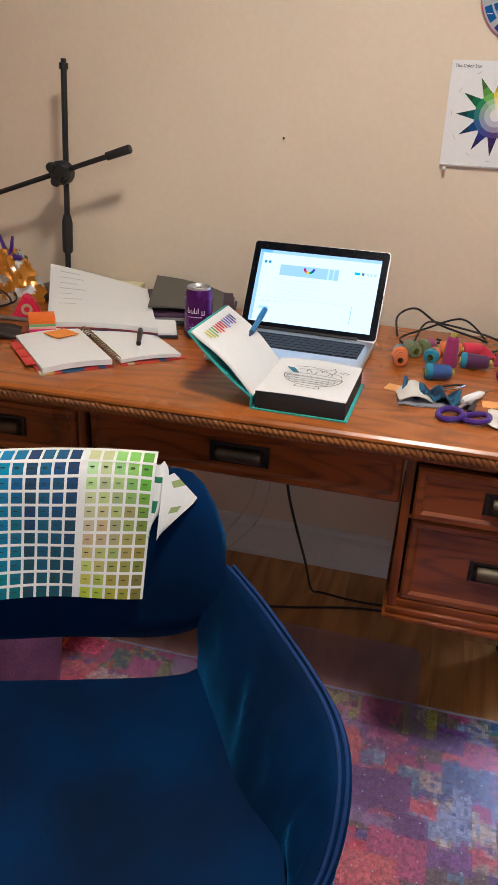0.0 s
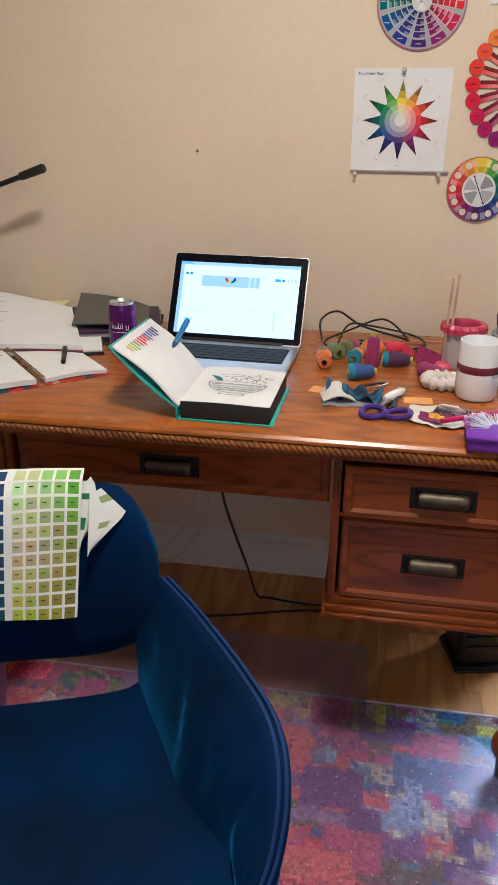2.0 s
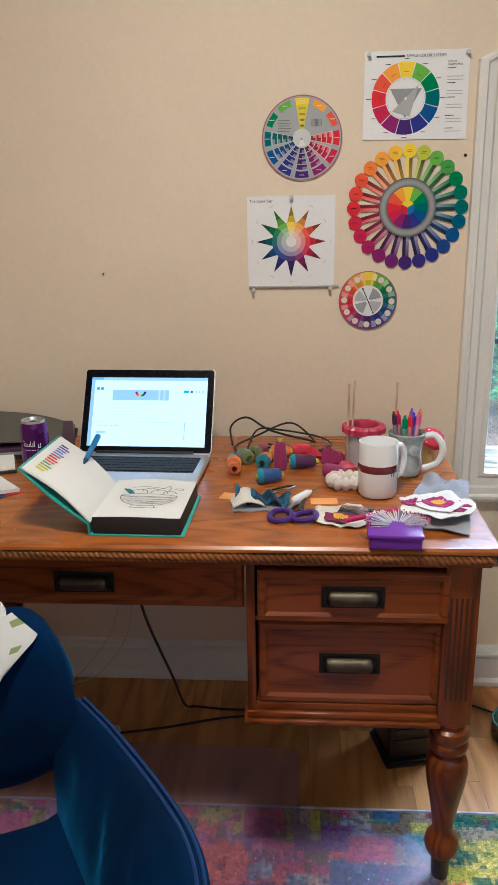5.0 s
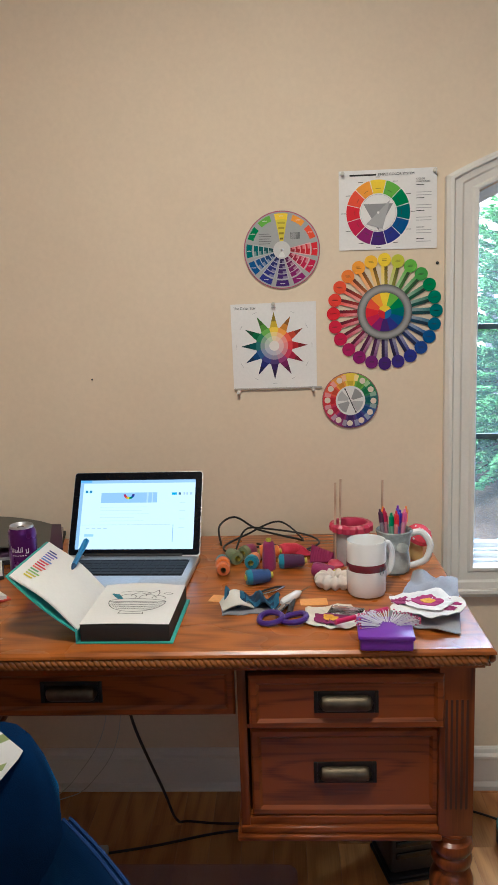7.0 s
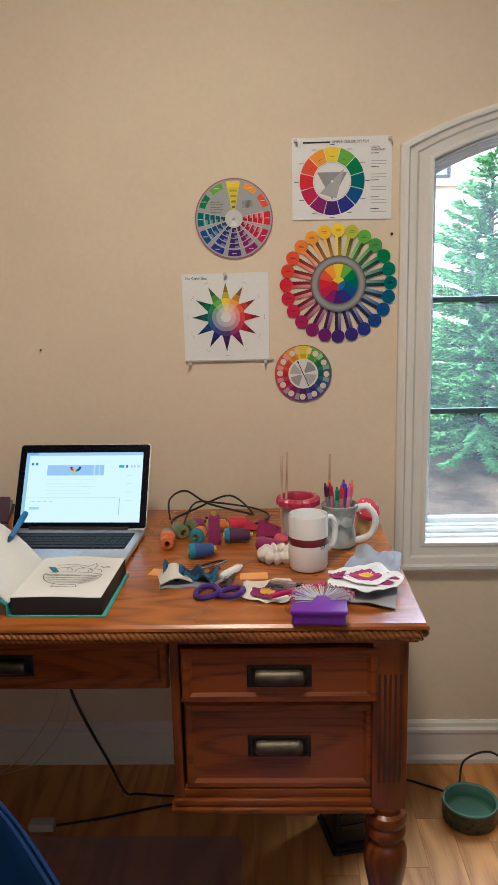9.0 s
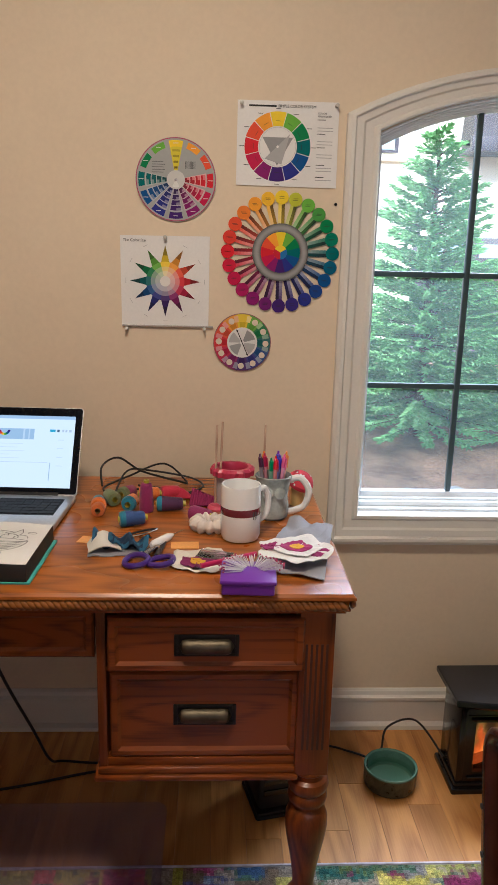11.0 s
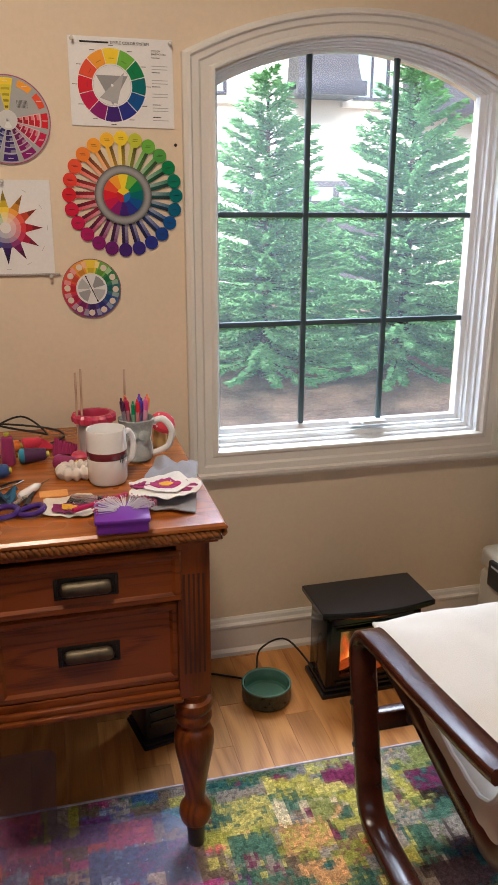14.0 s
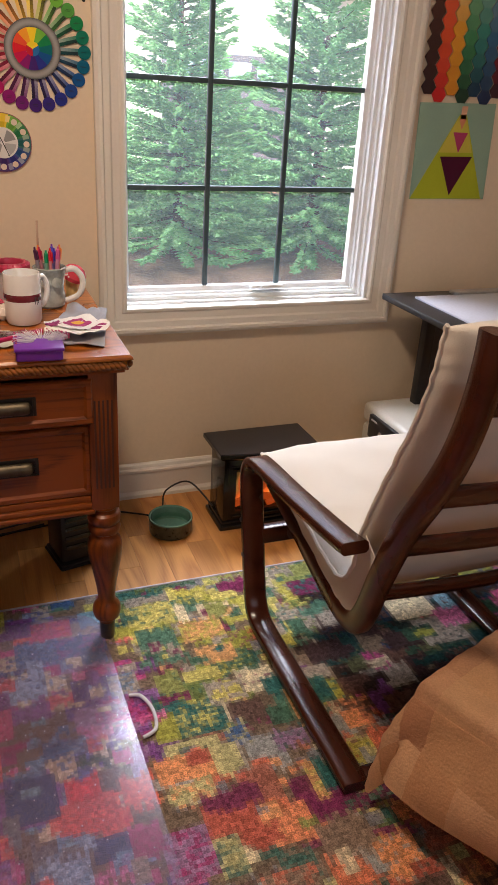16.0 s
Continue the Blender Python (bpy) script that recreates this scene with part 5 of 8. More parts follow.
def fan_wheel():
    c = (0.467, 1.339)
    t = thing("petal_colour_wheel", (c[0], WY, c[1] - 0.148), "large round colour wheel of twenty-four petal tabs", "colour wheel")
    for i in range(24):
        a = i * 15
        col = hue(i / 24)
        s = Sheet(CY - 0.002 - 0.0006 * (i % 2))
        d = Vector((math.sin(radians(a)), math.cos(radians(a))))
        n = Vector((d.y, -d.x))
        def q(r, w):
            return tuple(Vector(c) + d * r + n * w)
        for k in range(7):
            r0, r1 = 0.064 + 0.0085 * k, 0.064 + 0.0085 * (k + 1)
            s.poly([q(r0, -0.0076), q(r1, -0.0084), q(r1, 0), q(r0, 0)], mixrgb(col, WHITE, 0.02 + 0.06 * (6 - k)))
            s.poly([q(r0, 0), q(r1, 0), q(r1, 0.0084), q(r0, 0.0076)], mixrgb(col, (0.015, 0.012, 0.02), 0.55 + 0.06 * k))
        s.disc(q(0.1315, 0), 0.0168, col, 1, 22)
        for k in range(2):
            p = q(0.1315 + 0.004 * (0.5 - k), 0)
            s.bar(p[0] - 0.006, p[0] + 0.006, p[1] - 0.0008, p[1] + 0.0008, mixrgb(col, INK, 0.6), 2)
        s.done("petal", t)
    plate(t, "hub", circle(c, 0.070), CY - 0.006, CY - 0.003, (0.3, 0.3, 0.3))
    s = Sheet(CY - 0.0064)
    for k in range(10):
        g = 0.07 + 0.26 * math.sin(math.pi * (k + 0.5) / 10)
        s.wedge(c, 0.049 + 0.0021 * k, 0.049 + 0.0021 * (k + 1), 0, 360, (g, g, g * 0.98), 0, 48)
    for i in range(12):
        for k in range(6):
            s.wedge(c, 0.0168 + 0.0054 * k, 0.0168 + 0.0054 * (k + 1), i * 30 - 15, i * 30 + 15, RGB12[i], 1, 4)
    s.wedge(c, 0, 0.017, -60, 60, hexrgb("f0d020"), 2)
    s.wedge(c, 0, 0.017, 60, 180, hexrgb("2a6fb0"), 2)
    s.wedge(c, 0, 0.017, 180, 300, hexrgb("c01f2f"), 2)
    s.done("hub_print", t)


def small_wheel():
    c, r = (0.377, 1.113), 0.0740
    t = thing("small_colour_wheel", (c[0], WY, c[1] - r), "small round colour wheel with punched holes and a dial", "colour wheel")
    plate(t, "disc", circle(c, r), CY - 0.0025, CY, (0.30, 0.14, 0.14))
    s = Sheet(CY - 0.0029)
    for i in range(12):
        s.wedge(c, 0.038, 0.072, i * 30 - 15, i * 30 + 15, mixrgb(RGB12[i], (0.3, 0.2, 0.2), 0.15))
        s.wedge(c, 0.040, 0.052, i * 30 - 9, i * 30 + 9, mixrgb(RGB12[i], INK, 0.35), 1, 3)
        a = radians(i * 30 + 2)
        if i:
            s.disc((c[0] + 0.060 * math.sin(a), c[1] + 0.060 * math.cos(a)), 0.0078, (0.72, 0.62, 0.50), 2, 16)
        a2 = radians(i * 30 + 15)
        s.wedge(c, 0.053, 0.069, i * 30 + 10, i * 30 + 20, mixrgb(RGB12[i], WHITE, 0.35), 1, 2)
    s.disc(c, 0.0385, (0.74, 0.73, 0.71), 3, 36)
    for a0, a1, g in ((20, 75, 0.30), (95, 150, 0.45), (200, 255, 0.34), (270, 320, 0.45)):
        s.wedge(c, 0.006, 0.034, a0, a1, (g, g, g), 4, 3)
    for a in (-24, 156):
        d = Vector((math.sin(radians(a)), math.cos(radians(a))))
        n = Vector((d.y, -d.x))
        p = [Vector(c) + n * 0.0011, Vector(c) + d * 0.032 + n * 0.0011, Vector(c) + d * 0.032 + n * 0.003, Vector(c) + d * 0.037, Vector(c) + d * 0.032 - n * 0.003, Vector(c) + d * 0.032 - n * 0.0011, Vector(c) - n * 0.0011]
        s.poly([tuple(v) for v in p], INK, 5)
    s.done("print", t)


def hex_quilt():
    x0, z1 = 1.625, 1.668
    t = thing("hexagon_sampler", (x0, WY, 1.335), "wall hanging of felt hexagons in colour columns", "wall hanging")
    cols = [["5a3a2c", "43261f", "31191a"], ["d8603a", "e0562a", "c01f1f"], ["cfc08a", "e8a62c", "d08a1f"], ["7fae8a", "3f8a5a", "1c3a28"], ["8fb8a8", "3a8a80", "1a3a52"],
            ["7a9aa0", "3a6a90", "1f2f50"], ["b07a90", "a02a3a", "3a1620"], ["c8a0a8", "a83a6a", "4a1a3a"], ["d0b0a0", "c05a3a", "5a1f1a"]]
    R = 0.0262
    for ci, col in enumerate(cols):
        for k in range(9):
            f = k / 8 * 1.999
            i = int(f)
            rgb = mixrgb(hexrgb(col[i]), hexrgb(col[i + 1]), f - i)
            cx = x0 + R + ci * R * 1.62
            cz = z1 - R - k * R * 1.56 * 1.0 - (ci % 2) * R * 0.78
            pts = [(cx + R * math.cos(math.pi / 3 * q) * (1.0 if q % 3 else 1.0), cz + R * 0.90 * math.sin(math.pi / 3 * q)) for q in range(6)]
            bm = nb()
            y = CY - 0.001 - 0.0008 * ((ci + k) % 3)
            a = [bm.verts.new((x, y, z)) for x, z in pts]
            b = [bm.verts.new((x, y - 0.0025, z)) for x, z in pts]
            bm.faces.new(a), bm.faces.new(b)
            for q in range(6):
                bm.faces.new((a[q], a[(q + 1) % 6], b[(q + 1) % 6], b[q]))
            paint(bm, bm.faces, rgb)
            part("hexagon", bm, M_CLOTH, t)


def triangle_piece():
    t = thing("triangle_patchwork", (1.66, WY, 1.014), "pale teal fabric square with lime and plum triangles", "wall hanging")
    q = [(1.668, 1.014), (1.958, 1.017), (1.944, 1.312), (1.660, 1.304)]
    plate(t, "ground_cloth", q, CY - 0.002, CY, hexrgb("8fae9c"))
    lime, lime2, plum, pink = hexrgb("a9b52a"), hexrgb("c5bd4a"), hexrgb("4a1230"), hexrgb("b0406a")
    for pts, rgb, k in (
            ([(1.668, 1.016), (1.945, 1.018), (1.838, 1.275), (1.812, 1.275)], lime, 0),
            ([(1.752, 1.160), (1.880, 1.162), (1.836, 1.275), (1.814, 1.275)], lime2, 1),
            ([(1.760, 1.148), (1.884, 1.150), (1.816, 1.028)], plum, 2),
            ([(1.797, 1.222), (1.853, 1.222), (1.826, 1.160)], pink, 2),
            ([(1.812, 1.262), (1.838, 1.262), (1.826, 1.230)], hexrgb("d08a6a"), 2),
            ([(1.816, 1.30), (1.838, 1.30), (1.836, 1.262), (1.816, 1.262)], hexrgb("d9a98a"), 1),
    ):
        s = Sheet(CY - 0.0026)
        s.poly(pts, rgb, k)
        s.done("patch", t)
    return t


system_chart(), mixing_wheel(), star_chart(), fan_wheel(), small_wheel(), hex_quilt()
triangle_piece().location += Vector((-0.028, 0, -0.034))
bm = nb()
lathe(bm, [(0, 0), (0.0035, 0), (0.004, 0.002), (0.002, 0.004), (0, 0.005)], 8, Matrix.Translation((0.601, WY, 1.458)) @ pose(0, 0, 0, 90))
solo("wall_nail", bm, M_BLACK, "small dark nail head in the wall", "nail")
bm = nb()
lathe(bm, [(0, 0), (0.0022, 0), (0.0026, 0.002), (0.0018, 0.006), (0, 0.007)], 8, Matrix.Translation((-0.305, WY, 1.188)) @ pose(0, 0, 0, 90))
solo("wall_nail", bm, M_BLACK, "small dark screw in the bare wall", "nail")

# ---------------------------------------------------------------- window side of the room
def strips(pts, n=6):
    return [tuple(p) for p in spline(pts, n)]


def lounge_chair():
    t = thing("lounge_chair", (1.19, 1.1, 0), "bentwood cantilever lounge chair in dark wood with white canvas cushion", "armchair")
    XL, XR = 0.900, 1.490

    def side_path(x):
        yz = [(0.800, 0.024), (1.05, 0.024), (1.28, 0.024), (1.345, 0.034), (1.380, 0.072), (1.398, 0.13), (1.430, 0.26), (1.455, 0.370), (1.456, 0.415), (1.432, 0.446), (1.380, 0.458), (1.20, 0.474), (0.99, 0.500), (0.925, 0.512)]
        return strips([(x, y, z) for y, z in yz], 5)
    for x in (XL, XR):
        bm = nb()
        strap(bm, side_path(x), 0.058, 0.026, (1, 0, 0))
        part("side_frame", bm, M_DARKWOOD, t, "bent laminated dark wood arm and runner", sharp=0.8)
    for x in (XL + 0.048, XR - 0.048):
        bm = nb()
        yz = [(1.425, 0.392), (1.30, 0.362), (1.12, 0.312), (1.02, 0.292), (0.965, 0.302), (0.932, 0.350), (0.893, 0.470), (0.845, 0.59), (0.775, 0.72), (0.742, 0.80), (0.722, 0.88), (0.714, 0.950), (0.714, 0.992)]
        strap(bm, strips([(x, y, z) for y, z in yz], 5), 0.034, 0.052, (1, 0, 0))
        part("seat_rail", bm, M_DARKWOOD, t, "bent dark wood seat and back rail", sharp=0.8)
    for y, z, w in ((0.918, 0.405, 0.042), (0.850, 0.555, 0.048), (0.770, 0.700, 0.048), (0.722, 0.880, 0.048)):
        bm = nb()
        strap(bm, strips([(XL + 0.055, y - 0.005, z), (1.195, y - 0.022, z), (XR - 0.055, y - 0.005, z)], 6), w, 0.014, (0, -0.35, 0.93))
        part("back_slat", bm, M_DARKWOOD, t, sharp=0.8)
    for y, z in ((0.815, 0.024), (1.425, 0.235)):
        bm = nb()
        box(bm, XL + 0.02, XR - 0.02, y - 0.014, y + 0.014, z - 0.022, z + 0.024, 0.004)
        part("crossbar", bm, M_DARKWOOD, t)
    for z in (0.19, 0.28):
        bm = nb()
        lathe(bm, [(0, 0), (0.006, 0), (0.006, 0.003), (0, 0.004)], 10, Matrix.Translation((XL - 0.0285, 1.36 + 0.28 * z, z)) @ pose(0, 0, 0, 0, -90, 0))
        part("bolt", bm, M_BLACK, t)
    # cushion: one long pad over seat and back
    line = spline([(0, 1.480, 0.440), (0, 1.40, 0.432), (0, 1.22, 0.405), (0, 1.08, 0.376), (0, 1.02, 0.376), (0, 0.985, 0.420), (0, 0.955, 0.52), (0, 0.905, 0.65), (0, 0.852, 0.77), (0, 0.818, 0.87), (0, 0.808, 0.925), (0, 0.805, 0.972)], 6)
    n = len(line) - 1
    c0, c1 = XL + 0.034, XR - 0.034

    def pad(u, k, top):
        p = line[k]
        d = (line[min(k + 1, n)] - line[max(k - 1, 0)]).normalized()
        nrm = Vector((0, d.z, -d.y)) * -1
        if nrm.z < 0 and k < n * 0.45:
            nrm = -nrm
        if k >= n * 0.45 and nrm.y < 0:
            nrm = -nrm
        e = abs(2 * u - 1)
        f = min(k, n - k) / 5.0
        puff = (1 - e ** 6) * min(1.0, 0.35 + 0.65 * math.sqrt(min(f, 1.0)))
        th = (0.032 if k < n * 0.5 else 0.030) * puff * (1 + 0.20 * noise.noise((u * 5, k * 0.35, 2.0)))
        if top and p.z > 0.47:
            th += 0.022 * max(puff, 0.7 * min(1.0, 0.3 + 0.7 * math.sqrt(min(f, 1.0)))) * min(1.0, (p.z - 0.47) / 0.035) ** 0.5
        crease = -0.007 * abs(noise.noise((u * 6, k * 0.6, 8.0))) - 0.004 * abs(noise.noise((u * 15, k * 1.3, 5.0)))
        wav = 0.0012 * math.sin(k * 1.9) * (1 if e > 0.9 else 0)
        return Vector((c0 + (c1 - c0) * u + wav, p.y, p.z)) + nrm * ((th + crease) if top else -th * 0.9 - 0.004)
    bm = nb()
    g = []
    nu = 22
    for top in (1, 0):
        vs = [[bm.verts.new(pad(i / nu, k, top)) for k in range(n + 1)] for i in range(nu + 1)]
        for i in range(nu):
            for k in range(n):
                bm.faces.new((vs[i][k], vs[i + 1][k], vs[i + 1][k + 1], vs[i][k + 1]))
        g.append(vs)
    for i in range(nu):
        for k in (0, n):
            bm.faces.new((g[0][i][k], g[0][i + 1][k], g[1][i + 1][k], g[1][i][k]))
    for k in range(n):
        for i in (0, nu):
            bm.faces.new((g[0][i][k], g[0][i][k + 1], g[1][i][k + 1], g[1][i][k]))
    cush = part("cushion", bm, M_CANVAS, t, "white quilted canvas seat pad with piped edge", sharp=1.4)
    for i, x in ((0, c0), (1, c1)):
        bm = nb()
        tube(bm, [(pad(i, k, 1) + pad(i, k, 0)) / 2 + Vector(((-0.002 if i == 0 else 0.002), 0, 0.003)) for k in range(n + 1)], 0.0045, 6)
        part("piping", bm, M_CANVAS, cush)
    bm = nb()
    tube(bm, [(pad(i / nu, 0, 1) + pad(i / nu, 0, 0)) / 2 for i in range(nu + 1)], 0.0045, 6)
    part("piping", bm, M_CANVAS, cush)
    # canvas skirt hanging between pad and rail on the near side
    bm = nb()
    def skirt(u, v):
        k = int(u * n * 0.55)
        a = pad(0, k, 0)
        rail = spline([(0, 1.425, 0.400), (0, 1.30, 0.372), (0, 1.12, 0.322), (0, 1.02, 0.302), (0, 0.965, 0.312), (0, 0.930, 0.36), (0, 0.885, 0.48)], 6)
        b = rail[min(int(u * (len(rail) - 1)), len(rail) - 1)]
        p = Vector((c0, b.y, b.z)).lerp(a, v)
        p.x = c0 + 0.004 + 0.004 * math.sin(u * 60) * v
        return p
    grid(bm, skirt, 24, 4)
    thicken(bm, 0.002)
    part("sling", bm, M_CANVAS, t, "white canvas sling under the pad", sharp=1.4)
    t.location += Vector((-0.024, -0.026, 0))


lounge_chair()


def heater():
    x0, x1, y0, y1 = 0.985, 1.270, 1.835, 1.975
    t = thing("electric_fireplace", ((x0 + x1) / 2, 1.9, 0), "small black tabletop electric stove heater with glowing flames", "heater")
    bm = nb()
    box(bm, x0 - 0.012, x1 + 0.012, y0 - 0.012, y1 + 0.004, 0.0, 0.018, 0.005)
    box(bm, x0 - 0.004, x1 + 0.004, y0 - 0.004, y1, 0.018, 0.030, 0.004)
    part("base", bm, M_GLOSSBLACK, t)
    bm = nb()
    wx0, wx1, wz0, wz1 = x0 + 0.042, x1 - 0.042, 0.060, 0.205
    box(bm, x0, x0 + 0.02, y0, y1 - 0.01, 0.03, 0.262, 0.002)
    box(bm, x1 - 0.02, x1, y0, y1 - 0.01, 0.03, 0.262, 0.002)
    box(bm, x0 + 0.02, x1 - 0.02, y1 - 0.03, y1 - 0.01, 0.03, 0.262)
    box(bm, x0 + 0.02, x1 - 0.02, y0 + 0.004, y1 - 0.03, 0.225, 0.262)
    part("body", bm, M_GLOSSBLACK, t)
    bm = nb()
    for a, b, c, d in ((x0 + 0.02, wx0, 0.03, 0.225), (wx1, x1 - 0.02, 0.03, 0.225), (wx0, wx1, 0.03, wz0), (wx0, wx1, wz1, 0.225)):
        box(bm, a, b, y0 + 0.002, y0 + 0.016, c, d)
    part("door_frame", bm, M_GLOSSBLACK, t)
    bm = nb()
    top0 = [(x0 - 0.026, y1 + 0.004), (x1 + 0.026, y1 + 0.004)] + [(x1 + 0.026 - (x1 - x0 + 0.052) * i / 12, y0 - 0.028 - 0.022 * math.sin(math.pi * i / 12)) for i in range(13)]
    prev = None
    for z, o in ((0.262, 0.010), (0.268, 0.004), (0.272, 0.0), (0.284, 0.0), (0.287, 0.003)):
        cx, cy = (x0 + x1) / 2, (y0 + y1) / 2
        cur = [bm.verts.new((x + (cx - x) * o * 6, y + (cy - y) * o * 9, z)) for x, y in top0]
        if prev:
            for i in range(len(cur)):
                bm.faces.new((prev[i], prev[(i + 1) % len(cur)], cur[(i + 1) % len(cur)], cur[i]))
        else:
            bm.faces.new(cur)
        prev = cur
    bm.faces.new(prev)
    part("top", bm, M_GLOSSBLACK, t, "overhanging lacquered top", sharp=0.5)
    m = bpy.data.materials.new("flame glow")
    m.use_nodes = True
    n, l = m.node_tree.nodes, m.node_tree.links
    p = n["Principled BSDF"]
    tc, ns, sep, ad, rp = n.new("ShaderNodeTexCoord"), n.new("ShaderNodeTexNoise"), n.new("ShaderNodeSeparateXYZ"), n.new("ShaderNodeMath"), n.new("ShaderNodeValToRGB")
    mp = n.new("ShaderNodeMapping")
    mp.inputs["Scale"].default_value = (30, 30, 14)
    l.new(tc.outputs["Object"], mp.inputs[0]), l.new(mp.outputs[0], ns.inputs["Vector"])
    ns.inputs["Scale"].default_value = 1.0
    l.new(tc.outputs["Object"], sep.inputs[0])
    mr = n.new("ShaderNodeMapRange")
    mr.inputs[1].default_value, mr.inputs[2].default_value, mr.inputs[3].default_value, mr.inputs[4].default_value = 0.05, 0.20, 0.28, -0.32
    l.new(sep.outputs["Z"], mr.inputs[0])
    l.new(ns.outputs["Fac"], ad.inputs[0]), l.new(mr.outputs[0], ad.inputs[1])
    l.new(ad.outputs[0], rp.inputs[0])
    e = rp.color_ramp.elements
    e[0].position, e[0].color = 0.30, (0.03, 0.010, 0.002, 1)
    e[1].position, e[1].color = 0.88, (1.0, 0.50, 0.10, 1)
    for pos, c in ((0.46, (0.22, 0.09, 0.015, 1)), (0.56, (0.45, 0.06, 0.008, 1)), (0.72, (0.95, 0.16, 0.015, 1))):
        q = e.new(pos)
        q.color = c
    l.new(rp.outputs[0], p.inputs["Emission Color"])
    p.inputs["Base Color"].default_value = (0.01, 0.01, 0.01, 1)
    p.inputs["Emission Strength"].default_value = 0.45
    bm = nb()
    grid(bm, lambda u, v: Vector((wx0 - 0.005 + (wx1 - wx0 + 0.01) * u, y0 + 0.075, wz0 + (wz1 - wz0) * v)), 2, 2)
    part("flame_screen", bm, m, t, "glowing orange flame screen")
    for k, (lx, lz, a) in enumerate(((1.07, 0.075, 12), (1.15, 0.078, -10), (1.20, 0.072, 20), (1.11, 0.098, 28))):
        bm = nb()
        vs = lathe(bm, [(0, -0.05), (0.010, -0.05), (0.013, -0.02), (0.012, 0.02), (0.010, 0.05), (0, 0.05)], 9, Matrix.Translation((lx, y0 + 0.045, lz)) @ pose(0, 0, 0, 0, 90 - a, 10))
        part("log", bm, mat("ember log", (0.05, 0.015, 0.006), 0.8, emit=(1.0, 0.12, 0.01), estr=0.12), t)
    bm = nb()
    grid(bm, lambda u, v: Vector((wx0 + (wx1 - wx0) * u, y0 + 0.010, wz0 + (wz1 - wz0) * v)), 1, 1)
    pn = part("glass", bm, M_GLASS, t)
    pn.visible_shadow = False
    for zz in (0.045, 0.215):
        bm = nb()
        tube(bm, [(x0 + 0.03, y0 - 0.002, zz), (x1 - 0.03, y0 - 0.002, zz)], 0.003, 6)
        part("trim_rod", bm, M_GLOSSBLACK, t)


heater()


def water_bowl():
    c = (0.822, 1.868, 0)
    t = thing("water_bowl", c, "green glazed stoneware pet bowl with water on the floor", "bowl")
    bm = nb()
    lathe(bm, [(0.0, 0.002), (0.058, 0.0), (0.066, 0.004), (0.0685, 0.012), (0.0685, 0.044), (0.0700, 0.052)], 40, Matrix.Translation(c), closed=True)
    part("outside", bm, M_DARKGLAZE, t, "dark speckled glazed wall")
    bm = nb()
    lathe(bm, [(0.0700, 0.0519), (0.0690, 0.0560), (0.0660, 0.0565), (0.0630, 0.053), (0.0610, 0.020), (0.0560, 0.014), (0.0, 0.012)], 40, Matrix.Translation(c), closed=True)
    part("inside", bm, M_GREENGLAZE, t, "smooth green glaze inside")
    bm = nb()
    lathe(bm, [(0.0, 0.0331), (0.0615, 0.0331)], 40, Matrix.Translation(c), closed=True)
    part("water", bm, M_WATER, t)


water_bowl()


def safe():
    x0, x1, y0, y1, z1 = 1.600, 1.960, 1.735, 2.066, 0.322
    t = thing("fire_safe", (1.78, 1.9, 0), "cream enamel fire-proof safe with a black lock panel", "safe")
    bm = nb()
    box(bm, x0, x1, y0, y1, 0.0, 0.245, 0.02, seg=3)
    part("body", bm, M_SAFE, t)
    bm = nb()
    box(bm, x0 - 0.003, x1 + 0.003, y0 - 0.003, y1 + 0.003, 0.249, z1, 0.022, seg=4)
    part("lid", bm, M_SAFE, t)
    bm = nb()
    box(bm, x0 - 0.016, x0 + 0.01, 1.785, 1.995, 0.215, 0.302, 0.006)
    pnl = part("lock_panel", bm, M_BLACK, t, "raised black lock panel")
    bm = nb()
    lathe(bm, [(0, 0), (0.011, 0), (0.011, 0.004), (0.004, 0.005), (0, 0.005)], 16, Matrix.Translation((x0 - 0.016, 1.905, 0.255)) @ pose(0, 0, 0, 0, -90, 0))
    part("keyhole", bm, M_STEEL, pnl)
    bm = nb()
    box(bm, x0 - 0.0172, x0 - 0.0155, 1.935, 1.975, 0.284, 0.290)
    part("badge", bm, mat("pale lettering", (0.5, 0.5, 0.5), 0.5), pnl, "pale maker's mark bar")
    bm = nb()
    box(bm, x0 - 0.0172, x0 - 0.0155, 1.805, 1.830, 0.279, 0.286)
    part("badge", bm, mat("pale numerals", (0.5, 0.5, 0.5), 0.5), pnl, "pale model mark bar")


safe()


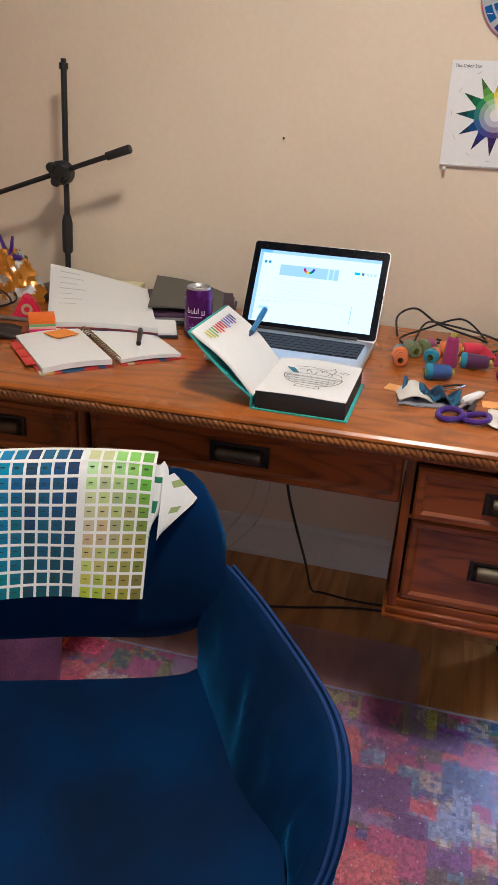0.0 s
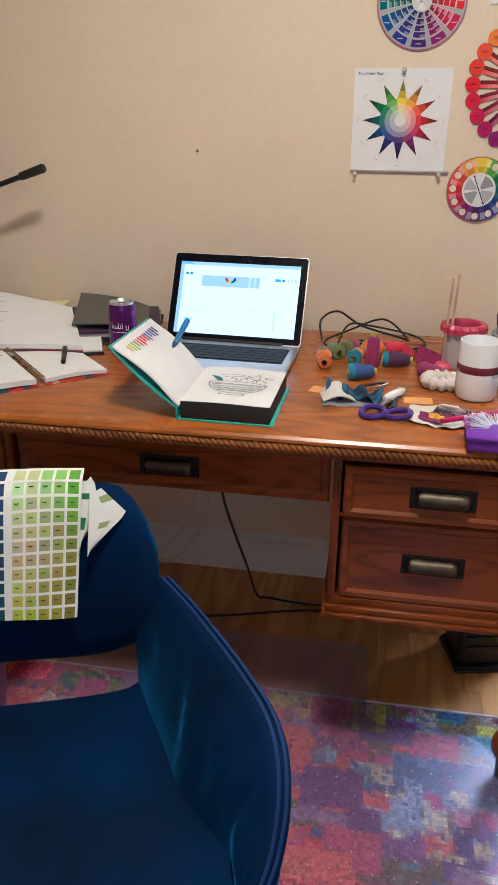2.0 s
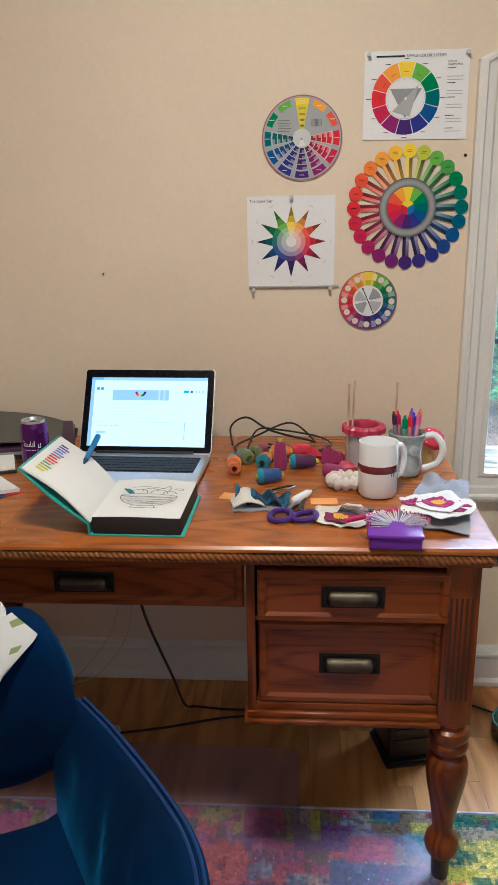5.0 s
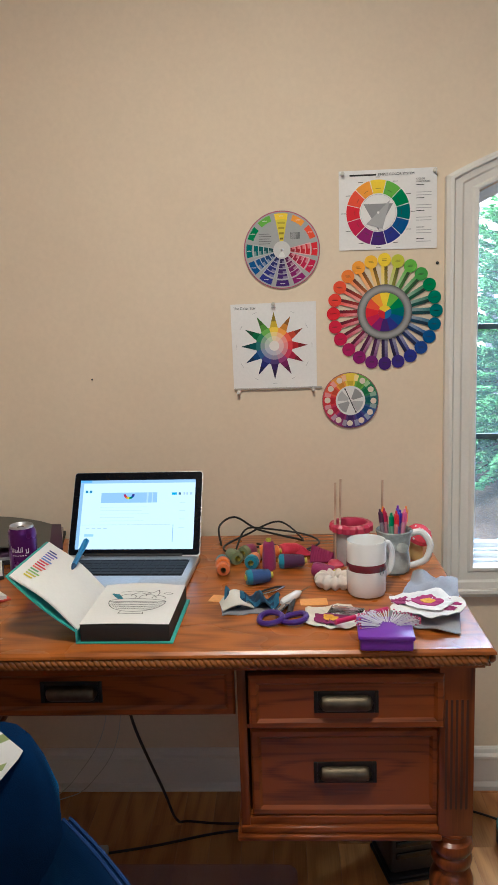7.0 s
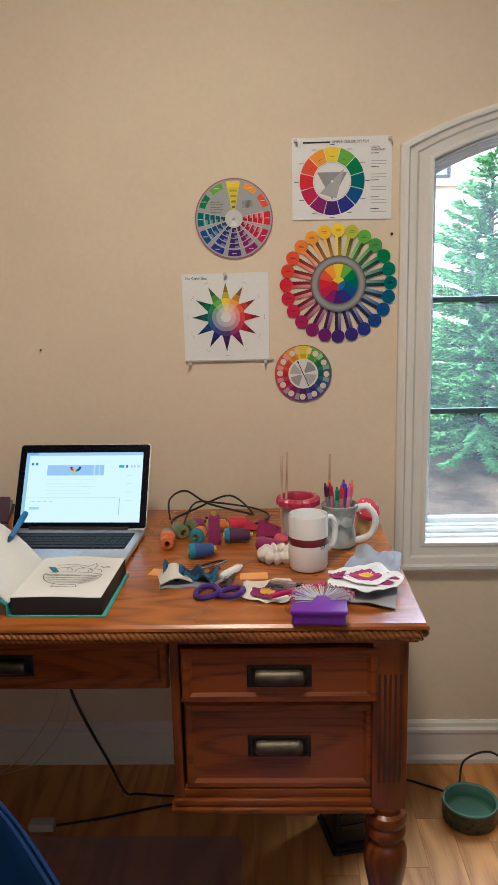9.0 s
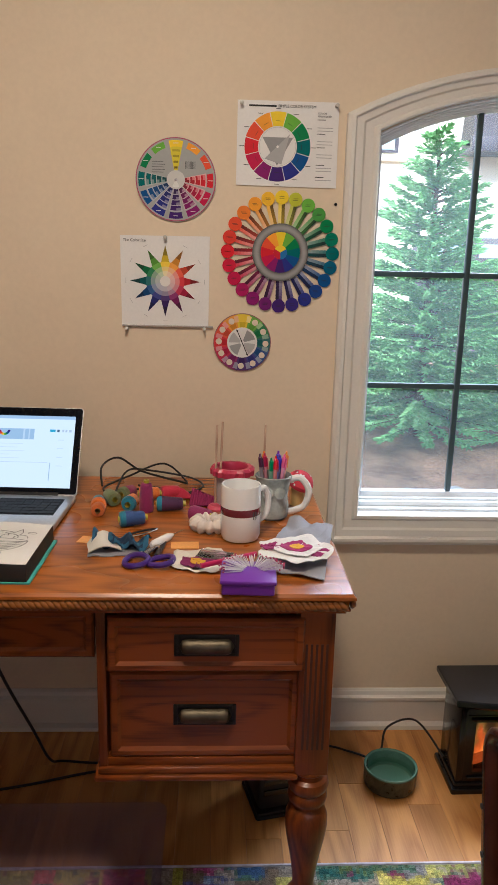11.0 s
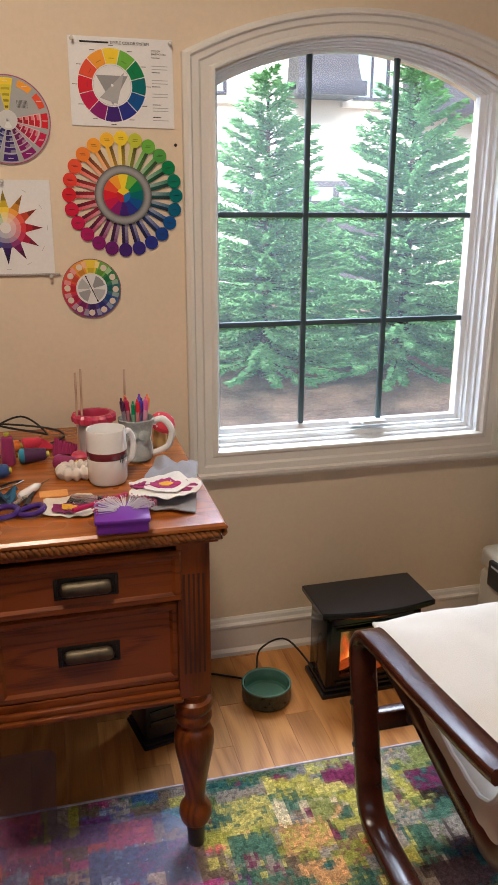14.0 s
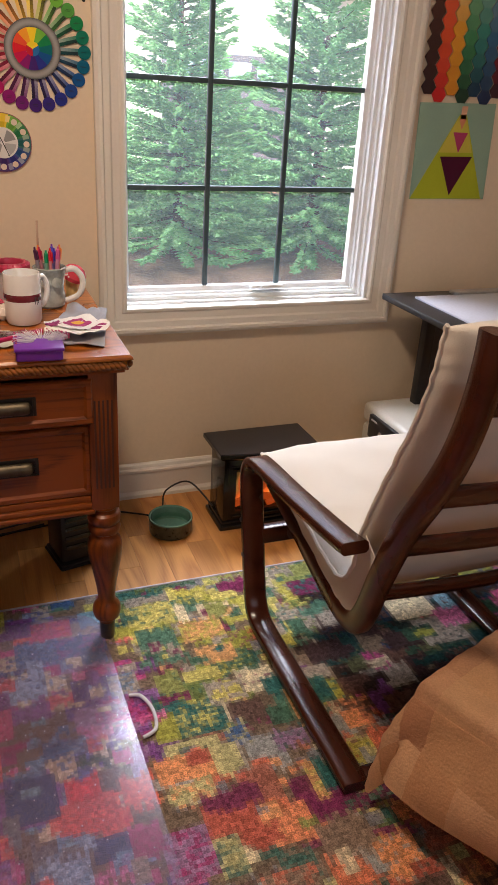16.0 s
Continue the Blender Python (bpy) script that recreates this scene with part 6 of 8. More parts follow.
def drafting_table():
    x0, x1, y0, y1, z = 1.542, 2.56, 1.34, 2.020, 0.690
    t = thing("work_table", (2.1, 1.75, 0), "charcoal topped work table with black steel legs under the sampler", "table")
    bm = nb()
    box(bm, x0, x1, y0, y1, z - 0.020, z, 0.003)
    part("tabletop", bm, M_CHARCOAL, t)
    for x in (x0 + 0.16, x1 - 0.05):
        for y in (y0 + 0.35, y1 - 0.06):
            bm = nb()
            box(bm, x - 0.018, x + 0.018, y - 0.018, y + 0.018, 0.0, z - 0.02, 0.003)
            part("leg", bm, M_BLACK, t)
    # added dark board that fills the dark region beneath the tabletop
    bm = nb()
    box(bm, x0 + 0.18, x1 - 0.07, y1 - 0.075, y1 - 0.045, 0.36, z - 0.02)
    part("back_panel", bm, M_CHARCOAL, t)
    bm = nb()
    box(bm, x0 + 0.075, x0 + 0.62, 1.44, 1.94, z, z + 0.007, 0.002)
    solo("drawing_pad", bm, mat("pale cutting pad", (0.62, 0.64, 0.72), 0.5, var=0.03), "pale grey-white drawing pad lying on the table", "pad")
    bm = nb()
    box(bm, x0 + 0.24, x0 + 0.75, 1.955, 1.99, z, z + 0.012, 0.003)
    solo("long_ruler", bm, M_ALU, "flat metal ruler lying along the table back", "ruler")


drafting_table()


def speaker():
    t = thing("floor_fan_heater", (0.515, 1.81, 0), "squat black plastic tower on a flared foot under the desk", "heater")
    m = rot((0.512, 1.812, 0), 12)
    bm = nb()
    for z0, z1, h0 in ((0.0, 0.010, 0.066), (0.010, 0.018, 0.062)):
        box(bm, -h0, h0, -h0 * 1.1, h0 * 1.1, z0, z1, 0.006, m)
    part("foot", bm, M_BLACK, t)
    bm = nb()
    box(bm, -0.058, 0.058, -0.060, 0.060, 0.018, 0.36, 0.012, m)
    part("body", bm, M_BLACK, t)
    bm = nb()
    for k in range(7):
        box(bm, -0.050 + 0.005, -0.044 + 0.005 + 0.08, -0.0635, -0.060, 0.06 + 0.03 * k, 0.075 + 0.03 * k, 0.001, m)
    part("grille", bm, M_GLOSSBLACK, t)


speaker()


def waste_bin():
    t = thing("waste_basket", (-0.66, 1.40, 0), "purple translucent mesh waste basket holding crumpled paper", "waste bin")
    bm = nb()
    c = (-0.655, 1.395, 0)
    lathe(bm, [(0.105, 0.001), (0.110, 0.0), (0.135, 0.27), (0.140, 0.275), (0.138, 0.282), (0.132, 0.279), (0.107, 0.006), (0.0, 0.004)], 36, Matrix.Translation(c), closed=True)
    part("basket", bm, M_MESHBIN, t)
    bm = nb()
    vs = bmesh.ops.create_icosphere(bm, subdivisions=3, radius=0.085)["verts"]
    for v in vs:
        v.co *= 1 + 0.35 * noise.noise(v.co * 28)
        v.co += Vector(c) + Vector((0.01, 0, 0.16))
    part("crumpled_paper", bm, M_PAPER, t, sharp=0.3)


waste_bin()


def quilt_stool():
    t = thing("footstool", (1.315, 0.595, 0), "low dark footstool behind the lounge chair", "footstool")
    m = rot((1.315, 0.595, 0), 20)
    bm = nb()
    box(bm, -0.27, 0.27, -0.24, 0.24, 0.06, 0.33, 0.03, m, 3)
    part("cushion", bm, mat("dark brown upholstery", (0.03, 0.022, 0.018), 0.9, fine=0.2), t)
    for sx in (-0.17, 0.17):
        for sy in (-0.15, 0.15):
            bm = nb()
            lathe(bm, [(0, 0), (0.016, 0), (0.022, 0.06), (0, 0.06)], 10, m @ Matrix.Translation((sx, sy, 0)))
            part("foot", bm, M_DARKWOOD, t)
    q = thing("patchwork_quilt", (1.315, 0.595, 0.33), "tan and orange patchwork quilt draped over a footstool", "quilt")
    W, D = 0.285, 0.255

    def drape(u, v):
        a, b = (u - 0.5) * 1.02, (v - 0.5) * 0.96
        x, y = max(-W, min(W, a)), max(-D, min(D, b))
        ox, oy = a - x, b - y
        hang = math.hypot(ox, oy)
        fl = 0.028 * math.sin(a * 13 + b * 9) * min(1, hang * 6)
        z = 0.345 - hang * 0.97 + 0.006 * noise.noise((a * 6, b * 6, 1))
        out = 0.16 * hang + abs(fl)
        k = 1 / (hang + 1e-6)
        return m @ Vector((x + ox * k * out, y + oy * k * out, max(z, 0.05)))
    rr = random.Random(7)
    tones = [hexrgb(h) for h in ("c0946a", "b88a62", "c69c74", "b4845c", "bd9068", "b28862", "c8a07c", "a8785a")]
    N = 11
    for i in range(N):
        for j in range(N):
            bm = nb()

            def patch(a, b):
                p = drape((i + a) / N, (j + b) / N)
                puff = 0.0035 * (math.sin(math.pi * a) * math.sin(math.pi * b)) ** 0.5 if 0 < a < 1 and 0 < b < 1 else 0.0
                away = (p - m @ Vector((0, 0, 0.12))).normalized()
                return p + away * (puff + 0.0012 * math.sin(a * 19))
            grid(bm, patch, 5, 5)
            paint(bm, bm.faces, mixrgb(rr.choice(tones), rr.choice(tones), 0.5))
            thicken(bm, 0.003)
            part("patch", bm, M_QUILT, q, sharp=1.5)
    for ob in (t, q):
        ob.location += Vector((-0.020, -0.028, 0))


quilt_stool()


def cable(name, pts, r, material, label, n=8):
    bm = nb()
    tube(bm, spline(pts, n), r, 6)
    return solo(name, bm, material, label, "cable", "cables")


cable("power_cable", [(-0.105, 1.60, 0.62), (-0.092, 1.62, 0.48), (-0.068, 1.80, 0.20), (-0.060, 1.92, 0.035), (-0.03, 1.955, 0.004), (0.10, 1.945, 0.004), (0.35, 1.97, 0.004), (0.60, 2.00, 0.004)], 0.0034, M_CABLE, "black power cable hanging from the desk to the floor")
cable("power_cable", [(-0.215, 1.825, 0.010), (-0.10, 1.86, 0.004), (0.05, 1.905, 0.004), (0.20, 1.93, 0.004), (0.45, 1.99, 0.004)], 0.0034, M_CABLE, "black power cable lying across the floor")
cable("power_cable", [(0.985, 1.93, 0.035), (0.93, 2.02, 0.085), (0.855, 2.035, 0.055), (0.835, 2.01, 0.004), (0.815, 1.97, 0.003)], 0.0030, M_CABLE, "black heater cable looping to the floor")
cable("power_cable", [(0.80, 1.955, 0.003), (0.74, 1.99, 0.004), (0.66, 2.02, 0.004), (0.45, 2.03, 0.004), (0.30, 2.0, 0.004)], 0.0030, M_CABLE, "black cable along the floor by the baseboard")
cable("thin_cord", [(-0.235, 2.05, 0.56), (-0.250, 2.05, 0.23), (-0.345, 2.045, 0.06), (-0.42, 2.03, 0.003)], 0.0013, M_CORD, "thin pale cord hanging behind the desk")
cable("thin_cord", [(-0.190, 2.05, 0.56), (-0.215, 2.05, 0.20), (-0.30, 2.04, 0.05), (-0.38, 2.04, 0.004), (-0.46, 2.02, 0.003)], 0.0013, M_CORD, "thin pale cord curling to the floor")
bm = nb()
box(bm, -0.275, -0.212, 1.803, 1.835, 0.0, 0.022, 0.005, None)
solo("plug_block", bm, mat("pale plug plastic", (0.55, 0.53, 0.47), 0.4), "pale plug block on the floor under the desk", "plug")

# ---------------------------------------------------------------- on the desk
TOP = DZ


def col_part(name, bm, rgb, parent, material=None, label="", sharp=0.6):
    paint(bm, bm.faces, rgb)
    return part(name, bm, material or M_PLASTIC, parent, label, sharp)


def laptop():
    m = rot((-0.170, 1.840, TOP), -2.6)
    t = thing("laptop", (-0.170, 1.72, TOP), "open silver laptop with a bright web page on its screen", "laptop")
    W = 0.1625
    bm = nb()
    box(bm, -W, W, -0.246, 0.0, 0.003, 0.0155, 0.004, m, 3)
    part("base", bm, M_ALU, t, "aluminium keyboard deck")
    bm = nb()
    box(bm, -0.144, 0.144, -0.141, -0.030, 0.0150, 0.0157, 0.0, m)
    part("key_bed", bm, M_KEY, t)
    bm = nb()
    box(bm, -0.055, 0.055, -0.236, -0.152, 0.0150, 0.0158, 0.0003, m)
    part("trackpad", bm, M_ALU, t, "grey glass trackpad")
    rows = [(14, 0.008), (14, 0.0176), (14, 0.0176), (13, 0.0176), (12, 0.0176), (10, 0.0176)]
    meshes = {}
    y = -0.033
    for n, h in rows:
        pitch = 0.282 / n
        for k in range(n):
            key = (n, h)
            wide = pitch * (4.4 if n == 10 and k == 4 else 0.62 if n == 10 else 1.0)
            if n == 10:
                xs = [0, 0.62, 1.24, 1.86, 2.6, 6.9, 7.6, 8.3, 8.95, 9.5]
                x0, key = -0.141 + pitch * xs[k], (n, h, k == 4)
            else:
                x0 = -0.141 + pitch * k
            if key not in meshes:
                bm = nb()
                box(bm, 0.0008, wide - 0.0014, -h + 0.0012, 0, 0.0155, 0.0172, 0.0006, None, 1)
                me = finish(bm, "key")
                me.materials.append(M_KEY)
                meshes[key] = me
            ob = new("key", meshes[key])
            ob.parent = t
            ob.matrix_parent_inverse = Matrix.Translation(-WHERE[t.name])
            ob.matrix_basis = m @ Matrix.Translation((x0, y, 0))
        y -= h + 0.0012
    tilt = 29.6
    ml = m @ Matrix.Translation((0, 0.001, 0.014)) @ pose(0, 0, 0, -tilt, 0, 0)
    H = 0.2130
    bm = nb()
    def rounded(w0, w1, h0, h1, r, y0, y1):
        pts = []
        for cx, cz, a0 in ((w1 - r, h1 - r, 0), (w0 + r, h1 - r, 90), (w0 + r, h0 + r, 180), (w1 - r, h0 + r, 270)):
            pts += [(cx + r * math.cos(radians(a0 + 15 * i)), cz + r * math.sin(radians(a0 + 15 * i))) for i in range(7)]
        va, vb = [bm.verts.new(ml @ Vector((x, y0, z))) for x, z in pts], [bm.verts.new(ml @ Vector((x, y1, z))) for x, z in pts]
        bm.faces.new(va), bm.faces.new(vb)
        for i in range(len(pts)):
            j = (i + 1) % len(pts)
            bm.faces.new((va[i], va[j], vb[j], vb[i]))
    rounded(-W, W, 0.0, H, 0.008, 0.0, 0.006)
    lid = part("lid", bm, M_ALU, t, "aluminium screen lid")
    bm = nb()
    rounded(-W + 0.0015, W - 0.0015, 0.003, H - 0.0015, 0.0068, -0.0012, 0.0004)
    part("bezel", bm, M_BEZEL, lid, "glossy black bezel")
    bm = nb()
    tube(bm, [m @ Vector((-0.12, 0.004, 0.014)), m @ Vector((0.12, 0.004, 0.014))], 0.007, 10)
    part("hinge", bm, M_BLACK, t)
    sx0, sx1, sz0, sz1 = -0.1455, 0.1455, 0.017, 0.1915
    bm = nb()

    def area(u0, u1, v0, v1, rgb, lift):
        f = bm.faces.new([bm.verts.new(ml @ Vector((sx0 + (sx1 - sx0) * u, -0.0016 - 0.0002 * lift, sz0 + (sz1 - sz0) * v))) for u, v in ((u0, v0), (u1, v0), (u1, v1), (u0, v1))])
        paint(bm, [f], rgb)
    page, grey = (0.86, 0.95, 1.0), (0.55, 0.62, 0.70)
    area(0, 1, 0, 1, page, 0)
    area(0, 1, 0.955, 1, (0.45, 0.60, 0.75), 1)
    area(0, 0.10, 0.965, 1, (0.2, 0.45, 0.75), 2)
    area(0.0, 0.030, 0, 0.955, (0.40, 0.55, 0.66), 1)
    for u in (0.05, 0.085):
        area(u, u + 0.022, 0.815, 0.85, (0.03, 0.22, 0.40), 2)
    area(0.19, 0.675, 0.665, 0.815, (0.42, 0.58, 0.72), 2)
    area(0.585, 0.60, 0.665, 0.815, (0.62, 0.74, 0.84), 3)
    area(0.63, 0.64, 0.665, 0.815, (0.62, 0.74, 0.84), 3)
    for i in range(10):
        a0, a1 = radians(180 + 18 * i), radians(180 + 18 * (i + 1))
        pts = [(0.432 + r * math.cos(a), 0.79 + r * 1.55 * math.sin(a)) for r, a in ((0.028, a0), (0.048, a0), (0.048, a1), (0.028, a1))]
        f = bm.faces.new([bm.verts.new(ml @ Vector((sx0 + (sx1 - sx0) * u, -0.0026, sz0 + (sz1 - sz0) * v))) for u, v in pts])
        paint(bm, [f], hue(i / 10 + 0.6))
    for k, (u, w) in enumerate(((0.19, 0.40), (0.19, 0.36), (0.19, 0.42), (0.19, 0.30), (0.19, 0.38))):
        area(u, u + w, 0.60 - 0.05 * k, 0.606 - 0.05 * k, (0.70, 0.78, 0.84), 2)
    for u, w, c in ((0.80, 0.045, (0.05, 0.42, 0.62)), (0.858, 0.02, (0.08, 0.14, 0.2)), (0.90, 0.015, grey), (0.925, 0.015, grey), (0.955, 0.02, grey)):
        area(u, u + w, 0.775, 0.81, c, 2)
    area(0.03, 0.80, 0.345, 0.349, grey, 2)
    area(0.82, 0.826, 0.10, 0.345, (0.42, 0.55, 0.66), 2)
    area(0.07, 0.15, 0.18, 0.215, (0.45, 0.66, 0.78), 2)
    for k in range(4):
        area(0.08 + 0.05 * k, 0.11 + 0.05 * k, 0.29, 0.30, grey, 2)
        area(0.87, 0.92, 0.66 - 0.12 * k, 0.667 - 0.12 * k, (0.66, 0.75, 0.82), 2)
    part("screen", bm, M_SCREEN, lid, "bright web page in white and pale blue")


laptop()


def sketchbook():
    t = thing("sketchbook", (-0.07, 1.43, TOP), "open square sketchbook, black page edges and teal cover, basket drawing", "book")
    x0, x1, y0, y1, z1 = -0.147, 0.012, 1.341, 1.535, 0.7995
    bm = nb()
    box(bm, x0 + 0.002, x1 - 0.003, y0 + 0.003, y1 - 0.003, TOP + 0.003, z1 - 0.001, 0.001)
    part("page_block", bm, mat("black page edges", (0.014, 0.013, 0.013), 0.6, fine=0.3, fscale=900, stretch=(1, 1, 6)), t, "black edged page block")
    bm = nb()
    def page(u, v):
        return Vector((x0 + 0.001 + (x1 - x0 - 0.004) * u, y0 + 0.003 + (y1 - y0 - 0.006) * v, z1 + 0.0042 * math.sin(math.pi * min(1, u * 1.15)) * (0.35 + 0.65 * v)))
    grid(bm, page, 16, 6)
    thicken(bm, 0.0006)
    part("page", bm, M_PAPER, t, "white page with an ink drawing", sharp=1.2)
    teal = mat("teal cover cloth", (0.07, 0.36, 0.32), 0.6)
    bm = nb()
    box(bm, x0 - 0.004, x1 + 0.003, y0, y1 + 0.002, TOP, TOP + 0.003, 0.001)
    box(bm, x0 - 0.006, x0 - 0.003, y0, y1 + 0.002, TOP, TOP + 0.026, 0.001)
    part("cover", bm, teal, t)
    hn, hf = Vector((x0 - 0.003, y0, TOP + 0.022)), Vector((x0 - 0.003, y1 + 0.002, TOP + 0.022))
    on, of = Vector((-0.270, 1.352, 0.884)), Vector((-0.268, 1.558, 0.882))
    def flap(u, v, lift=0.0, inset=0.0):
        p = hn.lerp(hf, v).lerp(on.lerp(of, v), u)
        nrm = (on - hn).cross(hf - hn).normalized()
        if nrm.z < 0:
            nrm = -nrm
        return p + nrm * (lift - 0.010 * math.sin(math.pi * u) * 0.5)
    bm = nb()
    grid(bm, lambda u, v: flap(u, v), 8, 4)
    thicken(bm, 0.0022)
    part("front_cover", bm, teal, t, "raised teal front cover")
    bm = nb()
    def leafp(u, v):
        return flap(0.0 + 0.97 * u, 0.015 + 0.97 * v, 0.004 + 0.012 * math.sin(math.pi * u) ** 1.2)
    grid(bm, leafp, 14, 4)
    thicken(bm, 0.003)
    part("inside_page", bm, M_PAPER, t, "white inside page with marker test strokes", sharp=1.2)
    cols = ["d9c93a", "c9c04a", "8fbf6a", "6fae7a", "d9705a", "d03a4a", "c8305a", "d0485a", "6f8fd0", "5a78c0", "7a6ab8", "4a4aa0", "3a3a78"]
    for k, h in enumerate(cols):
        v = 0.14 + 0.056 * k
        bm = nb()
        ln = 0.055 + 0.03 * ((k * 7) % 3) / 3
        f = bm.faces.new([bm.verts.new(leafp(0.90 - du * 1.0, v + dv) + Vector((0.0004, 0, 0.0012))) for du, dv in ((0, 0), (0, 0.030), (ln * 2, 0.030), (ln * 2, 0))])
        col_part("marker_stroke", bm, hexrgb(h), t, M_PRINT)
    # the drawing: a basket of fruit
    ink = nb()
    cx, cy = -0.066, 1.432
    def pg(x, y):
        u, v = (x - x0 - 0.001) / (x1 - x0 - 0.004), (y - y0 - 0.003) / (y1 - y0 - 0.006)
        return page(min(max(u, 0), 1), min(max(v, 0), 1)) + Vector((0, 0, 0.0010))
    def line(pts, w=0.0007):
        pts = [pg(cx + a, cy + b) for a, b in pts]
        for p, q in zip(pts, pts[1:]):
            d = (q - p)
            s = Vector((-d.y, d.x, 0)).normalized() * w
            ink.faces.new([ink.verts.new(v) for v in (p - s, q - s, q + s, p + s)])
    def arc(x, y, rx, ry, a0, a1, n=18, w=0.0007):
        line([(x + rx * math.cos(radians(a0 + (a1 - a0) * i / n)), y + ry * math.sin(radians(a0 + (a1 - a0) * i / n))) for i in range(n + 1)], w)
    arc(0, 0.012, 0.052, 0.052, 180, 360)
    arc(0, 0.012, 0.052, 0.007, 0, 360)
    for k in range(4):
        y = 0.003 - 0.010 * k
        half = 0.050 * math.sqrt(max(0.05, 1 - ((0.012 - y) / 0.052) ** 2))
        n = int(half / 0.0042)
        for i in range(-n, n + 1):
            arc(i * 0.0040, y, 0.0016, 0.0022, 180, 360, 4, 0.0006)
        line([(-half, y + 0.004), (half, y + 0.004)], 0.0004)
    line([(-0.020, -0.040), (-0.023, -0.048), (0.022, -0.048), (0.019, -0.040)])
    for x, y, r in ((-0.022, 0.026, 0.016), (-0.002, 0.034, 0.014), (0.016, 0.026, 0.015), (0.036, 0.026, 0.012)):
        arc(x, y, r, r * 0.9, -10, 200)
    line([(0.010, 0.040), (0.022, 0.050), (0.030, 0.064), (0.034, 0.050), (0.032, 0.036)])
    line([(-0.040, 0.052), (-0.015, 0.056), (0.008, 0.052), (0.020, 0.048)])
    arc(0.050, 0.050, 0.008, 0.004, 0, 360, 10)
    me = finish(ink, "drawing")
    me.materials.append(M_INK)
    ob = new("drawing", me)
    ob.parent, ob.matrix_parent_inverse = t, Matrix.Translation(-WHERE[t.name])
    bm = nb()
    for k in range(3):
        a = [(-0.056 + 0.005 * k, 0.046 - 0.002 * k), (-0.052 + 0.005 * k, 0.048 - 0.002 * k), (-0.034 + 0.003 * k, 0.020), (-0.038 + 0.003 * k, 0.018)]
        bm.faces.new([bm.verts.new(pg(cx + x, cy + y)) for x, y in a])
    part("coloured_banana", bm, mat("teal marker", (0.03, 0.20, 0.28), 0.7), t, "banana coloured in teal")
    p = thing("marker_pen", flap(0.42, 0.9), "bright blue marker pen resting on the book flap", "pen")
    a, b = Vector((-0.196, 1.50, 0.843)), Vector((-0.193, 1.580, 0.868))
    d = (b - a).normalized()
    bm = nb()
    tube(bm, [a + d * 0.012, a + d * 0.055], 0.0052, 12)
    col_part("barrel", bm, hexrgb("3f7fb8"), p)
    bm = nb()
    tube(bm, [a + d * 0.055, a + d * 0.060, b + d * 0.010, b + d * 0.012], [0.0052, 0.0060, 0.0058, 0.004], 12)
    col_part("cap", bm, hexrgb("2f7fc0"), p)
    bm = nb()
    tube(bm, [a - d * 0.004, a + d * 0.004, a + d * 0.012], [0.0012, 0.003, 0.005], 10)
    col_part("tip", bm, hexrgb("2a4a70"), p)


sketchbook()


def drink_can():
    c = (-0.362, 1.690, TOP)
    t = thing("drink_can", c, "purple aluminium drink can with silver top", "can")
    bm = nb()
    lathe(bm, [(0.020, 0.003), (0.026, 0.0), (0.0295, 0.004), (0.0328, 0.013), (0.0330, 0.018), (0.0330, 0.103), (0.0320, 0.108), (0.0278, 0.1165)], 36, Matrix.Translation(c), closed=True)
    part("body", bm, mat("purple can print", (0.095, 0.012, 0.15), 0.28, metal=0.55, var=0.06, bump=0), t, "metallic purple printed body")
    bm = nb()
    lathe(bm, [(0.0278, 0.1165), (0.0275, 0.1215), (0.0265, 0.1225), (0.0255, 0.1205), (0.0235, 0.1165), (0.0, 0.1168)], 36, Matrix.Translation(c), closed=True)
    lid = part("lid", bm, M_ALU, t)
    bm = nb()
    lathe(bm, [(0.0, 0.1175), (0.0095, 0.1175), (0.0095, 0.1185), (0, 0.1188)], 14, Matrix.Translation((c[0], c[1] - 0.006, c[2])) @ Matrix.Diagonal((0.8, 1.2, 1, 1)))
    part("tab", bm, M_BLACK, lid)
    # the brand mark as plain shapes
    bm = nb()
    def wrap(a, z, r=0.0333):
        return Vector((c[0] + r * math.sin(radians(a)), c[1] - r * math.cos(radians(a)), c[2] + z))
    def stroke(a0, a1, z0, z1):
        n = 4
        for i in range(n):
            bm.faces.new([bm.verts.new(wrap(a, z)) for a, z in ((a0 + (a1 - a0) * i / n, z0), (a0 + (a1 - a0) * (i + 1) / n, z0), (a0 + (a1 - a0) * (i + 1) / n, z1), (a0 + (a1 - a0) * i / n, z1))])
    off = 6
    for k, (w, z0, z1) in enumerate(((12, 0.064, 0.073), (12, 0.064, 0.071), (12, 0.064, 0.073), (3, 0.064, 0.077), (12, 0.060, 0.071))):
        a = off - 34 + 15 * k
        stroke(a, a + 2.6, z0, z1 + (0.004 if k in (0, 2) else 0))
        if w > 3:
            stroke(a + w - 2.6, a + w, z0, z1)
            stroke(a, a + w, z0, z0 + 0.0016)
    for k in range(6):
        stroke(off - 30 + 10 * k, off - 23 + 10 * k, 0.0545, 0.0560)
    for k in range(4):
        stroke(off - 26 + 14 * k, off - 16 + 14 * k, 0.030, 0.0312)
    part("mark", bm, mat("white can ink", (0.7, 0.68, 0.72), 0.4, bump=0), t, "white maker's mark shapes")["kind"] = "stuff"


drink_can()


